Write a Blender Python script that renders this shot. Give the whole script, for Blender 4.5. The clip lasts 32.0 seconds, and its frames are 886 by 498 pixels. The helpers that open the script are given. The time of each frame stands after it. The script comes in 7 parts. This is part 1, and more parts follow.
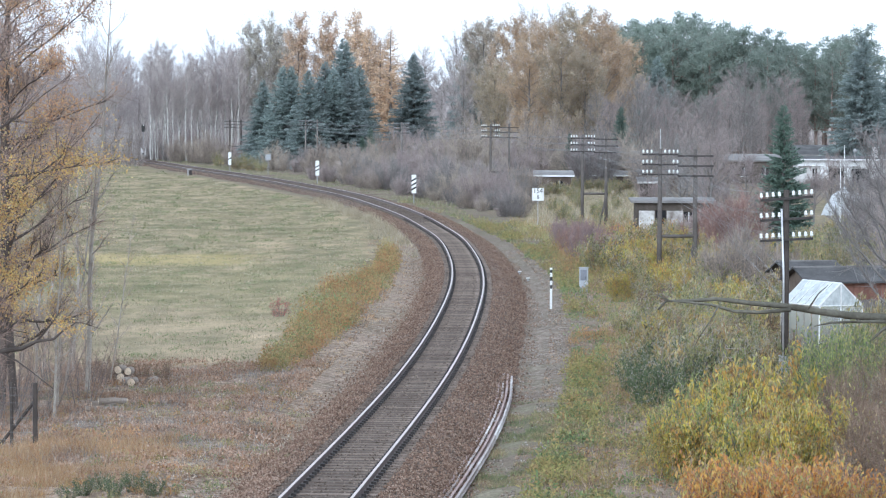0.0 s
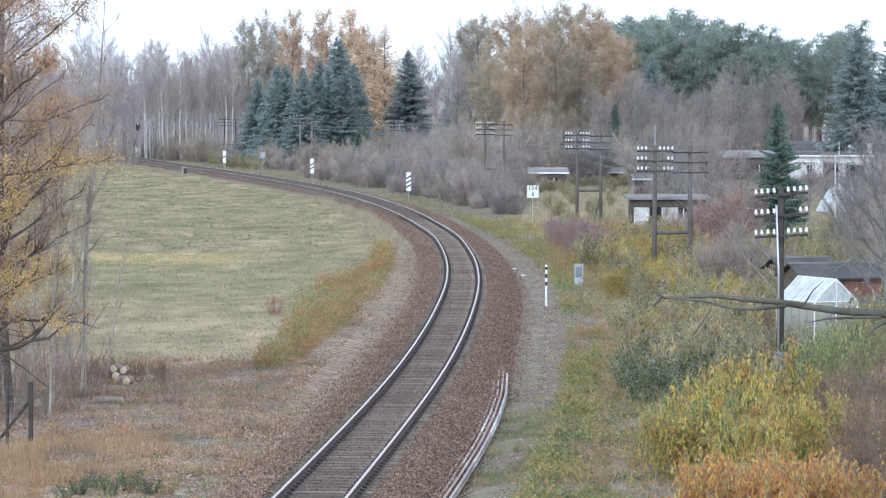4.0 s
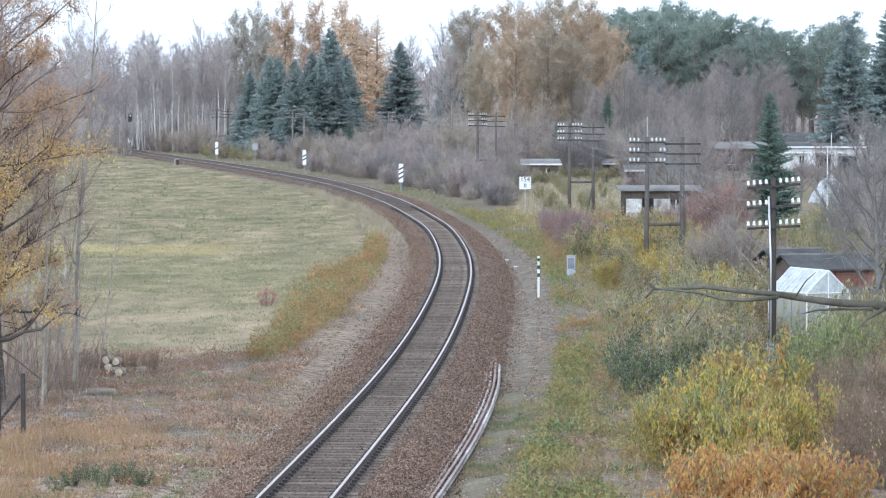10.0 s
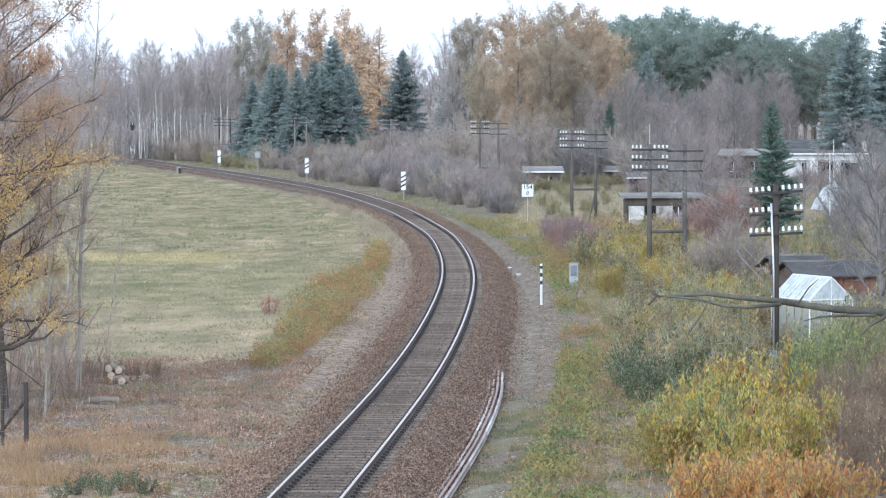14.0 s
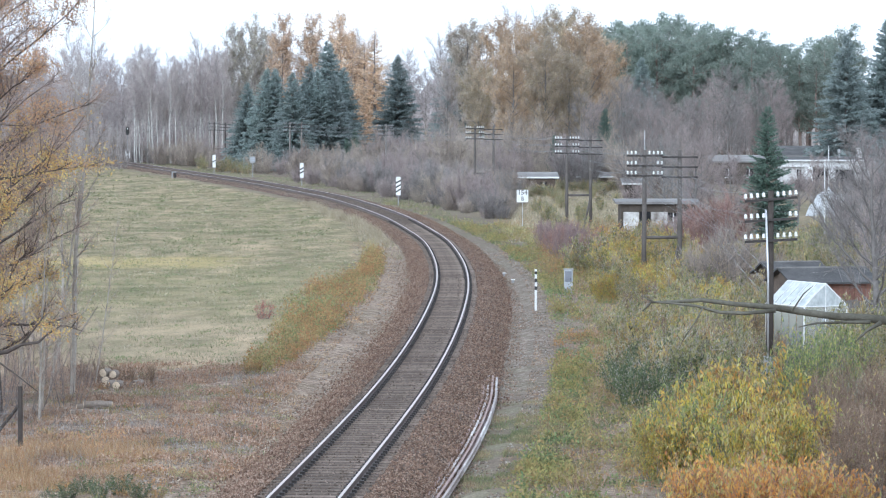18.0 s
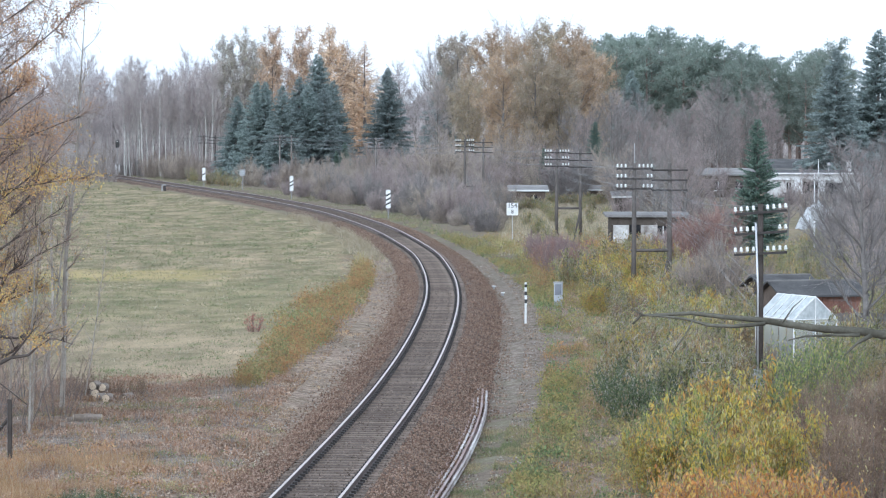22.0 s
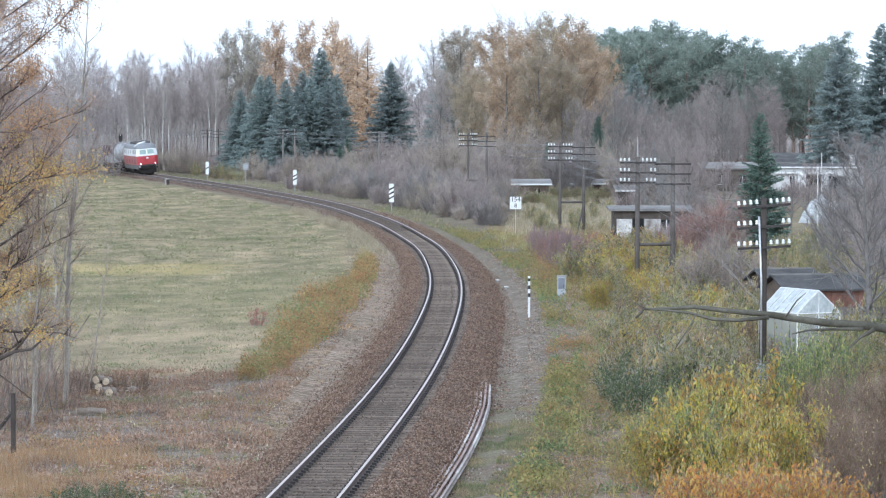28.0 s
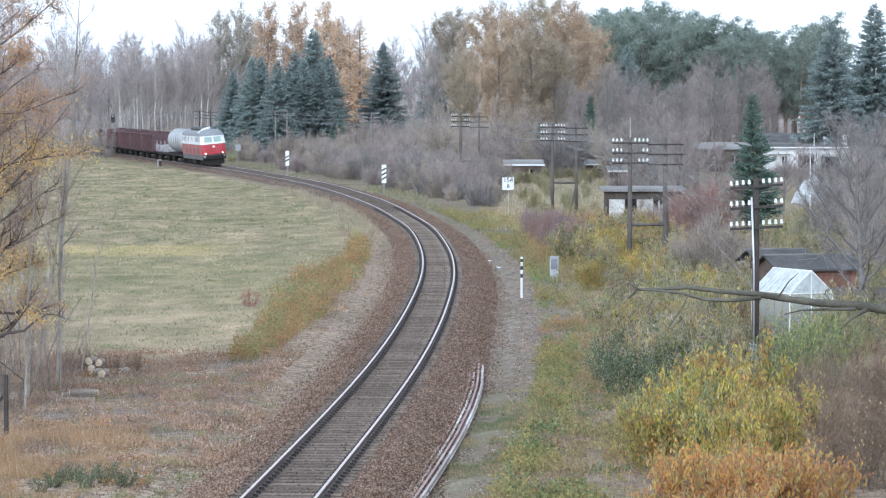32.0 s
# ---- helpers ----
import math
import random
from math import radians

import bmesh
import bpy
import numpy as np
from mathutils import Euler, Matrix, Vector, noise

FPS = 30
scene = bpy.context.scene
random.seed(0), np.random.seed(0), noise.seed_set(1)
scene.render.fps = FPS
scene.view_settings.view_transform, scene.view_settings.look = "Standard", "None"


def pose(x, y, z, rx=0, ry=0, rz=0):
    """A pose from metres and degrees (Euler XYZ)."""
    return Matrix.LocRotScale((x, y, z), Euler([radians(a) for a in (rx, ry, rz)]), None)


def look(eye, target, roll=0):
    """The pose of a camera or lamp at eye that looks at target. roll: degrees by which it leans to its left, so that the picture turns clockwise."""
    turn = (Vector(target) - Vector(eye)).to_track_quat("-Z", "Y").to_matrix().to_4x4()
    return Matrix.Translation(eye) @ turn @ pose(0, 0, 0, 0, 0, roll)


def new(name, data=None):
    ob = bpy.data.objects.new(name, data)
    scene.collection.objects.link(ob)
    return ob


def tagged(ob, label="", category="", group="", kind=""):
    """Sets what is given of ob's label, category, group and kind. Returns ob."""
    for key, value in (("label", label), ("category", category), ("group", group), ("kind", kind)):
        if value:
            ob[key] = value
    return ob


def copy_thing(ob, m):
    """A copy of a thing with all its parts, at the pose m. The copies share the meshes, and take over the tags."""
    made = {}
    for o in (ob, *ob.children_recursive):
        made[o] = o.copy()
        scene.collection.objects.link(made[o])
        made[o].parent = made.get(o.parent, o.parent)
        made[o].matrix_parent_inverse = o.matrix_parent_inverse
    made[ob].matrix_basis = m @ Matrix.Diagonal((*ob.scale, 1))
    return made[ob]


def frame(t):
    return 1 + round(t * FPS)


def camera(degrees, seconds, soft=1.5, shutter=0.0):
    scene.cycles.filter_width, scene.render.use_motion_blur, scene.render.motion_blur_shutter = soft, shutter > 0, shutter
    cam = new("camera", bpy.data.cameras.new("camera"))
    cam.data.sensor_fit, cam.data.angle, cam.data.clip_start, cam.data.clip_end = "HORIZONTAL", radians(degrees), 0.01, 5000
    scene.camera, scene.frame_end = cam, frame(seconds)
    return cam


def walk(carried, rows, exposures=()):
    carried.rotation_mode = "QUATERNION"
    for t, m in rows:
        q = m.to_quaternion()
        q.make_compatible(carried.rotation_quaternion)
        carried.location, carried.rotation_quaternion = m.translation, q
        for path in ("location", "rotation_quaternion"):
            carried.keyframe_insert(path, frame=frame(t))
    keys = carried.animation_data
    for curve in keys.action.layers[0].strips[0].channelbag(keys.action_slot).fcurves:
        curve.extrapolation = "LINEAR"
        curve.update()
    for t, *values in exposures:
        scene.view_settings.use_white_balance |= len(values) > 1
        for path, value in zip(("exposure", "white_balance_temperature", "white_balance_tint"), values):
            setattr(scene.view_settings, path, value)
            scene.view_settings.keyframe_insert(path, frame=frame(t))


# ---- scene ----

EYE = 8.15          # height of the lens over the rail heads, which lie at z = 0
DEG = 14.51


def aim(yaw, pitch, roll):
    return pose(0, 0, EYE, 0, 0, yaw) @ pose(0, 0, 0, 90 + pitch, 0, 0) @ pose(0, 0, 0, 0, 0, roll)


cam = camera(DEG, 32.0, soft=1.15)
walk(cam, [(t, aim(a, b, c)) for t, a, b, c in (
        (0, 0.0000, -2.3333, 0.200), (0.5, -0.0528, -2.3233, 0.232), (1, -0.1223, -2.3246, 0.195), (1.5, -0.1170, -2.3578, 0.154), (2, -0.1093, -2.4012, 0.022), 
        (2.5, -0.0871, -2.4133, 0.023), (3, -0.0975, -2.3884, -0.028), (3.5, -0.0950, -2.3734, -0.001), (5.5, -0.0379, -2.4605, -0.033), (6, -0.0516, -2.5202, -0.056), 
        (6.5, -0.0654, -2.5015, -0.013), (7, -0.0683, -2.5300, -0.085), (7.5, -0.0934, -2.4887, -0.046), (8, -0.1123, -2.5102, -0.056), (8.5, -0.1353, -2.4944, -0.095), 
        (9, -0.1355, -2.5730, -0.074), (9.5, -0.1521, -2.5722, -0.040), (10, -0.2086, -2.5168, -0.005), (10.5, -0.2236, -2.4491, 0.050), (11, -0.1950, -2.4277, 0.045), 
        (11.5, -0.1803, -2.3877, -0.000), (12, -0.1668, -2.3612, -0.012), (12.5, -0.1663, -2.3586, 0.026), (13, -0.1655, -2.3619, -0.042), (13.5, -0.1567, -2.3693, -0.097), 
        (14, -0.1651, -2.3893, -0.153), (14.5, -0.2076, -2.4075, -0.163), (16.5, -0.1945, -2.3107, -0.078), (17, -0.1916, -2.2650, -0.072), (17.5, -0.2295, -2.2776, -0.041), 
        (18, -0.2526, -2.3013, 0.026), (18.5, -0.2651, -2.3031, -0.007), (19, -0.3083, -2.2587, 0.031), (19.5, -0.3232, -2.2257, 0.100), (20, -0.3090, -2.1770, -0.004), 
        (20.5, -0.3584, -2.1351, -0.061), (21, -0.4093, -2.1039, -0.010), (21.5, -0.4356, -2.0714, 0.007), (22, -0.4195, -2.0870, 0.038), (22.5, -0.4226, -2.0594, 0.030), 
        (23, -0.4644, -1.9701, 0.068), (23.5, -0.4633, -1.9721, 0.062), (24, -0.4215, -1.9730, 0.036), (24.5, -0.3799, -1.9883, 0.027), (25, -0.3504, -2.0015, 0.033), 
        (25.5, -0.3519, -2.0383, 0.059), (27.5, -0.3867, -2.1734, 0.042), (28, -0.3648, -2.1875, 0.031), (28.5, -0.3710, -2.1895, 0.007), (29, -0.3874, -2.2302, 0.010), 
        (29.5, -0.4238, -2.2730, 0.027), (30, -0.4798, -2.3386, 0.123), (30.5, -0.5016, -2.3597, 0.035), (31, -0.5098, -2.3406, -0.017), (31.5, -0.4977, -2.3632, -0.057), 
        (32, -0.4872, -2.5043, -0.051))],
     exposures=[(0, 0.38, 5370, 6), (18, 0.42, 5370, 6), (23, 0.25, 5370, 6), (25, 0.22, 5370, 6), (28, 0.31, 5370, 6), (32, 0.41, 5370, 6)])

# ---- light: a bright, even overcast sky ----
world = bpy.data.worlds.new("overcast_sky")
scene.world = world
world.use_nodes = True
wn, wl = world.node_tree.nodes, world.node_tree.links
sky = wn.new("ShaderNodeTexSky")
sky.sky_type, sky.sun_disc = "NISHITA", False
sky.sun_elevation, sky.sun_rotation = radians(22.5), radians(202.6)
sky.air_density, sky.dust_density, sky.ozone_density = 1.0, 4.0, 1.0
# the closed cloud cover: nearly white, a little uneven, over what is left of the clear sky
clouds = wn.new("ShaderNodeTexNoise")
clouds.inputs["Scale"].default_value, clouds.inputs["Detail"].default_value = 1.6, 5
tone = wn.new("ShaderNodeValToRGB")
tone.color_ramp.elements[0].position, tone.color_ramp.elements[0].color = 0.3, (9.3, 9.5, 9.8, 1)
tone.color_ramp.elements[1].position, tone.color_ramp.elements[1].color = 0.7, (10.6, 10.7, 10.9, 1)
veil = wn.new("ShaderNodeMix")
veil.data_type = "RGBA"
veil.inputs[0].default_value = 0.93
wl.new(clouds.outputs["Fac"], tone.inputs[0])
wl.new(sky.outputs[0], veil.inputs[6]), wl.new(tone.outputs[0], veil.inputs[7])
wl.new(veil.outputs[2], wn["Background"].inputs["Color"])
wn["Background"].inputs["Strength"].default_value = 0.11
sun = new("sun", bpy.data.lights.new("sun", "SUN"))
sun.data.energy, sun.data.angle, sun.data.color = 1.5, radians(40), (1.0, 0.985, 0.965)
sun.matrix_world = look((-25, -60, 27), (0, 0, 0))

# ---- materials ----


def nodes_of(name):
    m = bpy.data.materials.new(name)
    m.use_nodes = True
    return m, m.node_tree.nodes, m.node_tree.links


def ramp(nt, ln, fac, stops, hard=False):
    r = nt.new("ShaderNodeValToRGB")
    r.color_ramp.interpolation = "CONSTANT" if hard else "LINEAR"
    e = r.color_ramp.elements
    while len(e) < len(stops):
        e.new(0.5)
    for k, (p, c) in zip(e, stops):
        k.position, k.color = p, (*c, 1)
    ln.new(fac, r.inputs[0])
    return r.outputs[0]


def noise_tex(nt, ln, coord, scale, detail=4, rough=0.6):
    n = nt.new("ShaderNodeTexNoise")
    n.inputs["Scale"].default_value, n.inputs["Detail"].default_value, n.inputs["Roughness"].default_value = scale, detail, rough
    ln.new(coord, n.inputs["Vector"])
    return n.outputs["Fac"]


def mixed(nt, ln, a, b, fac, mode="MIX"):
    x = nt.new("ShaderNodeMix")
    x.data_type, x.blend_type = "RGBA", mode
    for s, v in ((x.inputs[0], fac), (x.inputs[6], a), (x.inputs[7], b)):
        if isinstance(v, (int, float)):
            s.default_value = v
        elif isinstance(v, tuple):
            s.default_value = (*v, 1)
        else:
            ln.new(v, s)
    return x.outputs[2]


def surface(name, low, high, scale=3.0, rough=0.8, metal=0.0, bump=0.2, fine=40.0, stain=None, vary=0.0):
    """Two scales of variation between two colours, an optional stain colour, fine relief."""
    m, nt, ln = nodes_of(name)
    b = nt["Principled BSDF"]
    tc = nt.new("ShaderNodeTexCoord").outputs["Object"]
    big, small = noise_tex(nt, ln, tc, scale), noise_tex(nt, ln, tc, fine, 3)
    c1 = ramp(nt, ln, big, [(0.3, low), (0.7, high)])
    dark = ramp(nt, ln, small, [(0.25, (0.68, 0.68, 0.68)), (0.75, (1.25, 1.25, 1.25))])
    col = mixed(nt, ln, c1, dark, 0.7, "MULTIPLY")
    if stain:
        s = ramp(nt, ln, noise_tex(nt, ln, tc, scale * 0.37, 6, 0.7), [(0.5, (0, 0, 0)), (0.68, (1, 1, 1))])
        col = mixed(nt, ln, col, stain, s)
    if vary:
        rnd = nt.new("ShaderNodeObjectInfo").outputs["Random"]
        col = mixed(nt, ln, col, ramp(nt, ln, rnd, [(0, (1 - vary,) * 3), (1, (1 + vary,) * 3)]), 1.0, "MULTIPLY")
    ln.new(col, b.inputs["Base Color"])
    b.inputs["Roughness"].default_value, b.inputs["Metallic"].default_value = rough, metal
    if rough > 0.8:
        b.inputs["Specular IOR Level"].default_value = 0.12
    if bump:
        bp = nt.new("ShaderNodeBump")
        bp.inputs["Strength"].default_value, bp.inputs["Distance"].default_value = bump, 0.02
        ln.new(small, bp.inputs["Height"])
        ln.new(bp.outputs[0], b.inputs["Normal"])
    return m


def foliage(name, colours, through_light=0.25, rough=0.7, vary=0.12, other=(), patch=0.8):
    """Leaves, needles, twigs or blades: each piece takes one of the colours, each plant its own shade."""
    m, nt, ln = nodes_of(name)
    b = nt["Principled BSDF"]
    rnd = nt.new("ShaderNodeNewGeometry").outputs["Random Per Island"]
    col = ramp(nt, ln, rnd, [(i / len(colours), c) for i, c in enumerate(colours)], True)
    tc = nt.new("ShaderNodeTexCoord").outputs["Object"]
    if other:
        second = ramp(nt, ln, rnd, [(i / len(other), c) for i, c in enumerate(other)], True)
        where = ramp(nt, ln, noise_tex(nt, ln, tc, patch, 4, 0.65), [(0.46, (0, 0, 0)), (0.54, (1, 1, 1))])
        col = mixed(nt, ln, col, second, where)
    own = nt.new("ShaderNodeObjectInfo").outputs["Random"]
    col = mixed(nt, ln, col, ramp(nt, ln, own, [(0, (1 - vary, 1 - vary * 1.2, 1 - vary)), (1, (1 + vary,) * 3)]), 1.0, "MULTIPLY")
    col = mixed(nt, ln, col, ramp(nt, ln, noise_tex(nt, ln, tc, 0.9, 3), [(0.3, (0.75,) * 3), (0.7, (1.22,) * 3)]), 1.0, "MULTIPLY")
    ln.new(col, b.inputs["Base Color"])
    b.inputs["Roughness"].default_value = rough
    b.inputs["Specular IOR Level"].default_value = 0.08
    if through_light:
        tr, mx = nt.new("ShaderNodeBsdfTranslucent"), nt.new("ShaderNodeMixShader")
        ln.new(col, tr.inputs["Color"])
        mx.inputs[0].default_value = through_light
        ln.new(b.outputs[0], mx.inputs[1]), ln.new(tr.outputs[0], mx.inputs[2])
        ln.new(mx.outputs[0], nt["Material Output"].inputs["Surface"])
    return m


M = {
    "bark": surface("bark_grey_brown", (0.15, 0.135, 0.125), (0.27, 0.25, 0.235), 2.0, 0.9, fine=18, bump=0.6),
    "birch": surface("birch_bark", (0.42, 0.40, 0.37), (0.62, 0.60, 0.56), 1.6, 0.75, fine=12, stain=(0.09, 0.08, 0.07)),
    "birch_dim": surface("young_birch_bark", (0.33, 0.295, 0.255), (0.5, 0.455, 0.395), 1.6, 0.8, fine=12, stain=(0.12, 0.1, 0.09)),
    # grey and mauve twigs made pale; the haze of the far woods is in their colour
    "twig_grey": foliage("twigs_grey_hazed", [(0.51, 0.468, 0.439), (0.581, 0.535, 0.496), (0.428, 0.396, 0.373), (0.612, 0.559, 0.51)], 0.5),
    "twig_mauve": foliage("twigs_mauve_hazed", [(0.52, 0.463, 0.446), (0.58, 0.52, 0.494), (0.44, 0.391, 0.375), (0.55, 0.505, 0.465)], 0.5),
    "twig_pale": foliage("twigs_pale", [(0.44, 0.38, 0.315), (0.37, 0.325, 0.28), (0.49, 0.42, 0.335), (0.3, 0.265, 0.245)], 0.3),
    "twig_bank": foliage("twigs_bank_mauve", [(0.37, 0.315, 0.3), (0.43, 0.37, 0.35), (0.31, 0.262, 0.25), (0.4, 0.345, 0.315)], 0.35),
    "twig_brown": foliage("twigs_warm_brown", [(0.235, 0.168, 0.122), (0.3, 0.218, 0.16), (0.165, 0.118, 0.09), (0.36, 0.28, 0.21)], 0.15),
    "twig_birch": foliage("birch_twigs_brown", [(0.32, 0.248, 0.21), (0.416, 0.326, 0.277), (0.24, 0.186, 0.158), (0.528, 0.403, 0.315)], 0.1),
    "twig_dim": foliage("twigs_dim_grey", [(0.275, 0.255, 0.24), (0.34, 0.318, 0.3), (0.215, 0.198, 0.188)], 0.25),
    "oak": foliage("oak_leaves_brown", [(0.468, 0.377, 0.256), (0.532, 0.434, 0.308), (0.405, 0.339, 0.241), (0.448, 0.409, 0.277), (0.512, 0.456, 0.343)], 0.4),
    "oak_rust": foliage("oak_leaves_rust", [(0.531, 0.390, 0.249), (0.585, 0.453, 0.308), (0.468, 0.359, 0.249), (0.531, 0.433, 0.328)], 0.4),
    "oak_grey": foliage("oak_leaves_faded_green", [(0.448, 0.405, 0.317), (0.515, 0.459, 0.373), (0.403, 0.373, 0.305), (0.538, 0.459, 0.385)], 0.4),
    # larch gold lightened to carry distance haze in the colour
    "larch": foliage("larch_gold_hazed", [(0.678, 0.508, 0.339), (0.61, 0.463, 0.328), (0.746, 0.576, 0.407), (0.565, 0.463, 0.362)]),
    "aspen": foliage("last_leaves_grey_green", [(0.437, 0.425, 0.322), (0.506, 0.471, 0.345), (0.38, 0.356, 0.287), (0.471, 0.437, 0.368)]),
    # far spruce and pine needles paled, distance haze put into their colour
    "spruce": foliage("spruce_needles_hazed", [(0.325, 0.385, 0.366), (0.370, 0.428, 0.406), (0.296, 0.349, 0.334), (0.399, 0.458, 0.434)], 0.5),
    "spruce_green": foliage("young_spruce_needles", [(0.163, 0.225, 0.181), (0.188, 0.256, 0.206), (0.138, 0.188, 0.156), (0.219, 0.288, 0.231)], 0.35),
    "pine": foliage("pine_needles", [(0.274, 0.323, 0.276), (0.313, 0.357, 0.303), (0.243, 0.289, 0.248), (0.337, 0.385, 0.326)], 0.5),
    "birch_leaf": foliage("birch_leaves_autumn", [(0.66, 0.45, 0.17), (0.68, 0.52, 0.2), (0.52, 0.37, 0.17), (0.62, 0.52, 0.24), (0.62, 0.38, 0.17)], 0.45),
    "birch_rust": foliage("birch_leaves_rust", [(0.6, 0.36, 0.2), (0.66, 0.42, 0.23), (0.5, 0.3, 0.18), (0.66, 0.48, 0.26), (0.52, 0.4, 0.3)], 0.45),
    "yellow_leaf": foliage("shrub_leaves_yellow_green", [(0.68, 0.55, 0.12), (0.56, 0.51, 0.14), (0.42, 0.44, 0.15), (0.7, 0.51, 0.12), (0.3, 0.34, 0.13), (0.62, 0.56, 0.26)], 0.5, other=[(0.58, 0.4, 0.12), (0.6, 0.35, 0.11), (0.44, 0.37, 0.15), (0.3, 0.29, 0.15), (0.62, 0.5, 0.2), (0.36, 0.24, 0.14)], patch=1.6),
    "orange_leaf": foliage("shrub_leaves_orange", [(0.677, 0.374, 0.11), (0.618, 0.301, 0.1), (0.677, 0.467, 0.15), (0.439, 0.249, 0.13)], 0.5, other=[(0.518, 0.437, 0.17), (0.399, 0.394, 0.16), (0.578, 0.364, 0.14), (0.339, 0.26, 0.16), (0.498, 0.27, 0.14)], patch=1.8),
    "olive_leaf": foliage("shrub_leaves_olive", [(0.28, 0.3, 0.14), (0.21, 0.235, 0.12), (0.35, 0.36, 0.16), (0.15, 0.15, 0.095), (0.42, 0.39, 0.19)], 0.4, 0.7, 0.25, other=[(0.46, 0.37, 0.17), (0.52, 0.42, 0.18), (0.38, 0.28, 0.15), (0.5, 0.46, 0.28), (0.44, 0.3, 0.15), (0.2, 0.16, 0.11)], patch=1.1),
    "green_leaf": foliage("shrub_leaves_dark_green", [(0.12, 0.155, 0.085), (0.15, 0.185, 0.1), (0.09, 0.118, 0.07), (0.2, 0.225, 0.12)], 0.3),
    "weed": foliage("weeds_yellow_green", [(0.226, 0.257, 0.13), (0.184, 0.226, 0.11), (0.287, 0.297, 0.15), (0.143, 0.18, 0.1)], 0.3, other=[(0.329, 0.287, 0.16), (0.267, 0.226, 0.14), (0.389, 0.349, 0.199), (0.287, 0.205, 0.13)], patch=0.9),
    "goldenrod": foliage("withered_weeds_brown_orange", [(0.47, 0.3, 0.145), (0.41, 0.25, 0.125), (0.52, 0.35, 0.17), (0.45, 0.245, 0.12), (0.28, 0.185, 0.11)], 0.35, other=[(0.28, 0.275, 0.13), (0.36, 0.32, 0.15), (0.22, 0.215, 0.105), (0.42, 0.34, 0.17)], patch=0.5),
    "red_leaf": foliage("bush_leaves_dull_red", [(0.48, 0.2, 0.17), (0.54, 0.27, 0.22), (0.42, 0.18, 0.15)], 0.4),
    "straw": foliage("dry_grass_straw", [(0.47, 0.35, 0.205), (0.4, 0.285, 0.165), (0.53, 0.41, 0.26), (0.34, 0.22, 0.125), (0.42, 0.245, 0.125)], 0.3),
    "grass": foliage("meadow_grass_pale", [(0.22, 0.24, 0.13), (0.27, 0.28, 0.16), (0.18, 0.205, 0.11), (0.33, 0.32, 0.2)], 0.3, other=[(0.34, 0.31, 0.2), (0.4, 0.36, 0.25), (0.29, 0.27, 0.17)], patch=0.25),
    "straw_pale": foliage("meadow_straw", [(0.46, 0.39, 0.28), (0.38, 0.33, 0.22), (0.52, 0.46, 0.35), (0.33, 0.3, 0.19)], 0.35),
    "grass_dark": foliage("meadow_clumps_green", [(0.2, 0.23, 0.12), (0.24, 0.26, 0.14), (0.17, 0.2, 0.105), (0.29, 0.29, 0.17)], 0.3),
    "verge_green": foliage("verge_weeds_fresh_green", [(0.2, 0.27, 0.12), (0.26, 0.33, 0.15), (0.15, 0.21, 0.1), (0.36, 0.38, 0.18)], 0.35),
    "verge_yellow": foliage("verge_weeds_yellow", [(0.337, 0.347, 0.132), (0.426, 0.396, 0.151), (0.257, 0.277, 0.113), (0.475, 0.376, 0.161), (0.198, 0.208, 0.095)], 0.35, other=[(0.376, 0.307, 0.142), (0.436, 0.366, 0.161), (0.317, 0.277, 0.132), (0.396, 0.287, 0.142)], patch=0.6),
    "willow": foliage("willow_leaves_green_yellow", [(0.284, 0.335, 0.129), (0.215, 0.275, 0.112), (0.378, 0.396, 0.155), (0.163, 0.215, 0.103), (0.473, 0.43, 0.172)], 0.45),
    "grey_green": foliage("leaves_grey_green", [(0.3, 0.34, 0.26), (0.36, 0.4, 0.31), (0.24, 0.28, 0.21)], 0.35),
    "rustbush": foliage("twigs_red_brown", [(0.3, 0.185, 0.16), (0.36, 0.23, 0.2), (0.24, 0.15, 0.13), (0.38, 0.27, 0.22)], 0.15),
    "brash": foliage("brash_and_dead_leaves", [(0.386, 0.274, 0.194), (0.464, 0.343, 0.252), (0.264, 0.182, 0.129), (0.551, 0.437, 0.336), (0.419, 0.26, 0.164)], 0.15),
    "twig_purple": foliage("twigs_purple_red", [(0.272, 0.202, 0.197), (0.32, 0.245, 0.239), (0.224, 0.163, 0.164), (0.304, 0.241, 0.21)], 0.15),
    "chips": foliage("pale_wood_chips", [(0.55, 0.46, 0.36), (0.45, 0.37, 0.3), (0.62, 0.55, 0.46), (0.36, 0.29, 0.24)], 0.1),
    "leaf_litter": foliage("fallen_leaves_and_chips", [(0.303, 0.211, 0.148), (0.367, 0.264, 0.188), (0.221, 0.152, 0.106), (0.44, 0.339, 0.254), (0.315, 0.186, 0.111)], 0.1),
    "steel": surface("worn_rail_steel", (0.42, 0.35, 0.32), (0.55, 0.475, 0.44), 4, 0.5, 0.1, 0.0),
    "rust": surface("rusty_steel", (0.12, 0.07, 0.05), (0.2, 0.12, 0.085), 3, 0.85, 0.0, 0.3, stain=(0.07, 0.05, 0.04)),
    "rail_side": surface("rail_side_brown", (0.09, 0.066, 0.058), (0.15, 0.11, 0.098), 3, 0.7, 0.1, 0.2),
    "sleeper": surface("sleeper_dusty_concrete", (0.13, 0.1, 0.08), (0.225, 0.18, 0.15), 3, 0.92, 0, 0.6, 22, (0.09, 0.07, 0.056), 0.3),
    "iron": surface("dark_iron", (0.035, 0.03, 0.03), (0.07, 0.06, 0.055), 6, 0.7, 0.3),
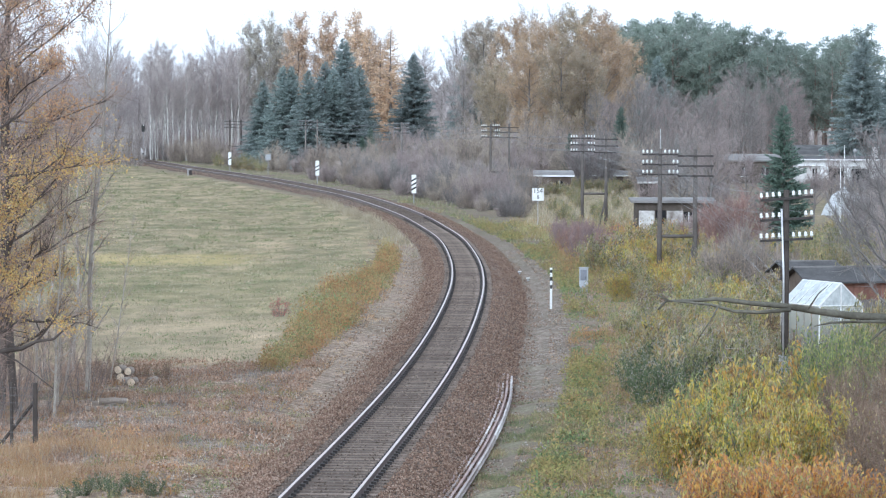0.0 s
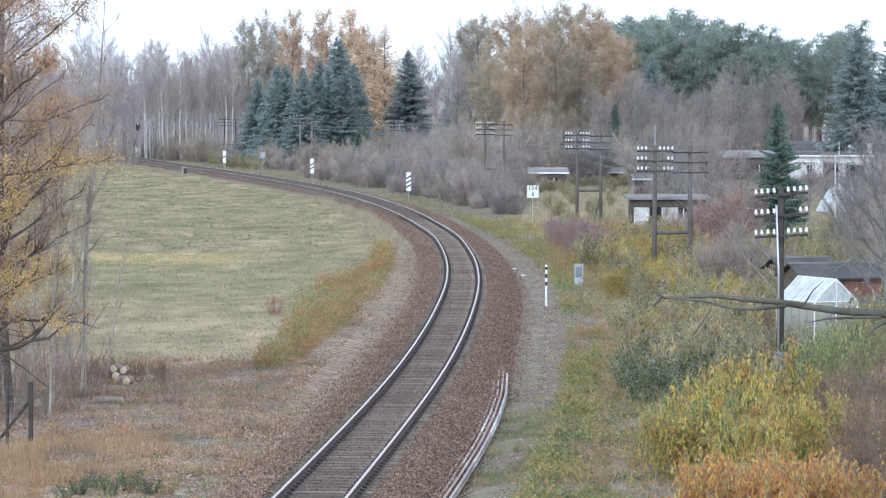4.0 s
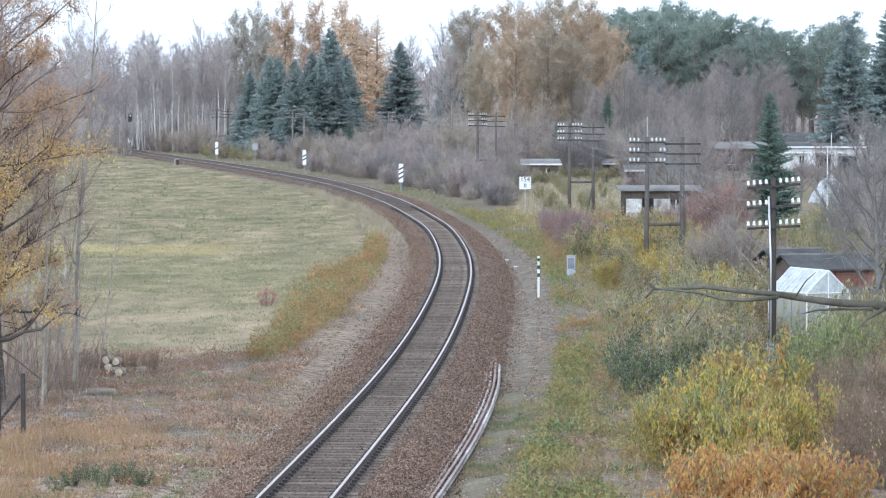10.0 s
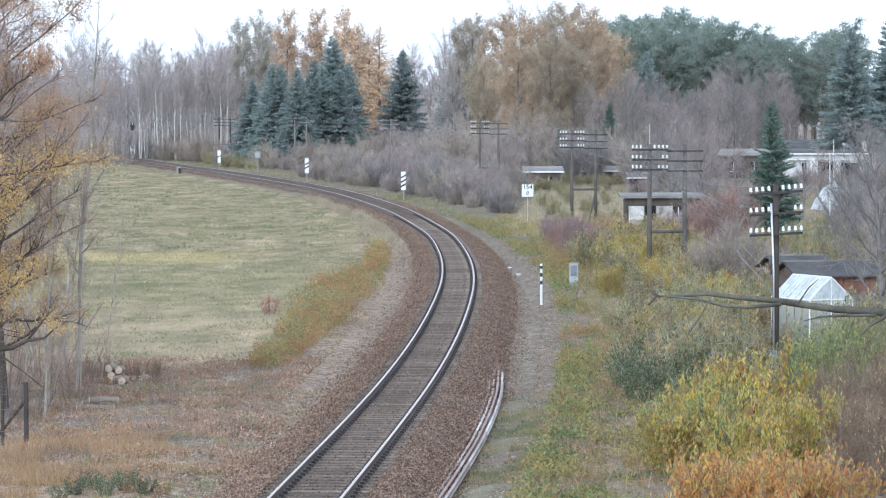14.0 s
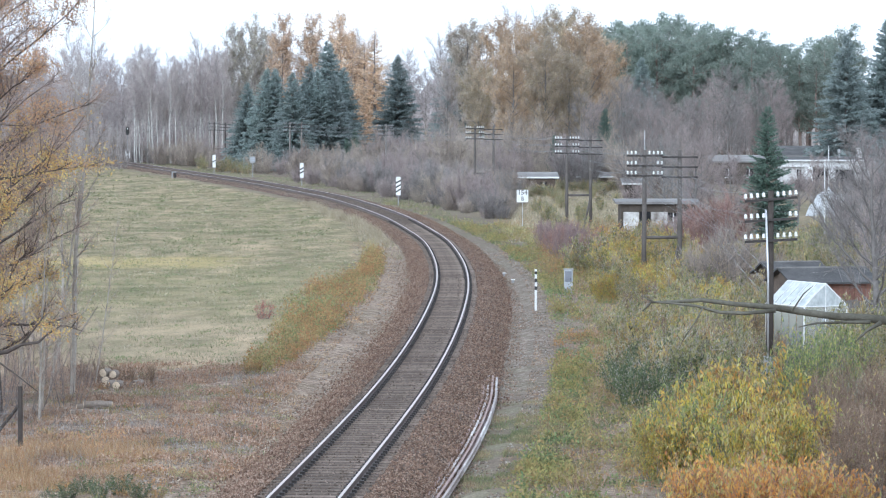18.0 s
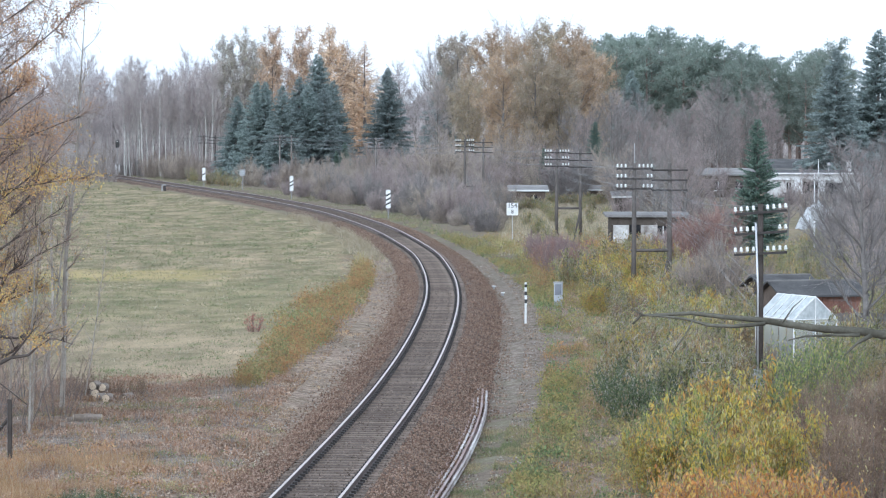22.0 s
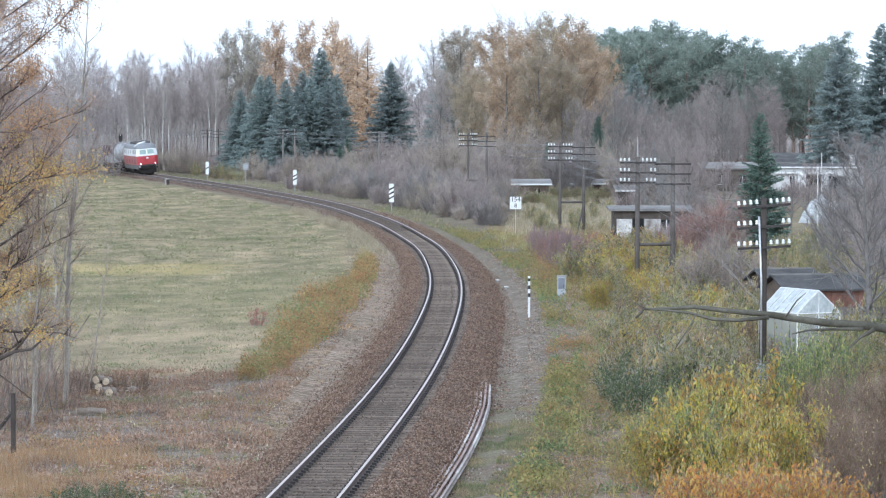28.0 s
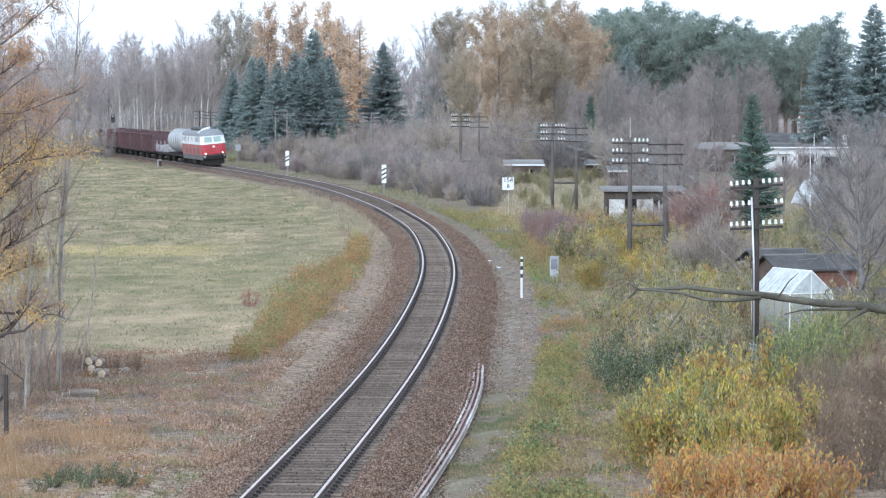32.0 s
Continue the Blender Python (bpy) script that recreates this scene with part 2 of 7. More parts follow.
    "pole": surface("tarred_pole_wood", (0.05, 0.042, 0.038), (0.1, 0.085, 0.075), 1.5, 0.85, fine=25, bump=0.5),
    "pole_mid": surface("grey_brown_pole_wood", (0.1, 0.088, 0.08), (0.17, 0.152, 0.14), 1.5, 0.88, fine=25, bump=0.5),
    "pole_grey": surface("weathered_pole_wood", (0.16, 0.145, 0.135), (0.26, 0.24, 0.22), 1.5, 0.9, fine=25, bump=0.5),
    "porcelain": surface("white_porcelain", (0.8, 0.8, 0.78), (0.88, 0.88, 0.86), 5, 0.18, 0, 0),
    "pipe": surface("galvanised_pipe", (0.55, 0.55, 0.56), (0.7, 0.7, 0.72), 3, 0.4, 0.6, 0.1),
    "white": surface("white_paint", (0.74, 0.74, 0.73), (0.84, 0.84, 0.83), 2, 0.5, 0, 0.05, 20, (0.6, 0.59, 0.56)),
    "black": surface("black_paint", (0.02, 0.02, 0.02), (0.04, 0.04, 0.04), 4, 0.5, 0, 0.05),
    "concrete": surface("grey_concrete", (0.3, 0.3, 0.3), (0.42, 0.42, 0.42), 2, 0.9, 0, 0.3, 30, (0.22, 0.21, 0.2)),
    "box_grey": surface("grey_cabinet_plastic", (0.36, 0.38, 0.41), (0.45, 0.47, 0.5), 2, 0.5, 0, 0.05, 20, (0.3, 0.3, 0.3)),
    "box_dark": surface("dark_cabinet_panel", (0.16, 0.17, 0.2), (0.22, 0.23, 0.26), 2, 0.45, 0, 0.05),
    "log": surface("log_bark", (0.2, 0.16, 0.125), (0.36, 0.31, 0.27), 2, 0.9, fine=20, bump=0.5),
    "cut": surface("fresh_cut_wood", (0.62, 0.5, 0.36), (0.76, 0.64, 0.49), 3, 0.8, fine=30),
    "wire": surface("weathered_wire", (0.2, 0.2, 0.2), (0.3, 0.3, 0.3), 5, 0.6, 0.5, 0),
    "felt": surface("roofing_felt_dark", (0.07, 0.068, 0.068), (0.12, 0.115, 0.115), 0.8, 0.9, 0, 0.3, 12, (0.16, 0.155, 0.15)),
    "felt_grey": surface("roofing_felt_grey", (0.18, 0.17, 0.165), (0.27, 0.255, 0.245), 0.6, 0.9, 0, 0.3, 12, (0.34, 0.33, 0.31)),
    "wood_red": surface("red_brown_boards", (0.2, 0.095, 0.07), (0.27, 0.135, 0.1), 1.2, 0.8, 0, 0.3, 20, vary=0.15),
    "wood_dark": surface("dark_weathered_boards", (0.07, 0.059, 0.05), (0.14, 0.118, 0.101), 1.2, 0.88, 0, 0.3, 20, vary=0.15),
    "wood_brown": surface("brown_boards", (0.101, 0.077, 0.064), (0.172, 0.138, 0.113), 1.2, 0.85, 0, 0.3, 20, vary=0.15),
    "render_wall": surface("pale_render", (0.55, 0.54, 0.52), (0.7, 0.69, 0.67), 0.8, 0.85, 0, 0.2, 25, (0.42, 0.4, 0.38)),
    "peeling": surface("peeling_whitewash", (0.42, 0.4, 0.37), (0.7, 0.69, 0.67), 1.6, 0.9, 0, 0.3, 14, (0.17, 0.14, 0.12)),
    "pink_wall": surface("faded_pink_render", (0.5, 0.4, 0.37), (0.6, 0.49, 0.46), 0.8, 0.85, 0, 0.2, 25, (0.5, 0.45, 0.42)),
    "shade_in": surface("interior_shade_black", (0.02, 0.02, 0.022), (0.035, 0.035, 0.038), 2, 0.9, 0, 0),
    "limed_glass": surface("lime_washed_glass", (0.4, 0.43, 0.43), (0.62, 0.64, 0.64), 2.2, 0.3, 0, 0.05, 9, (0.3, 0.33, 0.32)),
    "foil": surface("white_foil", (0.439, 0.453, 0.461), (0.57, 0.577, 0.585), 1.5, 0.45, 0, 0.3, 8, (0.307, 0.321, 0.315)),
    "loco_red": surface("loco_red_paint", (0.386, 0.039, 0.055), (0.46, 0.061, 0.077), 1, 0.45, 0, 0.03, 8, (0.331, 0.033, 0.033)),
    "loco_side": surface("loco_red_paint_dusty", (0.285, 0.085, 0.085), (0.361, 0.12, 0.118), 1, 0.55, 0, 0.03, 8, (0.285, 0.13, 0.12)),
    "loco_white": surface("loco_white_paint", (0.66, 0.66, 0.67), (0.78, 0.78, 0.79), 1, 0.45, 0, 0.03, 8, (0.5, 0.49, 0.48)),
    "loco_roof": surface("loco_roof_grey", (0.177, 0.184, 0.197), (0.245, 0.252, 0.265), 1, 0.6, 0, 0.05, 8, (0.163, 0.163, 0.17)),
    "loco_grey": surface("loco_frame_grey", (0.22, 0.22, 0.23), (0.3, 0.3, 0.31), 1, 0.6, 0, 0.05, 8, (0.13, 0.12, 0.12)),
    "loco_under": surface("loco_underframe_grey", (0.1, 0.1, 0.105), (0.16, 0.155, 0.155), 1, 0.7, 0, 0.05, 8, (0.08, 0.07, 0.065)),
    "loco_side_dim": surface("loco_grille_red", (0.2, 0.07, 0.07), (0.27, 0.1, 0.1), 1, 0.6, 0, 0.1, 12),
    "bogie": surface("bogie_grime", (0.02, 0.019, 0.018), (0.04, 0.036, 0.033), 2, 0.85, 0, 0.2, 15),
    "tank": surface("tank_grey_white", (0.46, 0.48, 0.49), (0.6, 0.62, 0.63), 0.7, 0.5, 0, 0.05, 6, (0.33, 0.33, 0.33)),
    # oxide brown, in part paled towards mauve to imitate haze
    "wagon_brown": surface("wagon_oxide_brown_hazed", (0.095, 0.06, 0.066), (0.145, 0.092, 0.097), 0.8, 0.85, 0, 0.15, 8, (0.2, 0.12, 0.1)),
}


def glow(name, colour, power):
    m, nt, ln = nodes_of(name)
    b = nt["Principled BSDF"]
    b.inputs["Base Color"].default_value = (*colour, 1)
    b.inputs["Emission Color"].default_value, b.inputs["Emission Strength"].default_value = (*colour, 1), power
    return m


def clear_glass(name, tint, rough=0.05):
    m, nt, ln = nodes_of(name)
    b = nt["Principled BSDF"]
    b.inputs["Base Color"].default_value = (*tint, 1)
    b.inputs["Roughness"].default_value = rough
    b.inputs["Transmission Weight"].default_value = 0.75
    return m


M["headlight"] = glow("headlight_glow", (1.0, 0.95, 0.85), 4.0)
M["signal_glow"] = glow("signal_lamp_glow", (1.0, 0.95, 0.9), 3.0)
M["glass"] = clear_glass("window_glass", (0.55, 0.7, 0.66))
M["pane"] = clear_glass("greenhouse_glass", (0.85, 0.9, 0.9), 0.2)

# ---- mesh tools ----


def mesh_of(name, verts, faces, mat=None, smooth=False):
    me = bpy.data.meshes.new(name)
    me.from_pydata([tuple(v) for v in verts], [], [tuple(f) for f in faces])
    if mat:
        me.materials.append(mat)
    if smooth:
        me.shade_smooth()
    return me


class Heap:
    """Gathers vertices and faces of many pieces of one mesh."""

    def __init__(self):
        self.v, self.f, self.n = [], [], 0

    def add(self, verts, faces):
        self.v.extend(np.asarray(verts, float).tolist())
        self.f.extend([tuple(int(i) + self.n for i in f) for f in faces])
        self.n = len(self.v)
        return self

    def box(self, x, y, z, sx, sy, sz, turn=0.0, bevel=0.0):
        """A box with its bottom's middle at x, y, z; bevelled along the upright and top edges when asked."""
        c, s = math.cos(radians(turn)), math.sin(radians(turn))
        if bevel:
            b, hx, hy = bevel, sx / 2, sy / 2
            ring = [(-hx + b, -hy), (hx - b, -hy), (hx, -hy + b), (hx, hy - b), (hx - b, hy), (-hx + b, hy), (-hx, hy - b), (-hx, -hy + b)]
            k = 1 - b / min(hx, hy)
            vs = [(a, d, 0) for a, d in ring] + [(a, d, sz - b) for a, d in ring] + [(a * (1 - b / hx), d * (1 - b / hy), sz) for a, d in ring]
            fs = [tuple(range(7, -1, -1)), tuple(range(16, 24))]
            for r in (0, 8):
                fs += [(r + i, r + (i + 1) % 8, r + 8 + (i + 1) % 8, r + 8 + i) for i in range(8)]
        else:
            vs = [(a * sx / 2, d * sy / 2, e) for e in (0, sz) for a, d in ((-1, -1), (1, -1), (1, 1), (-1, 1))]
            fs = [(3, 2, 1, 0), (4, 5, 6, 7), (0, 1, 5, 4), (1, 2, 6, 5), (2, 3, 7, 6), (3, 0, 4, 7)]
        return self.add([(x + a * c - d * s, y + a * s + d * c, z + e) for a, d, e in vs], fs)

    def tube(self, pts, rad, n=6, caps=True):
        p = np.asarray(pts, float)
        r = np.broadcast_to(np.asarray(rad, float), (len(p),))
        t = np.gradient(p, axis=0)
        t /= np.linalg.norm(t, axis=1, keepdims=True) + 1e-9
        ref = np.where(np.abs(t[:, 2:3]) > 0.9, [[1.0, 0, 0]], [[0, 0, 1.0]])
        a = np.cross(t, ref)
        a /= np.linalg.norm(a, axis=1, keepdims=True) + 1e-9
        b = np.cross(t, a)
        w = np.arange(n) * 2 * np.pi / n
        ring = p[:, None] + r[:, None, None] * (np.cos(w)[None, :, None] * a[:, None] + np.sin(w)[None, :, None] * b[:, None])
        fs = [(k * n + i, k * n + (i + 1) % n, (k + 1) * n + (i + 1) % n, (k + 1) * n + i) for k in range(len(p) - 1) for i in range(n)]
        if caps:
            fs += [tuple(range(n - 1, -1, -1)), tuple(range((len(p) - 1) * n, len(p) * n))]
        return self.add(ring.reshape(-1, 3), fs)

    def lathe(self, x, y, z, profile, n=10):
        vs = [(x + r * math.cos(2 * math.pi * i / n), y + r * math.sin(2 * math.pi * i / n), z + h) for r, h in profile for i in range(n)]
        fs = [(k * n + i, k * n + (i + 1) % n, (k + 1) * n + (i + 1) % n, (k + 1) * n + i) for k in range(len(profile) - 1) for i in range(n)]
        return self.add(vs, fs + [tuple(range(n - 1, -1, -1)), tuple(range((len(profile) - 1) * n, len(profile) * n))])

    def prism(self, outline, x0, x1):
        """An outline in (y, z), drawn out along x."""
        n = len(outline)
        vs = [(x, a, b) for x in (x0, x1) for a, b in outline]
        fs = [(i, (i + 1) % n, n + (i + 1) % n, n + i) for i in range(n)]
        return self.add(vs, fs + [tuple(range(n - 1, -1, -1)), tuple(range(n, 2 * n))])

    def blades(self, p, d, length, width, rng, leaf=False):
        """Thin tapering blades (twigs, grass, needles) or four-cornered leaves at points p along d."""
        p, d = np.asarray(p, float), np.asarray(d, float)
        d = d / (np.linalg.norm(d, axis=1, keepdims=True) + 1e-9)
        s = np.cross(d, rng.normal(size=d.shape))
        s /= np.linalg.norm(s, axis=1, keepdims=True) + 1e-9
        length, width = np.broadcast_to(length, (len(p),))[:, None], np.broadcast_to(width, (len(p),))[:, None]
        if leaf:
            q = np.stack([p, p + d * length * 0.45 + s * width / 2, p + d * length, p + d * length * 0.45 - s * width / 2], 1)
        else:
            q = np.stack([p - s * width / 2, p + s * width / 2, p + d * length], 1)
        k = q.shape[1]
        self.v.extend(q.reshape(-1, 3).tolist())
        self.f.extend((self.n + np.arange(len(p) * k).reshape(-1, k)).tolist())
        self.n = len(self.v)
        return self

    def mesh(self, name, mat, smooth=False):
        return mesh_of(name, self.v, self.f, mat, smooth)


def part(name, data, parent, label=""):
    """Links a mesh as one part under a thing or part."""
    ob = new(name, data)
    ob.parent = parent
    return tagged(ob, label=label) if label else ob


def thing(name, x, y, z=0.0, turn=0.0, label="", category="", group=""):
    ob = new(name)
    ob.empty_display_size = 0.2
    ob.matrix_basis = pose(x, y, z, 0, 0, turn)
    return tagged(ob, label, category, group)


# ---- the line of the track, plan and ground ----
LINE = np.array([(-200, -31), (0, -8.6), (40, -4.95), (72.3, -2.65), (109, -0.47), (139.4, 0.66), (163, 1.16), (180, 1.22), (194, 1.06), (218, 0.44), (239, -0.7), (265, -2.44), (293, -5.04), (320, -8.04), 
                (345, -11.65), (371, -15.95), (397, -20.49), (422, -25.23), (450, -30.72), (480, -36.56), (515, -43.2), (545, -49.34), (570, -55.94), (600, -65.5), (700, -102), (850, -164), (1000, -234), (1300, -390)])


def slopes(k):
    h, d = np.diff(k[:, 0]), np.diff(k[:, 1]) / np.diff(k[:, 0])
    m = np.r_[d[0], (d[:-1] * h[1:] + d[1:] * h[:-1]) / (h[1:] + h[:-1]), d[-1]]
    return m


LINE_M = slopes(LINE)


def line_x(y):
    y = np.asarray(y, float)
    i = np.clip(np.searchsorted(LINE[:, 0], y) - 1, 0, len(LINE) - 2)
    h = LINE[i + 1, 0] - LINE[i, 0]
    u = (y - LINE[i, 0]) / h
    a, b, ma, mb = LINE[i, 1], LINE[i + 1, 1], LINE_M[i] * h, LINE_M[i + 1] * h
    return a * (1 + 2 * u) * (1 - u) ** 2 + b * u * u * (3 - 2 * u) + ma * u * (1 - u) ** 2 - mb * u * u * (1 - u)


# stations along the centre line, by length
_y = np.arange(-190, 1299, 0.5)
_x = line_x(_y)
_s = np.r_[0, np.cumsum(np.hypot(np.diff(_x), np.diff(_y)))]


def on_line(s):
    y = np.interp(s, _s, _y)
    return np.interp(y, _y, _x), y


def station(y):
    return float(np.interp(y, _y, _s))


def heading(s):
    (xa, ya), (xb, yb) = on_line(s - 1.0), on_line(s + 1.0)
    return math.degrees(math.atan2(-(xb - xa), yb - ya))


def fuzz(x, y, scale, seed=0.0):
    return noise.noise((x / scale + seed, y / scale - seed, seed * 0.7))


def ground_z(x, y):
    d = x - float(line_x(min(max(y, -190), 1290)))
    z = -0.5 + 0.09 * fuzz(x, y, 6.0, 3.0) + 0.03 * fuzz(x, y, 1.7, 5.0)
    if d < 0:
        z -= 0.25 * min(1.0, max(0.0, (-d - 5) / 8))
    return z if abs(d) > 3.6 else z - 0.12


def cant(y):
    """Slope of the track towards the inside of the bend, outer rail high, which grows as the bend tightens."""
    return 0.095 * float(np.interp(y, [205, 275], [0, 1]))


def strip(profile, ys, mat, name):
    """A profile of (offset, height) drawn along the track at the given stations' y."""
    h, rows = Heap(), []
    for y in ys:
        s = station(y)
        x, yy = on_line(s)
        a = radians(heading(s))
        rows += [(x + o * math.cos(a), yy + o * math.sin(a), z + o * cant(y)) for o, z in profile]
    n, k = len(profile), len(ys)
    h.add(rows, [(j * n + i, j * n + i + 1, (j + 1) * n + i + 1, (j + 1) * n + i) for j in range(k - 1) for i in range(n - 1)])
    return h.mesh(name, mat)


# ---- ground ----


def ground_material():
    m, nt, ln = nodes_of("ground_meadow_path_and_litter")
    b = nt["Principled BSDF"]
    pos = nt.new("ShaderNodeNewGeometry").outputs["Position"]
    zone = nt.new("ShaderNodeAttribute")
    zone.attribute_name = "zones"
    sep = nt.new("ShaderNodeSeparateColor")
    ln.new(zone.outputs["Color"], sep.inputs[0])
    big, mid, small, grit = (noise_tex(nt, ln, pos, s, d, 0.65) for s, d in ((0.06, 5), (0.5, 5), (3.0, 5), (14.0, 4)))
    st = nt.new("ShaderNodeMapping")
    st.inputs["Scale"].default_value = (0.42, 0.13, 1)
    ln.new(pos, st.inputs["Vector"])
    streak = noise_tex(nt, ln, st.outputs[0], 1.0, 5, 0.6)
    meadow = ramp(nt, ln, streak, [(0.34, (0.155, 0.15, 0.09)), (0.45, (0.205, 0.19, 0.12)), (0.55, (0.265, 0.235, 0.157)), (0.68, (0.34, 0.293, 0.212))])
    meadow = mixed(nt, ln, meadow, ramp(nt, ln, mid, [(0.36, (0.11, 0.12, 0.068)), (0.64, (0.36, 0.32, 0.24))]), 0.35)
    drawn = nt.new("ShaderNodeMapping")
    drawn.inputs["Scale"].default_value = (1.0, 0.3, 1)
    ln.new(pos, drawn.inputs["Vector"])
    tuft = ramp(nt, ln, noise_tex(nt, ln, drawn.outputs[0], 0.42, 5, 0.62), [(0.36, (0.78, 0.8, 0.76)), (0.5, (0.98, 0.97, 0.95)), (0.64, (1.22, 1.18, 1.16))])
    meadow = mixed(nt, ln, meadow, tuft, 1.0, "MULTIPLY")
    patchy = noise_tex(nt, ln, drawn.outputs[0], 0.8, 6, 0.7)
    meadow = mixed(nt, ln, meadow, ramp(nt, ln, patchy, [(0.38, (0.8, 0.84, 0.78)), (0.5, (1.0, 0.98, 0.97)), (0.62, (1.2, 1.15, 1.15))]), 1.0, "MULTIPLY")
    # bleached hay left in a swathe, and greener aftermath beyond it
    along = nt.new("ShaderNodeSeparateXYZ")
    ln.new(pos, along.inputs[0])
    swathe = nt.new("ShaderNodeMath")
    swathe.operation = "MULTIPLY_ADD"
    swathe.inputs[1].default_value = 46.0
    ln.new(streak, swathe.inputs[0]), ln.new(along.outputs["Y"], swathe.inputs[2])
    scaled = nt.new("ShaderNodeMath")
    scaled.operation = "DIVIDE"
    scaled.inputs[1].default_value = 400.0
    ln.new(swathe.outputs[0], scaled.inputs[0])
    hay = ramp(nt, ln, scaled.outputs[0], [(0.325, (0, 0, 0)), (0.36, (0.42,) * 3), (0.405, (0.42,) * 3), (0.45, (0, 0, 0))])
    green = ramp(nt, ln, scaled.outputs[0], [(0.42, (0, 0, 0)), (0.45, (0.4,) * 3), (0.52, (0.4,) * 3), (0.56, (0, 0, 0))])
    meadow = mixed(nt, ln, meadow, mixed(nt, ln, (0.39, 0.33, 0.245), tuft, 1.0, "MULTIPLY"), hay)
    meadow = mixed(nt, ln, meadow, mixed(nt, ln, (0.205, 0.205, 0.115), tuft, 1.0, "MULTIPLY"), green)
    yellow = mixed(nt, ln, meadow, (0.36, 0.31, 0.14), zone.outputs["Alpha"])
    yellow = mixed(nt, ln, yellow, (1.07, 0.985, 0.93), 1.0, "MULTIPLY")
    rough_land = ramp(nt, ln, mid, [(0.3, (0.11, 0.082, 0.064)), (0.48, (0.18, 0.14, 0.11)), (0.6, (0.175, 0.16, 0.105)), (0.75, (0.26, 0.222, 0.165))])
    path = ramp(nt, ln, small, [(0.36, (0.09, 0.072, 0.056)), (0.5, (0.195, 0.16, 0.13)), (0.64, (0.32, 0.272, 0.228))])
    litter = ramp(nt, ln, small, [(0.34, (0.11, 0.078, 0.057)), (0.47, (0.25, 0.187, 0.142)), (0.58, (0.365, 0.282, 0.22)), (0.7, (0.5, 0.41, 0.335))])
    col = mixed(nt, ln, rough_land, yellow, sep.outputs[0])
    col = mixed(nt, ln, col, path, sep.outputs[1])
    col = mixed(nt, ln, col, litter, sep.outputs[2])
    col = mixed(nt, ln, col, ramp(nt, ln, grit, [(0.36, (0.5,) * 3), (0.64, (1.5,) * 3)]), 0.65, "MULTIPLY")
    col = mixed(nt, ln, col, ramp(nt, ln, big, [(0.3, (0.86, 0.88, 0.84)), (0.7, (1.12, 1.1, 1.1))]), 1.0, "MULTIPLY")
    ln.new(col, b.inputs["Base Color"])
    b.inputs["Roughness"].default_value = 0.95
    b.inputs["Specular IOR Level"].default_value = 0.1
    bp = nt.new("ShaderNodeBump")
    bp.inputs["Strength"].default_value, bp.inputs["Distance"].default_value = 0.7, 0.025
    ln.new(small, bp.inputs["Height"])
    ln.new(bp.outputs[0], b.inputs["Normal"])
    return m


def soft_step(a, b, v):
    u = min(1.0, max(0.0, (v - a) / (b - a)))
    return u * u * (3 - 2 * u)


def zones(x, y):
    """Meadow, gravel path, leaf litter and yellow strip, each 0 to 1."""
    d = x - float(line_x(min(max(y, -190), 1290)))
    w = 1.2 * fuzz(x, y, 5.0, 1.0) + 0.5 * fuzz(x, y, 1.4, 2.0)
    edge, calm = float(np.interp(y, [110, 190, 250], [-4.8, -3.8, -2.2])), float(np.interp(y, [200, 300], [1.0, 0.35]))
    meadow = soft_step(edge, edge - 2.2, d + w * calm) * soft_step(102, 124, y + 7 * w - 0.9 * (x + 12)) * soft_step(620, 560, y)
    path = soft_step(2.1, 2.5, d) * soft_step(5.3, 4.1, d + 0.6 * w) * (0.2 + 0.7 * soft_step(92, 125, y + 3 * w)) * soft_step(280, 190, y + 6 * w) * (0.75 + 0.25 * soft_step(-0.2, 0.3, fuzz(x, y, 2.2, 6.0)))

    litter = soft_step(-4.0, -5.4, d + w) * soft_step(124, 102, y + 7 * w - 0.9 * (x + 12))
    litter = max(litter, soft_step(-2.0, -2.5, d) * soft_step(-5.6, -4.2, d + 0.7 * w - 2.0 * soft_step(160, 240, y)) * 0.8 * soft_step(290, 220, y))
    green_bank = soft_step(7, 9, d + w) * soft_step(250, 265, y + 3 * w) * soft_step(345, 325, y) * 0.6
    meadow = max(meadow, green_bank)
    litter = max(litter, 0.5 * soft_step(4.2, 5.6, d + w) * soft_step(16, 12, d + w) * soft_step(200, 160, y))
    strip_y = 0.7 * soft_step(9, 4, abs(y - 203 - 0.25 * (x + 14) + 3 * w)) * soft_step(-28, -22, x) * soft_step(-9, -14, x)
    return meadow, path, litter, strip_y


def build_ground():
    ys = np.r_[-300, -150, -60, np.arange(0, 60, 6), np.arange(60, 170, 1.0), np.arange(170, 320, 2.5), np.arange(320, 640, 6), np.arange(640, 1400, 60), 1800, 2500, 3600, 4800]
    xs = np.r_[-3200, -1600, -800, -400, -250, -160, -120, np.arange(-96, -30, 4), np.arange(-30, -14, 1.0), np.arange(-14, 16, 0.7), np.arange(16, 32, 1.5), np.arange(32, 90, 5), 110, 160, 250, 400, 800, 1600, 3200]
    vs, cs = [], []
    for y in ys:
        for x in xs:
            vs.append((x, y, ground_z(x, y) if abs(x) < 300 else -0.5))
            cs.extend(zones(x, y))
    nx, ny = len(xs), len(ys)
    fs = [(j * nx + i, j * nx + i + 1, (j + 1) * nx + i + 1, (j + 1) * nx + i) for j in range(ny - 1) for i in range(nx - 1)]
    me = mesh_of("ground", vs, fs, ground_material(), True)
    att = me.attributes.new("zones", "FLOAT_COLOR", "POINT")
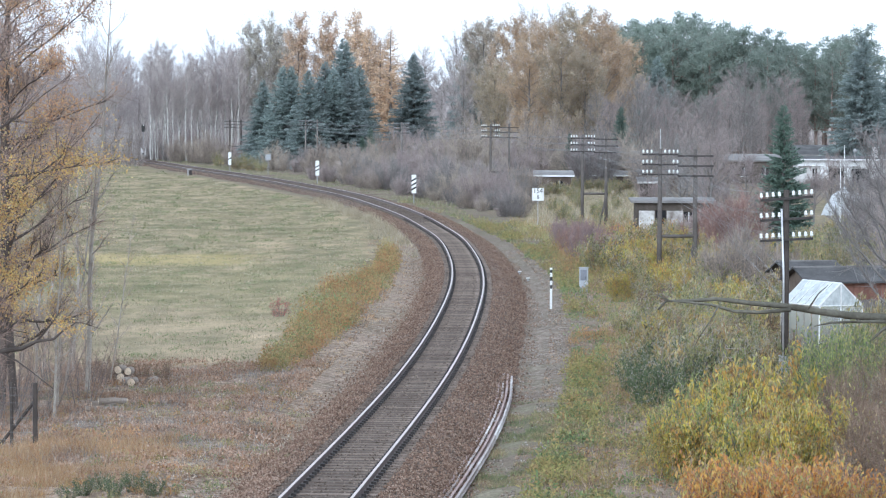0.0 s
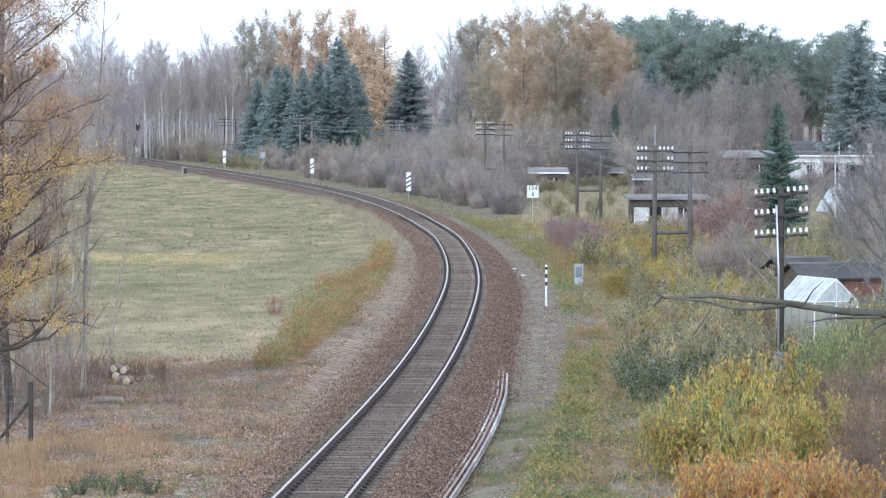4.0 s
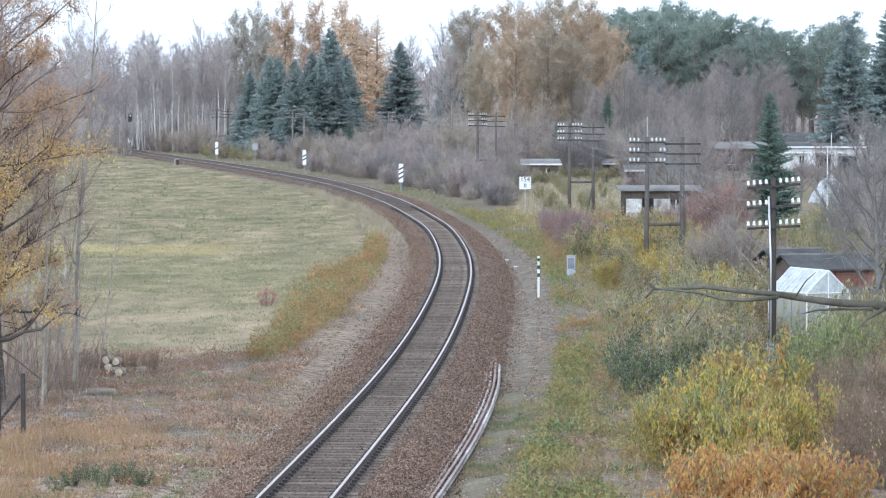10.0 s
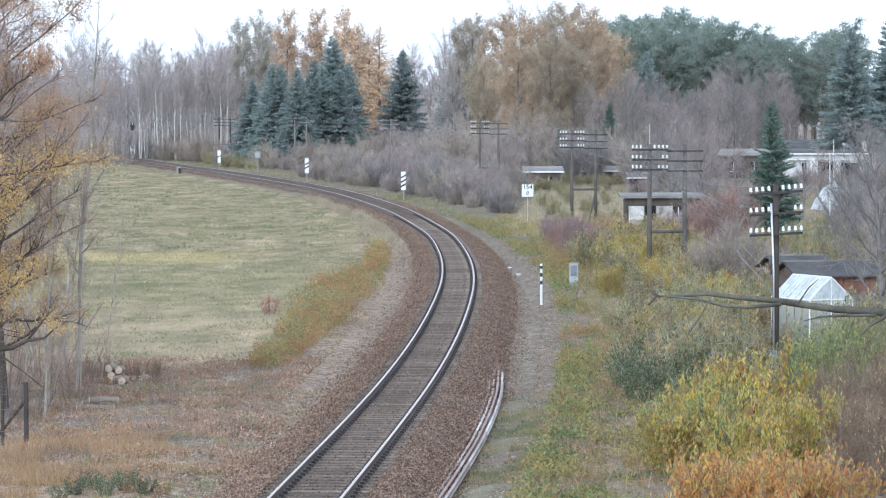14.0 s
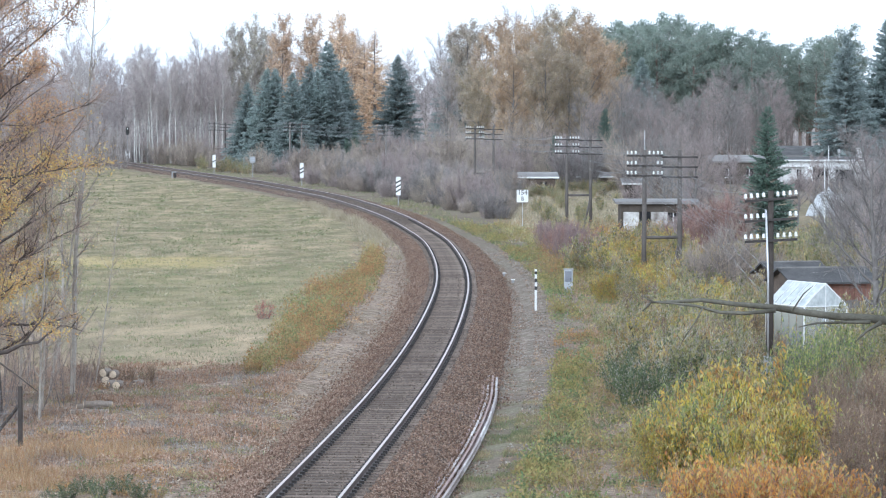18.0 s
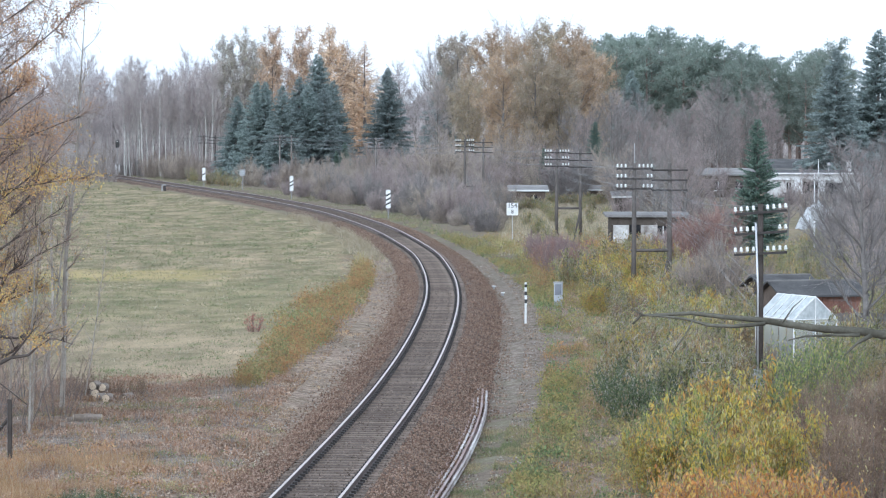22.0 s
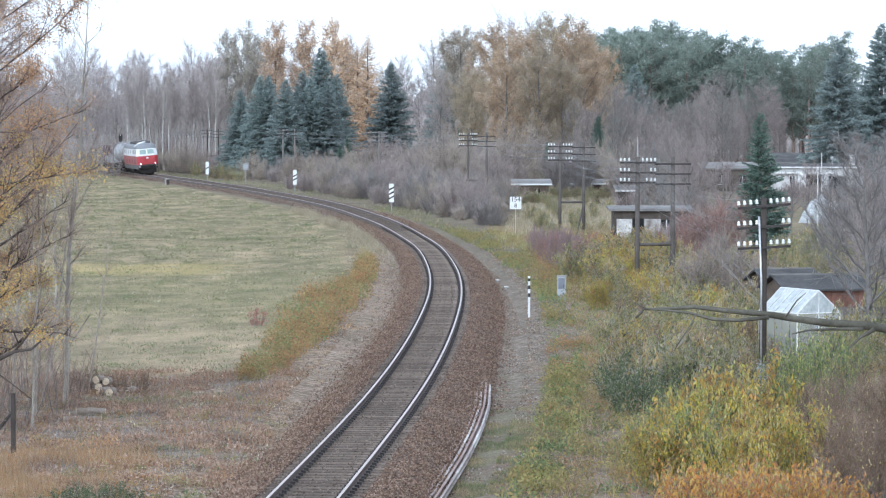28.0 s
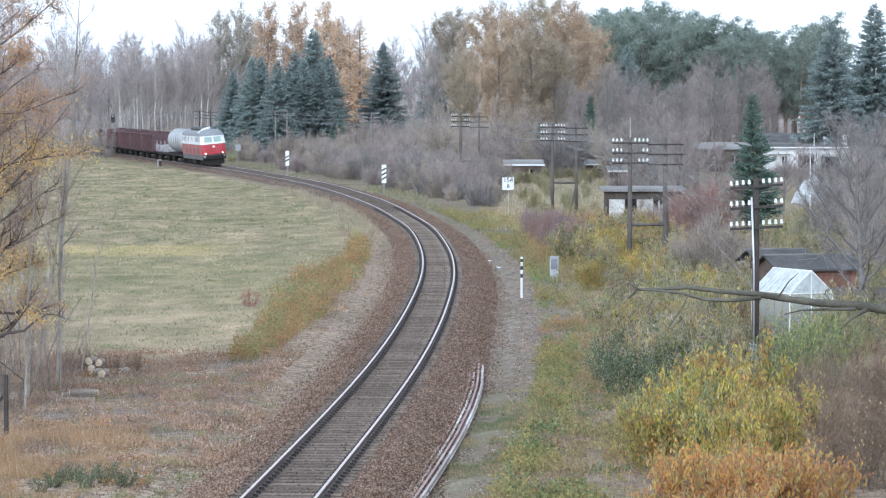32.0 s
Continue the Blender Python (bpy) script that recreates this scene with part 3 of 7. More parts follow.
    att.data.foreach_set("color", np.array(cs, np.float32))
    tagged(new("ground", me), "mown pale meadow, gravel path and leaf-strewn rough ground", "ground", kind="structure")


build_ground()

# ---- track ----
TRACK_YS = np.r_[np.arange(30, 200, 2.0), np.arange(200, 560, 4.0), np.arange(560, 1290, 12.0)]


def ballast_material():
    m, nt, ln = nodes_of("ballast_red_brown_stone")
    b = nt["Principled BSDF"]
    pos = nt.new("ShaderNodeNewGeometry").outputs["Position"]
    vo = nt.new("ShaderNodeTexVoronoi")
    vo.inputs["Scale"].default_value = 12.0
    ln.new(pos, vo.inputs["Vector"])
    sepc = nt.new("ShaderNodeSeparateColor")
    ln.new(vo.outputs["Color"], sepc.inputs[0])
    stone = ramp(nt, ln, sepc.outputs[0], [(0.0, (0.11, 0.07, 0.052)), (0.35, (0.18, 0.121, 0.089)), (0.7, (0.25, 0.174, 0.13)), (1.0, (0.31, 0.232, 0.182))])
    gap = ramp(nt, ln, vo.outputs["Distance"], [(0.3, (1.25,) * 3), (0.65, (0.3,) * 3)])
    col = mixed(nt, ln, stone, gap, 1.0, "MULTIPLY")
    big = noise_tex(nt, ln, pos, 0.25, 5)
    col = mixed(nt, ln, col, (0.17, 0.14, 0.12), ramp(nt, ln, big, [(0.5, (0, 0, 0)), (0.7, (0.5, 0.5, 0.5))]))
    ln.new(col, b.inputs["Base Color"])
    b.inputs["Roughness"].default_value = 0.95
    b.inputs["Specular IOR Level"].default_value = 0.12
    bp = nt.new("ShaderNodeBump")
    bp.inputs["Strength"].default_value, bp.inputs["Distance"].default_value, bp.invert = 1.0, 0.05, True
    ln.new(vo.outputs["Distance"], bp.inputs["Height"])
    ln.new(bp.outputs[0], b.inputs["Normal"])
    return m


M["ballast"] = ballast_material()
M["crib"] = surface("dark_crib_ballast", (0.06, 0.045, 0.037), (0.105, 0.08, 0.066), 1.5, 0.95, 0, 0.8, 12, (0.17, 0.13, 0.11))
M["gravel"] = foliage("path_gravel", [(0.2, 0.17, 0.145), (0.3, 0.26, 0.225), (0.14, 0.115, 0.095), (0.4, 0.36, 0.32), (0.25, 0.19, 0.15)], 0.0, 0.95, 0.0)
M["crib_stone"] = foliage("dark_crib_stones", [(0.13, 0.1, 0.08), (0.19, 0.15, 0.125), (0.09, 0.07, 0.056), (0.24, 0.19, 0.16)], 0.0, 0.95, 0.0)
M["stone"] = foliage("loose_ballast_stones", [(0.14, 0.09, 0.066), (0.225, 0.149, 0.11), (0.29, 0.2, 0.15), (0.18, 0.12, 0.09), (0.34, 0.255, 0.2)], 0.0, 0.95, 0.0)
track = tagged(new("railway_track"), "single curved railway track on red-brown ballast", "railway track")
track.empty_display_size = 0.2
part("ballast_bed", strip([(-2.45, -0.8), (-2.1, -0.6), (-1.6, -0.2), (-1.18, -0.158), (-1.14, -0.3), (1.14, -0.3), (1.18, -0.158), (1.7, -0.2), (2.6, -0.58), (2.95, -0.74)], TRACK_YS, M["ballast"], "ballast_bed"), track)
part("crib_ballast", strip([(-1.29, -0.205), (-0.6, -0.188), (0, -0.192), (0.6, -0.188), (1.29, -0.205)], TRACK_YS, M["crib"], "crib_ballast"), track, "dark ballast between the sleepers")
for side in (-1, 1):
    c = side * 0.7535
    rail = part("rail", strip([(c - 0.075, -0.172), (c - 0.075, -0.16), (c - 0.012, -0.145), (c - 0.012, -0.05), (c - 0.036, -0.035), (c - 0.036, -0.008),
                               (c + 0.036, -0.008), (c + 0.036, -0.035), (c + 0.012, -0.05), (c + 0.012, -0.145), (c + 0.075, -0.16), (c + 0.075, -0.172)], TRACK_YS, M["rail_side"], "rail"), track)
    part("railhead", strip([(c - 0.036, -0.009), (c - 0.03, -0.002), (c, 0.0), (c + 0.03, -0.002), (c + 0.036, -0.009)], TRACK_YS, M["steel"], "railhead"), rail, "bright worn running surface")


def sleepers():
    one = Heap().box(0, 0, -0.14, 2.6, 0.27, 0.14, 0, 0.02)
    me, rest, clips = one.mesh("sleeper", M["sleeper"]), Heap(), Heap()
    s, s1, i = station(66), station(560), 0
    while s < s1:
        x, y = on_line(s)
        a = heading(s)
        if i < 300:
            ob = part("sleeper", me, track)
            ob.matrix_basis = pose(x, y, -0.172, 0, -math.degrees(cant(y)), a)
        else:
            one_far = np.array(Heap().box(0, 0, -0.312, 2.6, 0.27, 0.14).v)
            one_far[:, 2] += one_far[:, 0] * cant(y)
            ca, sa = math.cos(radians(a)), math.sin(radians(a))
            rest.add(np.c_[x + one_far[:, 0] * ca - one_far[:, 1] * sa, y + one_far[:, 0] * sa + one_far[:, 1] * ca, one_far[:, 2]], [(3, 2, 1, 0), (4, 5, 6, 7), (0, 1, 5, 4), (1, 2, 6, 5), (2, 3, 7, 6), (3, 0, 4, 7)])
        if y < 260:
            ca, sa = math.cos(radians(a)), math.sin(radians(a))
            for o in (-0.87, -0.64, 0.64, 0.87):
                clips.box(x + o * ca, y + o * sa, -0.175 + o * cant(y), 0.11, 0.12, 0.075, a)
        s, i = s + 0.62, i + 1
    tagged(part("distant_sleeper", rest.mesh("far_sleepers", M["sleeper"]), track), kind="stuff")
    tagged(part("rail_fastening", clips.mesh("rail_clips", M["iron"]), track), kind="stuff")


sleepers()
OCTA = np.array([(1, 0, 0), (-1, 0, 0), (0, 1, 0), (0, -1, 0), (0, 0, 1), (0, 0, -1)], float)
OCTA_F = [(0, 2, 4), (2, 1, 4), (1, 3, 4), (3, 0, 4), (2, 0, 5), (1, 2, 5), (3, 1, 5), (0, 3, 5)]


def loose_stones():
    rng, h, dark = np.random.default_rng(4), Heap(), Heap()
    for _ in range(7000):
        y = 66 + 110 * rng.random() ** 1.4
        o = rng.choice([-1.08, -0.3, 0.3, 1.08]) + rng.uniform(-0.28, 0.28) * (0.45 if rng.random() < 0.4 else 1)
        if abs(abs(o) - 0.7535) < 0.09 or abs(o) > 1.28:
            continue
        x, yy = on_line(station(y))
        q = OCTA * rng.uniform(0.014, 0.034, 3) * (1 + 0.25 * rng.normal(size=(6, 1)))
        dark.add(q + (x + o, yy, -0.178), OCTA_F)
    tagged(part("crib_grit", dark.mesh("crib_grit", M["crib_stone"]), track), kind="stuff")
    for _ in range(42000):
        y = 66 + 230 * rng.random() ** 1.9
        o = rng.choice([-1.0, 1.0]) * rng.uniform(1.15, 3.3)
        o = o if -2.3 < o < 2.7 else rng.uniform(-2.1, -1.2) if o < 0 else rng.uniform(1.2, 2.6)
        s = station(y)
        x, yy = on_line(s)
        z = -0.235 if abs(o) < 1 else -0.158 - (abs(o) - 1.18) * 0.075 if abs(o) < 1.75 else -0.2 - (abs(o) - 1.75) * 0.3
        q = OCTA * rng.uniform(0.014, 0.034, 3) * (1 + 0.25 * rng.normal(size=(6, 1)))
        a = rng.uniform(0, 6.28)
        q = q @ np.array([[math.cos(a), -math.sin(a), 0], [math.sin(a), math.cos(a), 0.3], [0, -0.3, 1]])
        h.add(q + (x + o, yy, z + 0.012 + o * cant(y)), OCTA_F)
    for _ in range(7000):
        y = 66 + 130 * rng.random() ** 1.5
        o = rng.choice([-2.2, 2.7]) + abs(rng.normal(0, 0.45)) * rng.choice([-1, 1])
        x, yy = on_line(station(y))
        h.add(OCTA * rng.uniform(0.014, 0.036, 3) * (1 + 0.25 * rng.normal(size=(6, 1))) + (x + o, yy, max(ground_z(x + o, yy), -0.2 - (abs(o) - 1.7) * 0.33) + 0.012), OCTA_F)
    tagged(part("loose_ballast", h.mesh("loose_ballast", M["stone"]), track), kind="stuff")


loose_stones()

# ---- plants ----


def unit(v):
    return v / (np.linalg.norm(v, axis=-1, keepdims=True) + 1e-9)


def limbs_of(rng, h, r, base, n1, reach, rise, n2, shape, lean=0.03, bend=0.35):
    """A trunk and two orders of limbs as polylines with radii. shape(f): the reach of a limb that leaves at the fraction f of the height."""
    k = 9
    t = np.linspace(0, 1, k)
    sway = np.cumsum(rng.normal(0, lean * h / k, (k, 2)), 0)
    trunk = np.c_[sway - sway[0], t * h]
    lines = [(trunk, r * (1 - t) ** 0.8 + 0.006, 0)]
    for i in range(n1):
        f = base + (0.97 - base) * (i + rng.random()) / n1
        p = np.array([np.interp(f, t, trunk[:, j]) for j in range(3)])
        az = i * 2.4 + rng.uniform(-0.5, 0.5)
        el = radians(rise + rng.normal(0, 10))
        d = np.array([math.cos(az) * math.cos(el), math.sin(az) * math.cos(el), math.sin(el)])
        L = reach * h * shape(f) * rng.uniform(0.75, 1.2)
        u = np.linspace(0, 1, 6)
        w = np.cumsum(rng.normal(0, 0.05 * L, (6, 3)), 0)
        q = p + d * (u * L)[:, None] + (w - w[0]) * 0.5 + np.array([0, 0, 1]) * (bend * L * u * u)[:, None]
        r1 = max(0.45 * r * (1 - f) ** 0.8 + 0.008, 0.01)
        lines.append((q, r1 * (1 - 0.85 * u), 1))
        for j in range(n2):
            g = rng.uniform(0.25, 0.95)
            pp = np.array([np.interp(g, u, q[:, c]) for c in range(3)])
            dd = unit(d + rng.normal(0, 0.6, 3) + (0, 0, 0.25))
            LL = L * rng.uniform(0.25, 0.5) * (1.2 - g)
            v = np.linspace(0, 1, 4)
            qq = pp + dd * (v * LL)[:, None] + np.array([0, 0, 0.15 * LL]) * (v * v)[:, None]
            lines.append((qq, max(r1 * 0.4, 0.008) * (1 - 0.8 * v), 2))
    return lines


def twig_seeds(rng, lines, n, levels=(1, 2), low=0.15):
    cand = [(q, lv) for q, _, lv in lines if lv in levels]
    w = np.array([np.linalg.norm(q[-1] - q[0]) for q, _ in cand])
    pick = rng.choice(len(cand), n, p=w / w.sum())
    u = rng.uniform(low, 1.0, n)
    ps, ds = np.empty((n, 3)), np.empty((n, 3))
    for i, (c, g) in enumerate(zip(pick, u)):
        q = cand[c][0]
        a = g * (len(q) - 1)
        k = min(int(a), len(q) - 2)
        ps[i] = q[k] + (q[k + 1] - q[k]) * (a - k)
        ds[i] = q[k + 1] - q[k]
    return ps, unit(ds)


def broadleaf(name, seed, h, r, base, n1, reach, rise, n2, twigs, twig_len, twig_w, twig_mat, bark, leaves=0, leaf=0.1, leaf_mat=None, shape=None, up=0.25, droop=0.0, bend=0.35, clump=None, leafy=(0.0, 99.0)):
    """Meshes of a broadleaved tree: trunk with limbs, twigs, leaves; clump: leaves only in patches; leafy: the heights that still have leaves."""
    rng = np.random.default_rng(seed)
    shape = shape or (lambda f: 1.15 - 0.85 * abs(f - 0.55) - 0.35 * f)
    lines = limbs_of(rng, h, r, base, n1, reach, rise, n2, shape, lean=0.055, bend=bend)
    hb, ht, hl = Heap(), Heap(), Heap()
    for q, rad, lv in lines:
        hb.tube(q, rad, (7, 4, 3)[lv], caps=False)
    p, d = twig_seeds(rng, lines, twigs)
    d = unit(d * 0.7 + rng.normal(0, 0.5, d.shape) + (0, 0, up))
    L = twig_len * rng.uniform(0.5, 1.3, twigs)
    ht.blades(p, d, L, twig_w, rng)
    k = twigs // 2
    p2, d2 = p[:k] + d[:k] * (L[:k] * rng.uniform(0.3, 0.8, k))[:, None], unit(d[:k] + rng.normal(0, 0.6, (k, 3)) + (0, 0, up - droop))
    ht.blades(p2, d2, L[:k] * 0.6, twig_w * 0.8, rng)
    out = [("trunk", hb.mesh(name + "_trunk", bark, True)), ("crown", ht.mesh(name + "_twigs", twig_mat))]
    if leaves:
        i = rng.integers(0, twigs, leaves)
        if clump is not None:
            held = [k for k in range(twigs) if noise.noise((p[k] / 0.9 + seed).tolist()) > clump and leafy[0] < p[k][2] + rng.normal(0, 0.5) < leafy[1]]
            i = rng.choice(held, leaves)
        pl = p[i] + d[i] * (L[i] * rng.uniform(0.1, 1.1, leaves))[:, None] + rng.normal(0, leaf * 0.8, (leaves, 3))
        dl = unit(rng.normal(0, 0.8, (leaves, 3)) + (0, 0, -0.35))
        hl.blades(pl, dl, leaf * rng.uniform(0.7, 1.3, leaves), leaf * 0.62, rng, True)
        out.append(("foliage", hl.mesh(name + "_leaves", leaf_mat)))
    return out


def conifer(name, seed, h, radius, mat, bark, density=1.0, bare=0.04, droop=0.35, spray=0.5, power=0.85, width=0.16, thin=1.0):
    """Meshes of a spruce or larch: trunk and drooping boughs of sprays."""
    rng = np.random.default_rng(seed)
    hb, hn = Heap(), Heap()
    t = np.linspace(0, 1, 6)
    hb.tube(np.c_[0 * t, 0 * t, t * h], 0.018 * h * (1 - t) ** 0.9 + 0.01, 7, False)
    ps, ds, ls = [], [], []
    n = int(16 * h * density)
    for i in range(n):
        f = bare + (1 - bare) * (i + rng.random()) / n
        L = radius * ((1 - f) ** power) * rng.uniform(0.7, 1.12) + 0.12
        az = rng.uniform(0, 6.283)
        a = np.array([math.cos(az), math.sin(az), 0])
        m = max(4, int(L * 7 * density * thin))
        u = rng.uniform(0.08, 1.0, m)
        tip = -droop * L * (1 - f) + 0.22 * L * f
        pt = np.array([0, 0, f * h]) + a * (u * L)[:, None] + np.array([0, 0, 1]) * (tip * u ** 1.3 + 0.12 * L * u * u)[:, None]
        side = np.array([-a[1], a[0], 0])
        dd = a * 0.6 + side * rng.uniform(-1, 1, (m, 1)) + np.array([0, 0, -0.15]) + rng.normal(0, 0.25, (m, 3))
        ps.append(pt), ds.append(dd), ls.append(spray * (0.45 + 0.55 * (1 - f)) * rng.uniform(0.6, 1.2, m) * (1.15 - 0.5 * u))
        if L > 0.7 and i % 3 == 0:
            hb.tube([(0, 0, f * h), tuple(np.array([0, 0, f * h + tip * 0.4]) + a * L * 0.6), tuple(np.array([0, 0, f * h + tip]) + a * L * 0.95)], [0.02, 0.014, 0.006], 3, False)
    ps, ds, ls = np.concatenate(ps), np.concatenate(ds), np.concatenate(ls)
    hn.blades(ps, ds, ls, ls * width * 2.2, rng, True)
    return [("trunk", hb.mesh(name + "_trunk", bark, True)), ("crown", hn.mesh(name + "_boughs", mat))]


def pine_tree(name, seed, h):
    rng = np.random.default_rng(seed)
    lines = limbs_of(rng, h, 0.018 * h, 0.24, 30, 0.19, 18, 3, lambda f: 0.5 + 1.0 * math.sin(min(1, (1 - f) * 2.0) * 1.57))
    hb, hn = Heap(), Heap()
    for q, rad, lv in lines:
        hb.tube(q, rad, (7, 4, 3)[lv], False)
    c, _ = twig_seeds(rng, lines, 260)
    i = rng.integers(0, len(c), 9500)
    p = c[i] + rng.normal(0, 1, (9500, 3)) * (0.42, 0.42, 0.2)
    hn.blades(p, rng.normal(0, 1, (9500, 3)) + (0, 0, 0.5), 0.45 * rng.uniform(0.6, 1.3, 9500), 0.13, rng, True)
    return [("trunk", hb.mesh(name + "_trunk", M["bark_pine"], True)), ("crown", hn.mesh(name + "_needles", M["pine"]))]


def shrub(name, seed, h, spread, stems, twigs, twig_len, twig_w, twig_mat, leaves=0, leaf=0.1, leaf_mat=None, narrow=0.5):
    """Meshes of a shrub: stems that rise from one foot, twigs, leaves."""
    rng = np.random.default_rng(seed)
    hb, ht, hl, lines = Heap(), Heap(), Heap(), []
    for i in range(stems):
        az, out = i * 2.4 + rng.uniform(-0.6, 0.6), spread * math.sqrt(rng.uniform(0.02, 1))
        u = np.linspace(0, 1, 6)
        top = h * rng.uniform(0.62, 1.05) * (1 - 0.25 * (out / spread) ** 2)
        q = np.c_[math.cos(az) * out * (0.45 + 0.55 * u), math.sin(az) * out * (0.45 + 0.55 * u), top * u] + np.cumsum(rng.normal(0, 0.012 * h, (6, 3)), 0)
        q[0, 2] = -0.05
        hb.tube(q, (0.006 + 0.0055 * h) * (1 - 0.8 * u), 4, False)
        lines.append((q, u, 1))
    p, d = twig_seeds(rng, lines, twigs, low=0.0)
    d = unit(d * 0.6 + rng.normal(0, 0.5, d.shape) + (0, 0, 0.25))
    L = twig_len * rng.uniform(0.5, 1.3, twigs)
    ht.blades(p, d, L, twig_w, rng)
    k = twigs // 2
    ht.blades(p[:k] + d[:k] * (L[:k] * 0.6)[:, None], d[:k] + rng.normal(0, 0.7, (k, 3)), L[:k] * 0.6, twig_w * 0.8, rng)
    out = [("root_stock", hb.mesh(name + "_stems", M["bark"], True)), ("crown", ht.mesh(name + "_twigs", twig_mat))]
    if leaves:
        i = rng.integers(0, twigs, leaves)
        pl = p[i] + d[i] * (L[i] * rng.uniform(0, 1.1, leaves))[:, None]
        hl.blades(pl, rng.normal(0, 0.4, (leaves, 3)) + (0, 0, -1.0), leaf * rng.uniform(0.65, 1.3, leaves), leaf * narrow, rng, True)
        out.append(("foliage", hl.mesh(name + "_leaves", leaf_mat)))
    return out


PLANTED = {}


def plant(name, meshes, x, y, scale=1.0, turn=0.0, label="", category="tree", group="", stretch=1.0, sink=0.05, lean=0.0):
    """The first of a kind is built from its meshes, the others are copies."""
    m = pose(x, y, ground_z(x, y) - sink) @ pose(0, 0, 0, 0, lean, 0) @ pose(0, 0, 0, 0, 0, turn) @ Matrix.Diagonal((scale, scale, scale * stretch, 1))
    key = meshes[0][1].name
    if key in PLANTED:
        ob = PLANTED[key].copy()
        scene.collection.objects.link(ob)
        for c in PLANTED[key].children:
            o = c.copy()
            scene.collection.objects.link(o)
            o.parent = ob
        ob.name, ob.matrix_basis = name, m
    else:
        ob = new(name)
        ob.empty_display_size = 0.3
        ob.matrix_basis = m
        for pn, me in meshes:
            part(pn, me, ob)
        PLANTED[key] = ob
    return tagged(ob, label, category, group)


M["bark_near"] = surface("dark_near_bark", (0.075, 0.062, 0.055), (0.15, 0.128, 0.115), 2.5, 0.9, fine=22, bump=0.6)
M["bark_pine"] = surface("pine_bark", (0.22, 0.165, 0.14), (0.32, 0.25, 0.215), 1.2, 0.9, fine=14, bump=0.5)

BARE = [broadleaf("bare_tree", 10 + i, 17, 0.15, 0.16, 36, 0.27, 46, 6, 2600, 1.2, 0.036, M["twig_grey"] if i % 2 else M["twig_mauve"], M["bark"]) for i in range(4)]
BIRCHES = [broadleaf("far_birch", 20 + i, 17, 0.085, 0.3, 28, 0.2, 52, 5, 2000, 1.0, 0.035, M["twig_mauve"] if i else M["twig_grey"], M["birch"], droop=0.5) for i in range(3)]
OAKS = [broadleaf("oak", 30 + i, 18, 0.3, 0.16, 34, 0.27, 35, 6, 3000, 1.0, 0.035, M["twig_grey"], M["bark"], 19000, 0.21, M[("oak", "oak_rust", "oak_grey")[i]]) for i in range(3)]
ASPENS = [broadleaf("aspen", 35 + i, 19, 0.2, 0.3, 26, 0.2, 50, 5, 4000, 1.0, 0.035, M["twig_grey"], M["birch"], 3600, 0.24, M["aspen"]) for i in range(2)]
AMBER = [broadleaf("amber_tree", 45 + i, 19, 0.17, 0.2, 34, 0.15, 45, 6, 1500, 0.9, 0.035, M["twig_grey"], M["bark"], 9500, 0.24, M["larch"]) for i in range(2)]
LARCHES = [conifer("larch", 40 + i, 19, 5.4, M["larch"], M["bark"], 1.3, 0.1, 0.0, 0.6, 0.75, 0.13, 1.9) for i in range(3)]
BARE_DIM = [broadleaf("garden_tree", 15 + i, 17, 0.15, 0.16, 34, 0.27, 46, 6, 2900, 1.2, 0.034, M["twig_bank"] if i else M["twig_dim"], M["bark"]) for i in range(2)]
FRONT_BIRCH = [broadleaf("front_birch", 25 + i, 15, 0.125, 0.45, 20, 0.16, 55, 5, 1100, 1.0, 0.035, M["twig_mauve"], M["birch"]) for i in range(2)]
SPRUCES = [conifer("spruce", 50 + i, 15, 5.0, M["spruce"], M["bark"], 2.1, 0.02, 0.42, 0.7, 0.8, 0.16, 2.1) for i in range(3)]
YOUNG = [conifer("young_spruce", 55 + i, 9, 2.0, M["spruce_green"], M["bark"], 3.0, 0.01, 0.1, 0.3, 0.72, 0.2, 3.4) for i in range(2)]
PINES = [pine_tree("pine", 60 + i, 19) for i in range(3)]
SCRUB = [shrub("bare_shrub", 70 + i, 3.4, 1.9, 18, 2600, 0.75, 0.026, (M["twig_bank"], M["twig_dim"], M["twig_pale"])[i]) for i in range(3)]
RED_SCRUB = shrub("red_shrub", 75, 2.2, 1.2, 18, 2200, 0.5, 0.016, M["rustbush"])
SAPLINGS = [shrub("sapling_thicket", 64 + i, 6.5, 2.6, 12, 1900, 1.3, 0.015, M["twig_grey"]) for i in range(2)]
PURPLE_SCRUB = shrub("purple_shrub", 74, 2.2, 1.2, 18, 1900, 0.5, 0.016, M["twig_purple"])
BROWN_SCRUB = shrub("brown_shrub", 76, 2.2, 1.3, 18, 2600, 0.5, 0.01, M["twig_brown"], 300, 0.08, M["olive_leaf"])
GREY_SCRUB = shrub("grey_shrub", 77, 2.6, 1.5, 9, 800, 0.8, 0.007, M["twig_birch"])
YELLOW = [shrub("yellow_shrub", 80 + i, 2.3, 1.15, 18, 700, 0.45, 0.009, M["twig_brown"], 4800, 0.14, M["yellow_leaf"], 0.34) for i in range(2)]
ORANGE = shrub("orange_shrub", 84, 1.5, 1.0, 16, 700, 0.45, 0.009, M["rustbush"], 2700, 0.13, M["orange_leaf"], 0.38)
OLIVE = [shrub("olive_shrub", 86 + i, 2.0, 1.1, 16, 700, 0.45, 0.01, M["twig_grey"], 2300, 0.14, M["olive_leaf"], 0.32) for i in range(2)]
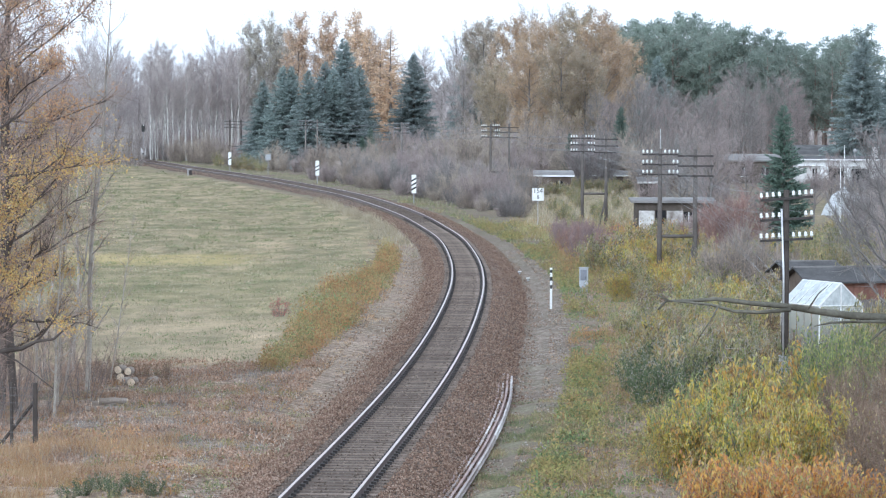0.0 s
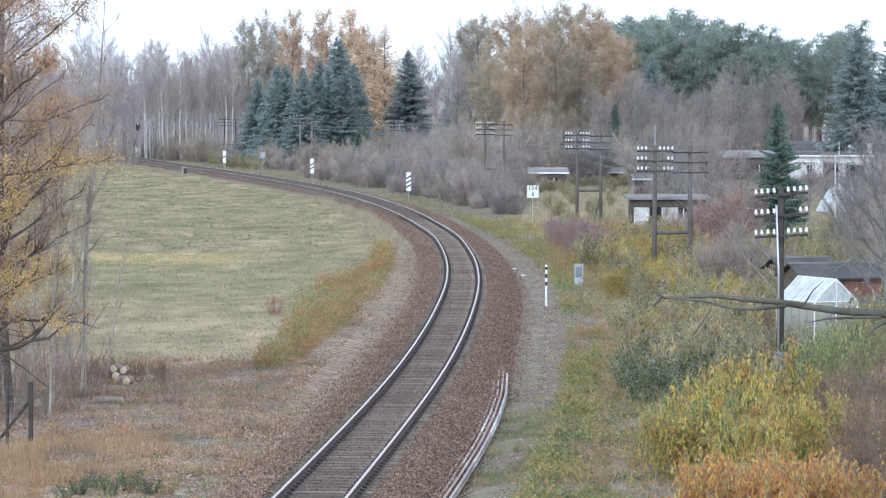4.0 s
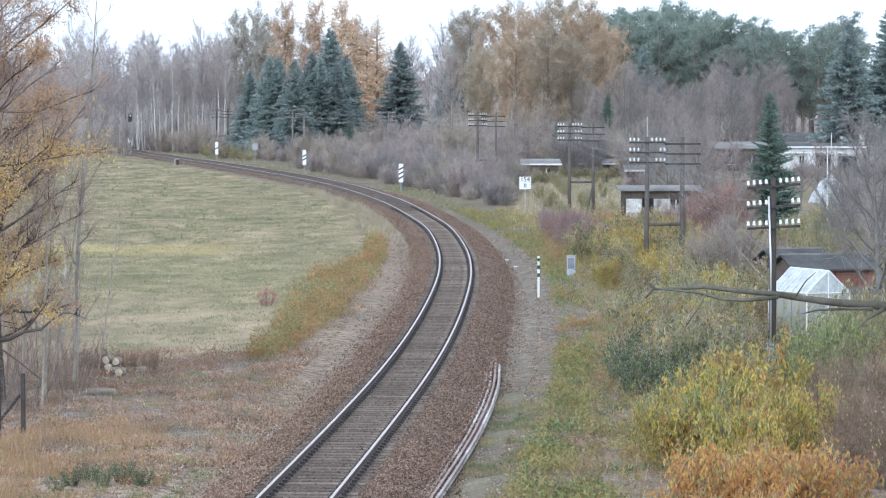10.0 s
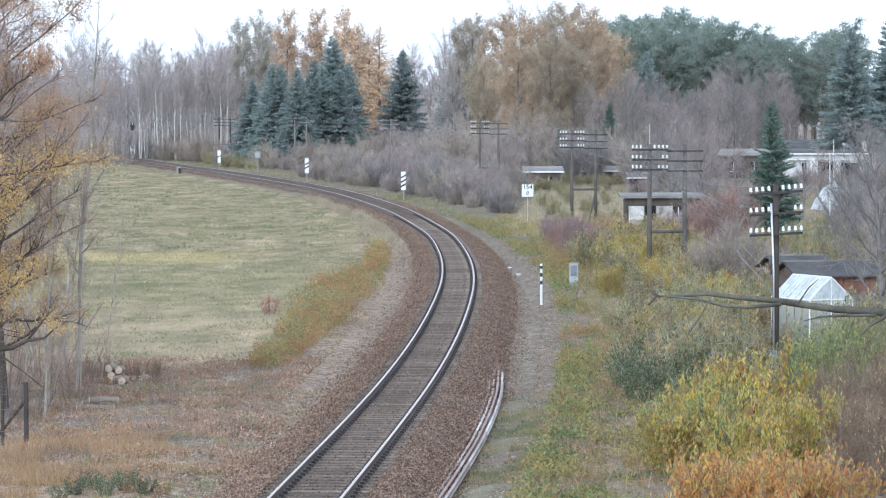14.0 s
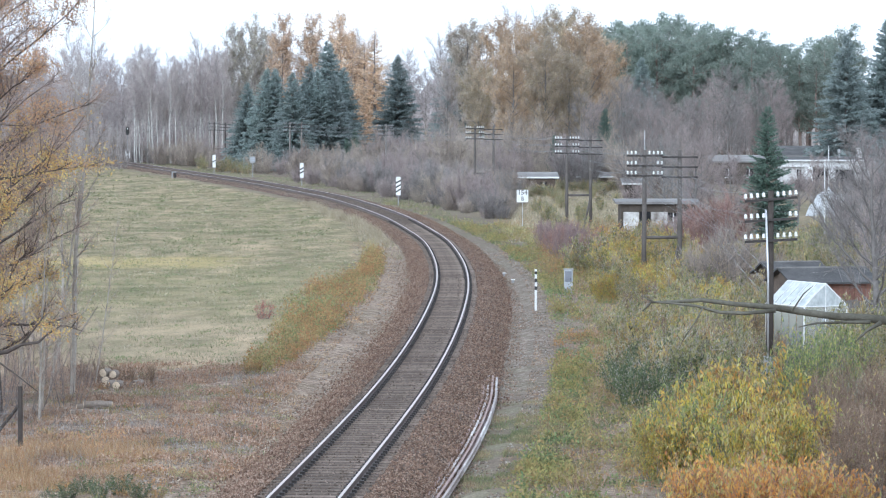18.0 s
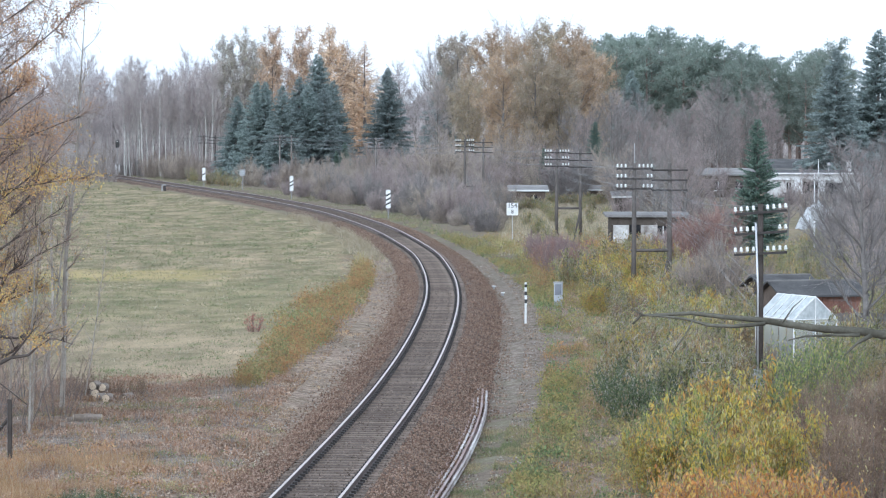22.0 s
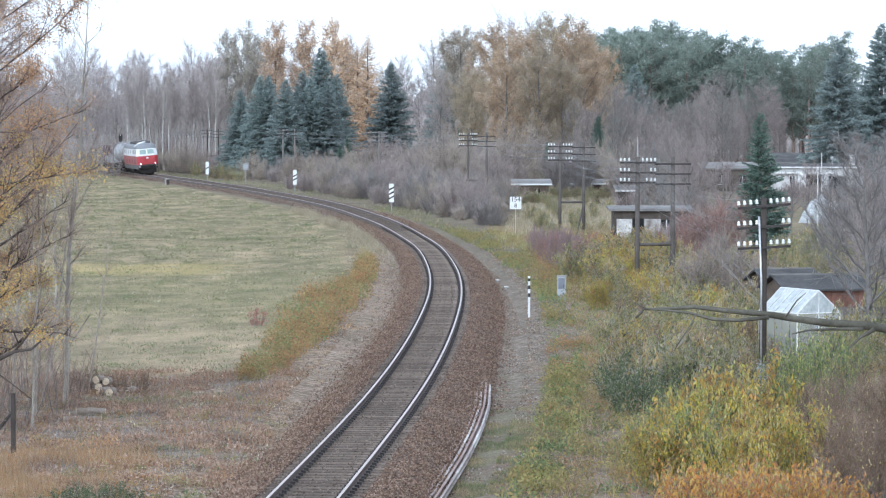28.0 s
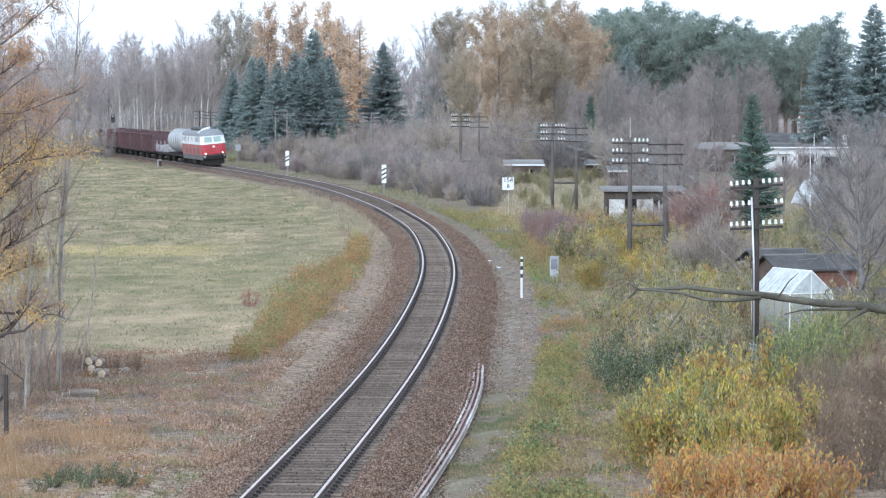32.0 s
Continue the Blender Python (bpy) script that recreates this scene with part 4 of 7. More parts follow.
WILLOW = shrub("willow_shrub", 91, 2.4, 1.0, 16, 700, 0.5, 0.01, M["twig_dim"], 3200, 0.12, M["willow"], 0.32)
WILLOW_GREY = shrub("grey_green_shrub", 93, 2.2, 1.2, 16, 700, 0.5, 0.01, M["twig_dim"], 3600, 0.09, M["grey_green"], 0.4)
GREEN = shrub("green_shrub", 89, 1.7, 1.0, 16, 400, 0.35, 0.01, M["twig_grey"], 3200, 0.085, M["green_leaf"])
FRUIT = [broadleaf("fruit_tree", 100 + i, 5.5, 0.11, 0.2, 22, 0.42, 38, 6, 2600, 0.6, 0.013, M["twig_bank"] if i else M["twig_dim"], M["bark"]) for i in range(2)]
RNG = random.Random(7)


def wood(kinds, name, label, spots, h0, category="tree", group="", jitter=0.15):
    """Trees at x, y, height in metres; h0: the height that the meshes were grown to."""
    for i, (x, y, h) in enumerate(spots):
        k = RNG.choice(kinds)
        s = h / h0 * RNG.uniform(1 - jitter, 1 + jitter)
        plant(name, k, x, y, s, RNG.uniform(0, 360), label, category, group)


def fill(x0, x1, y0, y1, n, h, dh):
    """n uneven spots in a stretch of the plan."""
    return [(x0 + (x1 - x0) * (i + RNG.random()) / n, RNG.uniform(y0, y1), h + RNG.uniform(-dh, dh)) for i in range(n)]


# far wood behind the bend: bare trees and birches
wood(BARE, "bare_tree", "tall leafless grey-brown tree in the wood edge", fill(-72, -28, 600, 650, 32, 16.5, 2.2), 17, group="wood behind the bend")
wood(BIRCHES, "birch_tree", "leafless birch with pale trunk in the wood edge", fill(-62, -31, 565, 595, 24, 14, 2.5), 17, group="wood behind the bend")
wood(BARE, "bare_tree", "tall leafless grey-brown tree in the wood edge", fill(-110, -66, 590, 640, 20, 15.5, 2), 17, group="wood behind the bend")
# beside the meadow's far corner
wood(BIRCHES, "birch_tree", "leafless birch with pale trunk at the meadow's edge", fill(-78, -57, 550, 570, 14, 14, 2), 17, group="wood behind the bend")
wood(FRONT_BIRCH, "birch_tree", "tall birch with white stem and bare crown", fill(-47, -31, 548, 555, 24, 14, 2), 15, group="wood behind the bend")
# aspens and larches behind the dark spruces
for x, h in ((440, 212), (475, 218), (505, 206)):
    plant("aspen_tree", ASPENS[x % 2], (x - 784) * 560 / 6160, 560, h / 190, x, "tall aspen with few remaining grey-green leaves", "tree")
wood(AMBER, "amber_tree", "tall tree with fading orange autumn leaves", [(-22.47, 545, 22.2), (-18.15, 548, 22.6), (-14.07, 545, 22.6), (-11.64, 556, 20), (25.51, 522, 19.5), (27.02, 530, 18)], 19, jitter=0.03)
wood(LARCHES, "larch_tree", "golden orange larch in autumn needles", [(-8.24, 540, 22), (-9.96, 548, 20)], 19, jitter=0.03)
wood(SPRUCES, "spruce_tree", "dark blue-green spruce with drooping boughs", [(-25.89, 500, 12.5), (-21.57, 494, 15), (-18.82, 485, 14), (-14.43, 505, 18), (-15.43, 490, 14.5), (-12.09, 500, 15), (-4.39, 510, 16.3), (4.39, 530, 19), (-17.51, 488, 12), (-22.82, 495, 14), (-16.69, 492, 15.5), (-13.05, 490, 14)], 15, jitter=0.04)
wood(BARE, "bare_tree", "tall leafless grey-brown tree in the wood edge", fill(-32, 10, 580, 620, 26, 17, 2), 17, group="wood beside the line")
# brown oaks in the middle
wood(OAKS, "oak_tree", "broad oak with withered brown leaves", [(6.0, 520, 21), (10.33, 505, 21), (14.29, 500, 20.5), (18.53, 505, 21), (22.40, 500, 20), (25.83, 520, 19), (11.14, 470, 16), (15.17, 465, 16.5), (19.45, 468, 15), (7.48, 480, 14)], 18, jitter=0.06)
wood(BARE, "bare_tree", "tall leafless grey-brown tree among the oaks", [(13.42, 530, 22), (17.46, 535, 22.5), (21.37, 535, 22), (2.92, 500, 14)], 17, jitter=0.05)
# pine wood on the far side of the gardens
def pine_height(x, y):
    """Pine heights along each sight line, fitted to the skyline in the camera's view."""
    return 8.65 + float(np.interp(x / y, [0.045, 0.066, 0.076, 0.09, 0.103, 0.108, 0.112, 0.116, 0.13], [152, 149, 145, 125, 110, 92, 92, 133, 138])) * y / 6160


wood(PINES, "pine_tree", "tall dark green pine in a closed wood", [(x, y, pine_height(x, y) - RNG.uniform(0, 1.6)) for x, y, h in fill(27, 68, 555, 580, 26, 0, 0) + fill(28, 74, 600, 625, 24, 0, 0)], 19, group="pine wood", jitter=0.015)
wood(SPRUCES, "spruce_tree", "dark blue-green spruce with drooping boughs", [(48.1, 400, 17.0), (54.0, 408, 19.4), (33.2, 540, 17.0)], 15, jitter=0.04)
wood(BARE_DIM, "bare_tree", "leafless grey-brown tree behind the gardens", fill(20, 52, 440, 520, 34, 10.0, 2.4), 17, group="trees behind the gardens")
wood(BARE_DIM, "bare_tree", "leafless grey-brown tree in the gardens", [(20.99, 300, 8.5), (24.21, 320, 8.5), (21.21, 330, 9), (28.97, 230, 6.5), (27.82, 210, 7), (20.51, 260, 6.5)], 17, group="garden trees", jitter=0.1)
wood(YOUNG, "young_spruce_tree", "dark green slender spruce in the gardens", [(20.03, 205, 8.9), (19.78, 388, 8.7)], 9, jitter=0.0)
wood(YOUNG, "young_spruce_tree", "small dark spruce among bare shrubs", [(-9.84, 470, 6.0), (-11.10, 475, 4.8), (14.11, 388, 5.8)], 9, jitter=0.0)


wood(FRUIT, "fruit_tree", "leafless spreading fruit tree in the gardens", [(17.09, 250, 6.0), (18.35, 240, 6.2), (19.58, 225, 5.2), (22.70, 190, 5.2), (22.05, 175, 5.6), (22.12, 165, 5.8), (33.41, 300, 4.2), (23.89, 330, 6.5), (17.82, 300, 5.5), (27.69, 260, 4.0), (16.2, 125, 7.2), (17.98, 140, 4.6), (20.84, 150, 5.5)], 5.5, group="garden trees", jitter=0.1)


def in_view_wedge(x, y):
    """Camera sight-line wedge over lawn beyond the telegraph line, kept clear of bare shrubs."""
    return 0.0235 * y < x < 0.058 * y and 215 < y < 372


def bank(x0, x1, y0, y1, n, h, kinds, label, dh=0.7, name="bare_shrub"):
    for i in range(n):
        y = y0 + (y1 - y0) * (i + RNG.random()) / n
        o = RNG.uniform(x0, x1)
        if in_view_wedge(float(line_x(y)) + o, y):
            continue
        plant(name, RNG.choice(kinds), float(line_x(y)) + o, y, (h + RNG.uniform(-dh, dh)) / 3.4, RNG.uniform(0, 360), label, "shrub", "shrubs beside the line")


bank(8.5, 17, 268, 400, 74, 3.0, SCRUB, "dense leafless mauve-brown shrub beside the line", 0.8)
bank(7.0, 10.5, 262, 420, 60, 1.7, SCRUB, "low leafless shrub at the foot of the thicket", 0.6, "low_shrub")
bank(11.5, 24, 400, 520, 44, 3.1, SCRUB, "leafless shrub beside the line", 1.0)
bank(21, 38, 320, 470, 56, 4.9, SCRUB, "tall leafless shrub behind the telegraph line", 1.2, "tall_shrub")
bank(5.5, 14, 520, 590, 24, 4.0, SCRUB, "leafless shrub at the foot of the birches", 1.0)
for i in range(16):
    y = 506 + 38 * (i + RNG.random()) / 16
    plant("bare_shrub", SAPLINGS[i % 2], float(line_x(y)) - 3.4 - 26 * (((i * 7) % 16) / 16) ** 1.3, y, RNG.uniform(0.8, 1.1), RNG.uniform(0, 360), "thin leafless grey saplings at the meadow's far corner", "shrub", "saplings by the bend")
bank(-9, -3.4, 541, 572, 30, 5.2, SCRUB, "dense leafless shrub beside the bend", 0.8)
bank(-30, -7, 536, 566, 34, 4.8, SCRUB, "dense leafless shrub beside the bend", 1.0)
bank(-22, -4.5, 548, 600, 16, 4.0, SCRUB, "leafless shrub at the meadow's far corner", 1.0)
for x, y, h in ((-15.29, 440, 4.5), (-13.70, 435, 3.8), (10.64, 395, 7.5), (12.34, 398, 7.0), (9.16, 400, 6.5), (2.53, 380, 7.5)):
    plant("bare_shrub", SCRUB[2], x, y, h / 3.4, RNG.uniform(0, 360), "tall pale tan leafless shrub", "shrub", "shrubs beside the line")

for x, y, s in ((12.9, 112, 0.55), (13.4, 114, 0.6), (14.0, 113, 0.55), (14.5, 115, 0.62), (12.5, 110, 0.5), (15.2, 116, 0.6)):
    plant("olive_shrub", OLIVE[0], x, y, s * 1.15, RNG.uniform(0, 360), "low leafy shrub before the board fence", "shrub", "foreground shrubs")
for x, y, h in ((12.9, 150, 3.5), (13.5, 152, 3.7), (12.4, 153, 3.0)):
    plant("bare_shrub", SCRUB[2], x, y, h / 3.4, RNG.uniform(0, 360), "spreading pale leafless shrub among yellow shrubs", "shrub", "garden shrubs")
for i in range(24):
    plant("hedge_shrub", SCRUB[i % 3], 37.5 + 0.55 * i, RNG.uniform(365, 370), RNG.uniform(1.2, 1.7) / 3.4, RNG.uniform(0, 360), "low leafless hedge shrub before the garden house", "shrub", "garden hedge")
for i in range(70):
    y = 175 + 150 * (i + RNG.random()) / 70
    o = RNG.uniform(12, 17 + 0.1 * y)
    if in_view_wedge(float(line_x(y)) + o, y):
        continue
    plant("bare_shrub", RNG.choice(SCRUB), float(line_x(y)) + o, y, RNG.uniform(1.2, 2.6) / 3.4, RNG.uniform(0, 360), "thin leafless shrub on the garden slope", "shrub", "garden shrubs")

for x, y, s in ((-28.40, 478, 1.0), (-25.87, 470, 1.1), (-27.93, 486, 1.2), (-32.39, 500, 1.0), (-24.15, 462, 0.9)):
    plant("olive_shrub", RNG.choice(OLIVE), x, y, s, RNG.uniform(0, 360), "shrub with pale green leaves at the wood's edge", "shrub", "shrubs beside the line")

for i in range(15):
    x, y = (1012 + 7.4 * i - 784) * 369 / 6160, RNG.uniform(364, 370)
    plant("olive_shrub", RNG.choice(OLIVE), x, y, RNG.uniform(0.5, 0.68), RNG.uniform(0, 360), "low shrub with pale green leaves before the garden house", "shrub", "lawn shrubs")
for i in range(9):
    plant("olive_shrub", RNG.choice(OLIVE), 9.2 + 0.45 * i, RNG.uniform(344, 347), RNG.uniform(0.5, 0.75), RNG.uniform(0, 360), "low shrub with pale green leaves before the garden house", "shrub", "lawn shrubs")
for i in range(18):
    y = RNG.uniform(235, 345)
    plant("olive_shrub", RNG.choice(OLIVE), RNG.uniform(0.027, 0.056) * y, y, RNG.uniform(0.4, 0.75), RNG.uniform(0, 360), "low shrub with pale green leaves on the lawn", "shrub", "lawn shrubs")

# embankment shrubs on the right
for i in range(170):
    y = 100 + 125 * ((i + RNG.random()) / 170) ** 1.1
    x = float(line_x(y)) + RNG.uniform(6.0 + 0.003 * y, 3 + 0.118 * y)
    if (0.0925 < x / y < 0.106 and y < 114) or (x / y >= 0.106 and y < 118):
        continue
    plant("olive_shrub", RNG.choice(OLIVE), x, y, RNG.uniform(0.6, 1.15), RNG.uniform(0, 360), "shrub with olive and tan autumn leaves", "shrub", "embankment shrubs")
for x, y, s in ((9.31, 144.44, 0.8), (9.12, 161.98, 0.7), (11.34, 152.84, 0.85), (11.59, 140.76, 0.8), (10.98, 184.51, 0.75), (12.10, 172.66, 0.8), (13.79, 172.77, 0.85)):
    plant("yellow_shrub", RNG.choice(YELLOW), x, y, s, RNG.uniform(0, 360), "shrub with yellow-green autumn leaves", "shrub", "embankment shrubs")
for x, y, s in ((8.57, 190.92, 0.8), (9.47, 184.39, 0.8), (8.38, 209.66, 0.8), (7.41, 201.65, 0.8), (15.29, 188, 1.7), (16.47, 190, 1.8), (14.77, 192, 1.4), (9.90, 205.75, 0.8)):
    plant("red_shrub", RED_SCRUB, x, y, s, RNG.uniform(0, 360), "dense leafless red-brown shrub", "shrub", "embankment shrubs")
for x, y, s in ((5.95, 80.71, 0.85), (7.10, 82.63, 1.15), (8.09, 85.32, 1.2), (8.00, 79.56, 0.9), (6.96, 76.66, 0.9), (6.85, 86.67, 0.8)):
    plant("yellow_shrub", RNG.choice(YELLOW), x, y, s, RNG.uniform(0, 360), "lush shrub with bright yellow and green leaves", "shrub", "foreground shrubs")
for x, y, s in ((6.48, 80.73, 0.85), (5.79, 85.24, 0.7), (6.61, 88.84, 0.8), (7.73, 86.70, 0.95)):
    plant("willow_shrub", WILLOW, x, y, s, RNG.uniform(0, 360), "upright shrub with green-yellow narrow leaves", "shrub", "foreground shrubs")
for x, y, s in ((5.36, 80.69, 0.62), (8.72, 82.69, 0.9), (5.58, 87.34, 0.5)):
    plant("yellow_shrub", YELLOW[0], x, y, s, RNG.uniform(0, 360), "lush shrub with bright yellow and green leaves", "shrub", "foreground shrubs")
for i in range(16):
    y = RNG.uniform(116, 148)
    plant("yellow_shrub", RNG.choice(YELLOW), RNG.uniform(0.06, 0.092) * y, y, RNG.uniform(0.4, 0.7), RNG.uniform(0, 360), "small shrub with yellow autumn leaves", "shrub", "embankment shrubs")
for i in range(14):
    y = RNG.uniform(112, 150)
    plant("brown_shrub", BROWN_SCRUB, RNG.uniform(0.055, 0.125) * y, y, RNG.uniform(0.5, 0.85), RNG.uniform(0, 360), "dense tangled leafless brown shrub", "shrub", "embankment shrubs")
for x, y, s in ((5.68, 72, 0.9), (6.29, 71, 1.0), (7.00, 70, 1.05), (7.89, 73, 0.9), (8.14, 70, 0.9), (6.17, 66, 0.8), (4.85, 67, 0.7)):
    plant("orange_shrub", ORANGE, x, y, s, RNG.uniform(0, 360), "shrub with orange and red leaves", "shrub", "foreground shrubs")
for x, y, s in ((10.51, 88, 0.95), (10.65, 84, 1.1), (12.07, 90, 1.15), (9.64, 78, 0.9), (10.36, 91, 0.8), (10.20, 77, 0.95), (11.67, 84, 1.1)):
    plant("brown_shrub", BROWN_SCRUB, x, y, s, RNG.uniform(0, 360), "dense tangled leafless brown shrub", "shrub", "foreground shrubs")
for x, y, s in ((6.14, 98.73, 0.95), (5.90, 104.55, 0.85), (6.83, 100.63, 0.9), (6.89, 106.69, 1.0), (-7.29, 76.77, 0.3), (-6.93, 77.69, 0.34), (-7.96, 77.20, 0.28), (-6.43, 77.02, 0.3), (-8.22, 76.19, 0.26), (-7.67, 78.12, 0.3), (8.11, 106.74, 0.9), (11.03, 104.76, 1.0), (12.12, 106.91, 1.0)):
    plant("green_shrub", GREEN, x, y, s, RNG.uniform(0, 360), "dense low dark green shrub", "shrub", "foreground shrubs")
for x, y, s in ((10.95, 101, 0.8), (11.58, 104, 0.95), (11.82, 101, 1.0), (9.22, 104, 0.6), (12.84, 106, 0.95), (8.02, 112, 0.7), (6.86, 108, 0.6)):
    plant("willow_shrub", WILLOW, x, y, s, RNG.uniform(0, 360), "upright shrub with green-yellow narrow leaves", "shrub", "foreground shrubs")
for x, y, s in ((12.47, 99, 0.5), (12.85, 97, 0.5), (13.60, 99, 0.55)):
    plant("grey_green_shrub", WILLOW_GREY, x, y, s, RNG.uniform(0, 360), "soft grey-green leafy shrub", "shrub", "foreground shrubs")
for x, y, s in ((7.22, 213.76, 0.85), (7.73, 208.78, 0.95), (8.16, 204.03, 0.95), (8.62, 200.99, 0.9), (8.00, 222.75, 0.85), (8.90, 213.90, 0.9), (7.55, 193.61, 0.8)):
    plant("purple_shrub", PURPLE_SCRUB, x, y, s, RNG.uniform(0, 360), "dense leafless purple-red shrub", "shrub", "embankment shrubs")
for i in range(34):
    y = RNG.uniform(146, 200)
    plant("yellow_shrub", RNG.choice(YELLOW), RNG.uniform(0.05, 0.092) * y, y, RNG.uniform(0.6, 0.92), RNG.uniform(0, 360), "shrub with yellow-green autumn leaves", "shrub", "embankment shrubs")
for i in range(16):
    y = RNG.uniform(140, 200)
    plant("orange_shrub", ORANGE, RNG.uniform(0.048, 0.085) * y, y, RNG.uniform(0.6, 0.95), RNG.uniform(0, 360), "shrub with orange and rust autumn leaves", "shrub", "embankment shrubs")
for i in range(16):
    y = RNG.uniform(185, 225)
    plant("orange_shrub", ORANGE, RNG.uniform(0.045, 0.075) * y, y, RNG.uniform(0.7, 1.0), RNG.uniform(0, 360), "shrub with orange and rust autumn leaves", "shrub", "embankment shrubs")
plant("red_shrub", shrub("meadow_bush", 78, 0.95, 0.5, 14, 300, 0.28, 0.011, M["rustbush"], 420, 0.07, M["red_leaf"]), -6.83, 145.07, 0.85, 20, "small open red-brown bush on the meadow", "shrub")

# near trees on the left, by the log pile
ARCH = dict(up=-0.08, droop=0.5, bend=-0.12)
NEAR_BIRCH = [broadleaf("leafy_birch", 90 + i, 14, 0.12, 0.1, 40, 0.29, 38, 9, 9000, 0.6, 0.012, M["twig_birch"], M["bark_near"], 10500, 0.075, M["birch_leaf"], clump=0.02, leafy=(1.5, 8.2), **ARCH) for i in range(2)]
RUST_BIRCH = broadleaf("rust_birch", 95, 15, 0.12, 0.14, 46, 0.25, 34, 9, 15000, 0.65, 0.012, M["twig_birch"], M["bark_near"], 17000, 0.072, M["birch_rust"], shape=lambda f: 1.1 - 0.3 * abs(f - 0.6), clump=0.0, leafy=(7.8, 12.5), **ARCH)
THIN_BIRCH = [broadleaf("thin_birch", 97 + i, 12.5, 0.078 - 0.03 * i, 0.12, 20, 0.11, 42, 3, 700, 0.5, 0.009, M["twig_birch"], M["birch_dim"], 120, 0.06, M["birch_leaf"], up=0.1, droop=0.3) for i in range(2)]
yellow_birch = plant("birch_tree", NEAR_BIRCH[0], -12.7, 94.0, 1.0, 30, "birch with thinning yellow leaves in patches")
plant("birch_tree", NEAR_BIRCH[1], -12.9, 101.5, 0.95, 210, "birch with thinning yellow leaves in patches")
plant("birch_tree", RUST_BIRCH, -12.15, 98.6, 1.0, 130, "birch with rust-coloured leaves near its top")
plant("birch_tree", THIN_BIRCH[0], -10.95, 107.0, 1.0, 10, "slender young birch, nearly bare, with pale leaning trunk", lean=3.4)
for x, y, s, a, lean in ((-11.21, 100.85, 0.75, 70, 4), (-11.43, 112.68, 0.8, 250, -1), (-12.53, 106.6, 0.6, 40, 3), (-10.84, 96.9, 0.5, 300, 5), (-11.63, 106.6, 0.62, 120, 6), (-12.2, 114.6, 0.7, 200, 2), (-12.79, 104.5, 0.55, 15, 4),
                         (-14.36, 115.8, 0.75, 90, 1), (-13.33, 115.8, 0.65, 160, 3), (-10.6, 110.5, 0.45, 330, 7)):
    plant("birch_tree", THIN_BIRCH[int(a) // 10 % 2], x, y, s, a, "slender bare birch sapling with pale stem", "tree", "birch saplings", lean=lean)
for x, y, s in ((-11.75, 99.87, 0.9), (-12.89, 103.76, 1.1), (-14.00, 105.79, 1.2), (-12.3, 96.5, 1.0), (-13.4, 99.5, 1.3), (-11.2, 109.0, 0.8), (-12.4, 111.0, 1.2), (-10.7, 103.0, 0.7)):
    plant("grey_shrub", GREY_SCRUB, x, y, s, RNG.uniform(0, 360), "leafless tangle of thin grey-brown twigs", "shrub", "undergrowth by the birches")


for x, y, s in ((-10.85, 110.6, 0.34), (-10.4, 111.6, 0.4), (-9.6, 111.4, 0.26), (-8.9, 110.8, 0.3), (-11.3, 112.2, 0.38)):
    plant("brush_pile", BROWN_SCRUB, x, y, s, RNG.uniform(0, 360), "small pile of brown cut twigs by the logs", "brush pile", "cut twigs")


def low_limb():
    """Low crooked limb, fitted to the camera's view, on an oak beside the birches."""
    x, y, d = -14.35, 95.0, 95.0 / 6160
    t = thing("old_oak", x, y, ground_z(x, y) - 0.05, 0, "old oak trunk with one low crooked limb and few yellow leaves", "tree")
    at = lambda px, py: ((px - 784) * d - x, -0.3, 8.15 - (py - 190) * d - ground_z(x, y) + 0.05)
    part("trunk", Heap().tube([(0, 0, 0), (0.05, 0, 1.2), (-0.05, 0.05, 2.6), (-0.3, 0.1, 4.2)], [0.26, 0.21, 0.17, 0.06], 9).mesh("old_trunk", M["bark_near"], True), t)
    for pts, ra in (([(-130, 660), (-60, 642), (0, 624), (40, 619), (66, 606), (96, 602), (112, 588), (134, 574)], 0.1), ([(66, 606), (80, 590), (104, 560), (110, 530)], 0.035),
                    ([(0, 624), (30, 640), (60, 662), (95, 690)], 0.03), ([(-40, 634), (-10, 600), (20, 585), (52, 592)], 0.03)):
        part("limb", Heap().tube([at(*q) for q in pts], np.linspace(ra, 0.012, len(pts)), 7).mesh("limb", M["bark_near"], True), t)
    rng = np.random.default_rng(8)
    c = np.array([at(*q) for q in ((118, 578), (126, 584), (106, 566), (30, 500), (20, 490), (40, 496))])
    p = c[rng.integers(0, 6, 420)] + rng.normal(0, 1, (420, 3)) * (0.2, 0.2, 0.13)
    part("foliage", Heap().blades(p, rng.normal(0, 0.7, (420, 3)) + (0, 0, -0.5), 0.085, 0.05, rng, True).mesh("old_oak_leaves", M["birch_leaf"]), t)


low_limb()


# ---- ground cover ----


def cover(name, label, mat, n, where, h, w, seed, leaf=0.0, lean=0.45, kind="stuff"):
    """Blades or leafy weeds strewn where(rng) says: x, y and a factor of height."""
    rng, hp = np.random.default_rng(seed), Heap()
    spots = []
    while len(spots) < n:
        q = where(rng)
        if q:
            spots.append((q[0], q[1], ground_z(q[0], q[1]) - 0.02, q[2]))
    a = np.array(spots)
    d = rng.normal(0, lean, (n, 3)) + (0, 0, 1)
    L = h * a[:, 3] * rng.uniform(0.5, 1.2, n)
    hp.blades(a[:, :3], d, L, w, rng)
    if leaf:
        k = 2
        i = np.repeat(np.arange(n), k)
        p = a[i, :3] + unit(d[i]) * (L[i] * rng.uniform(0.2, 1.0, len(i)))[:, None]
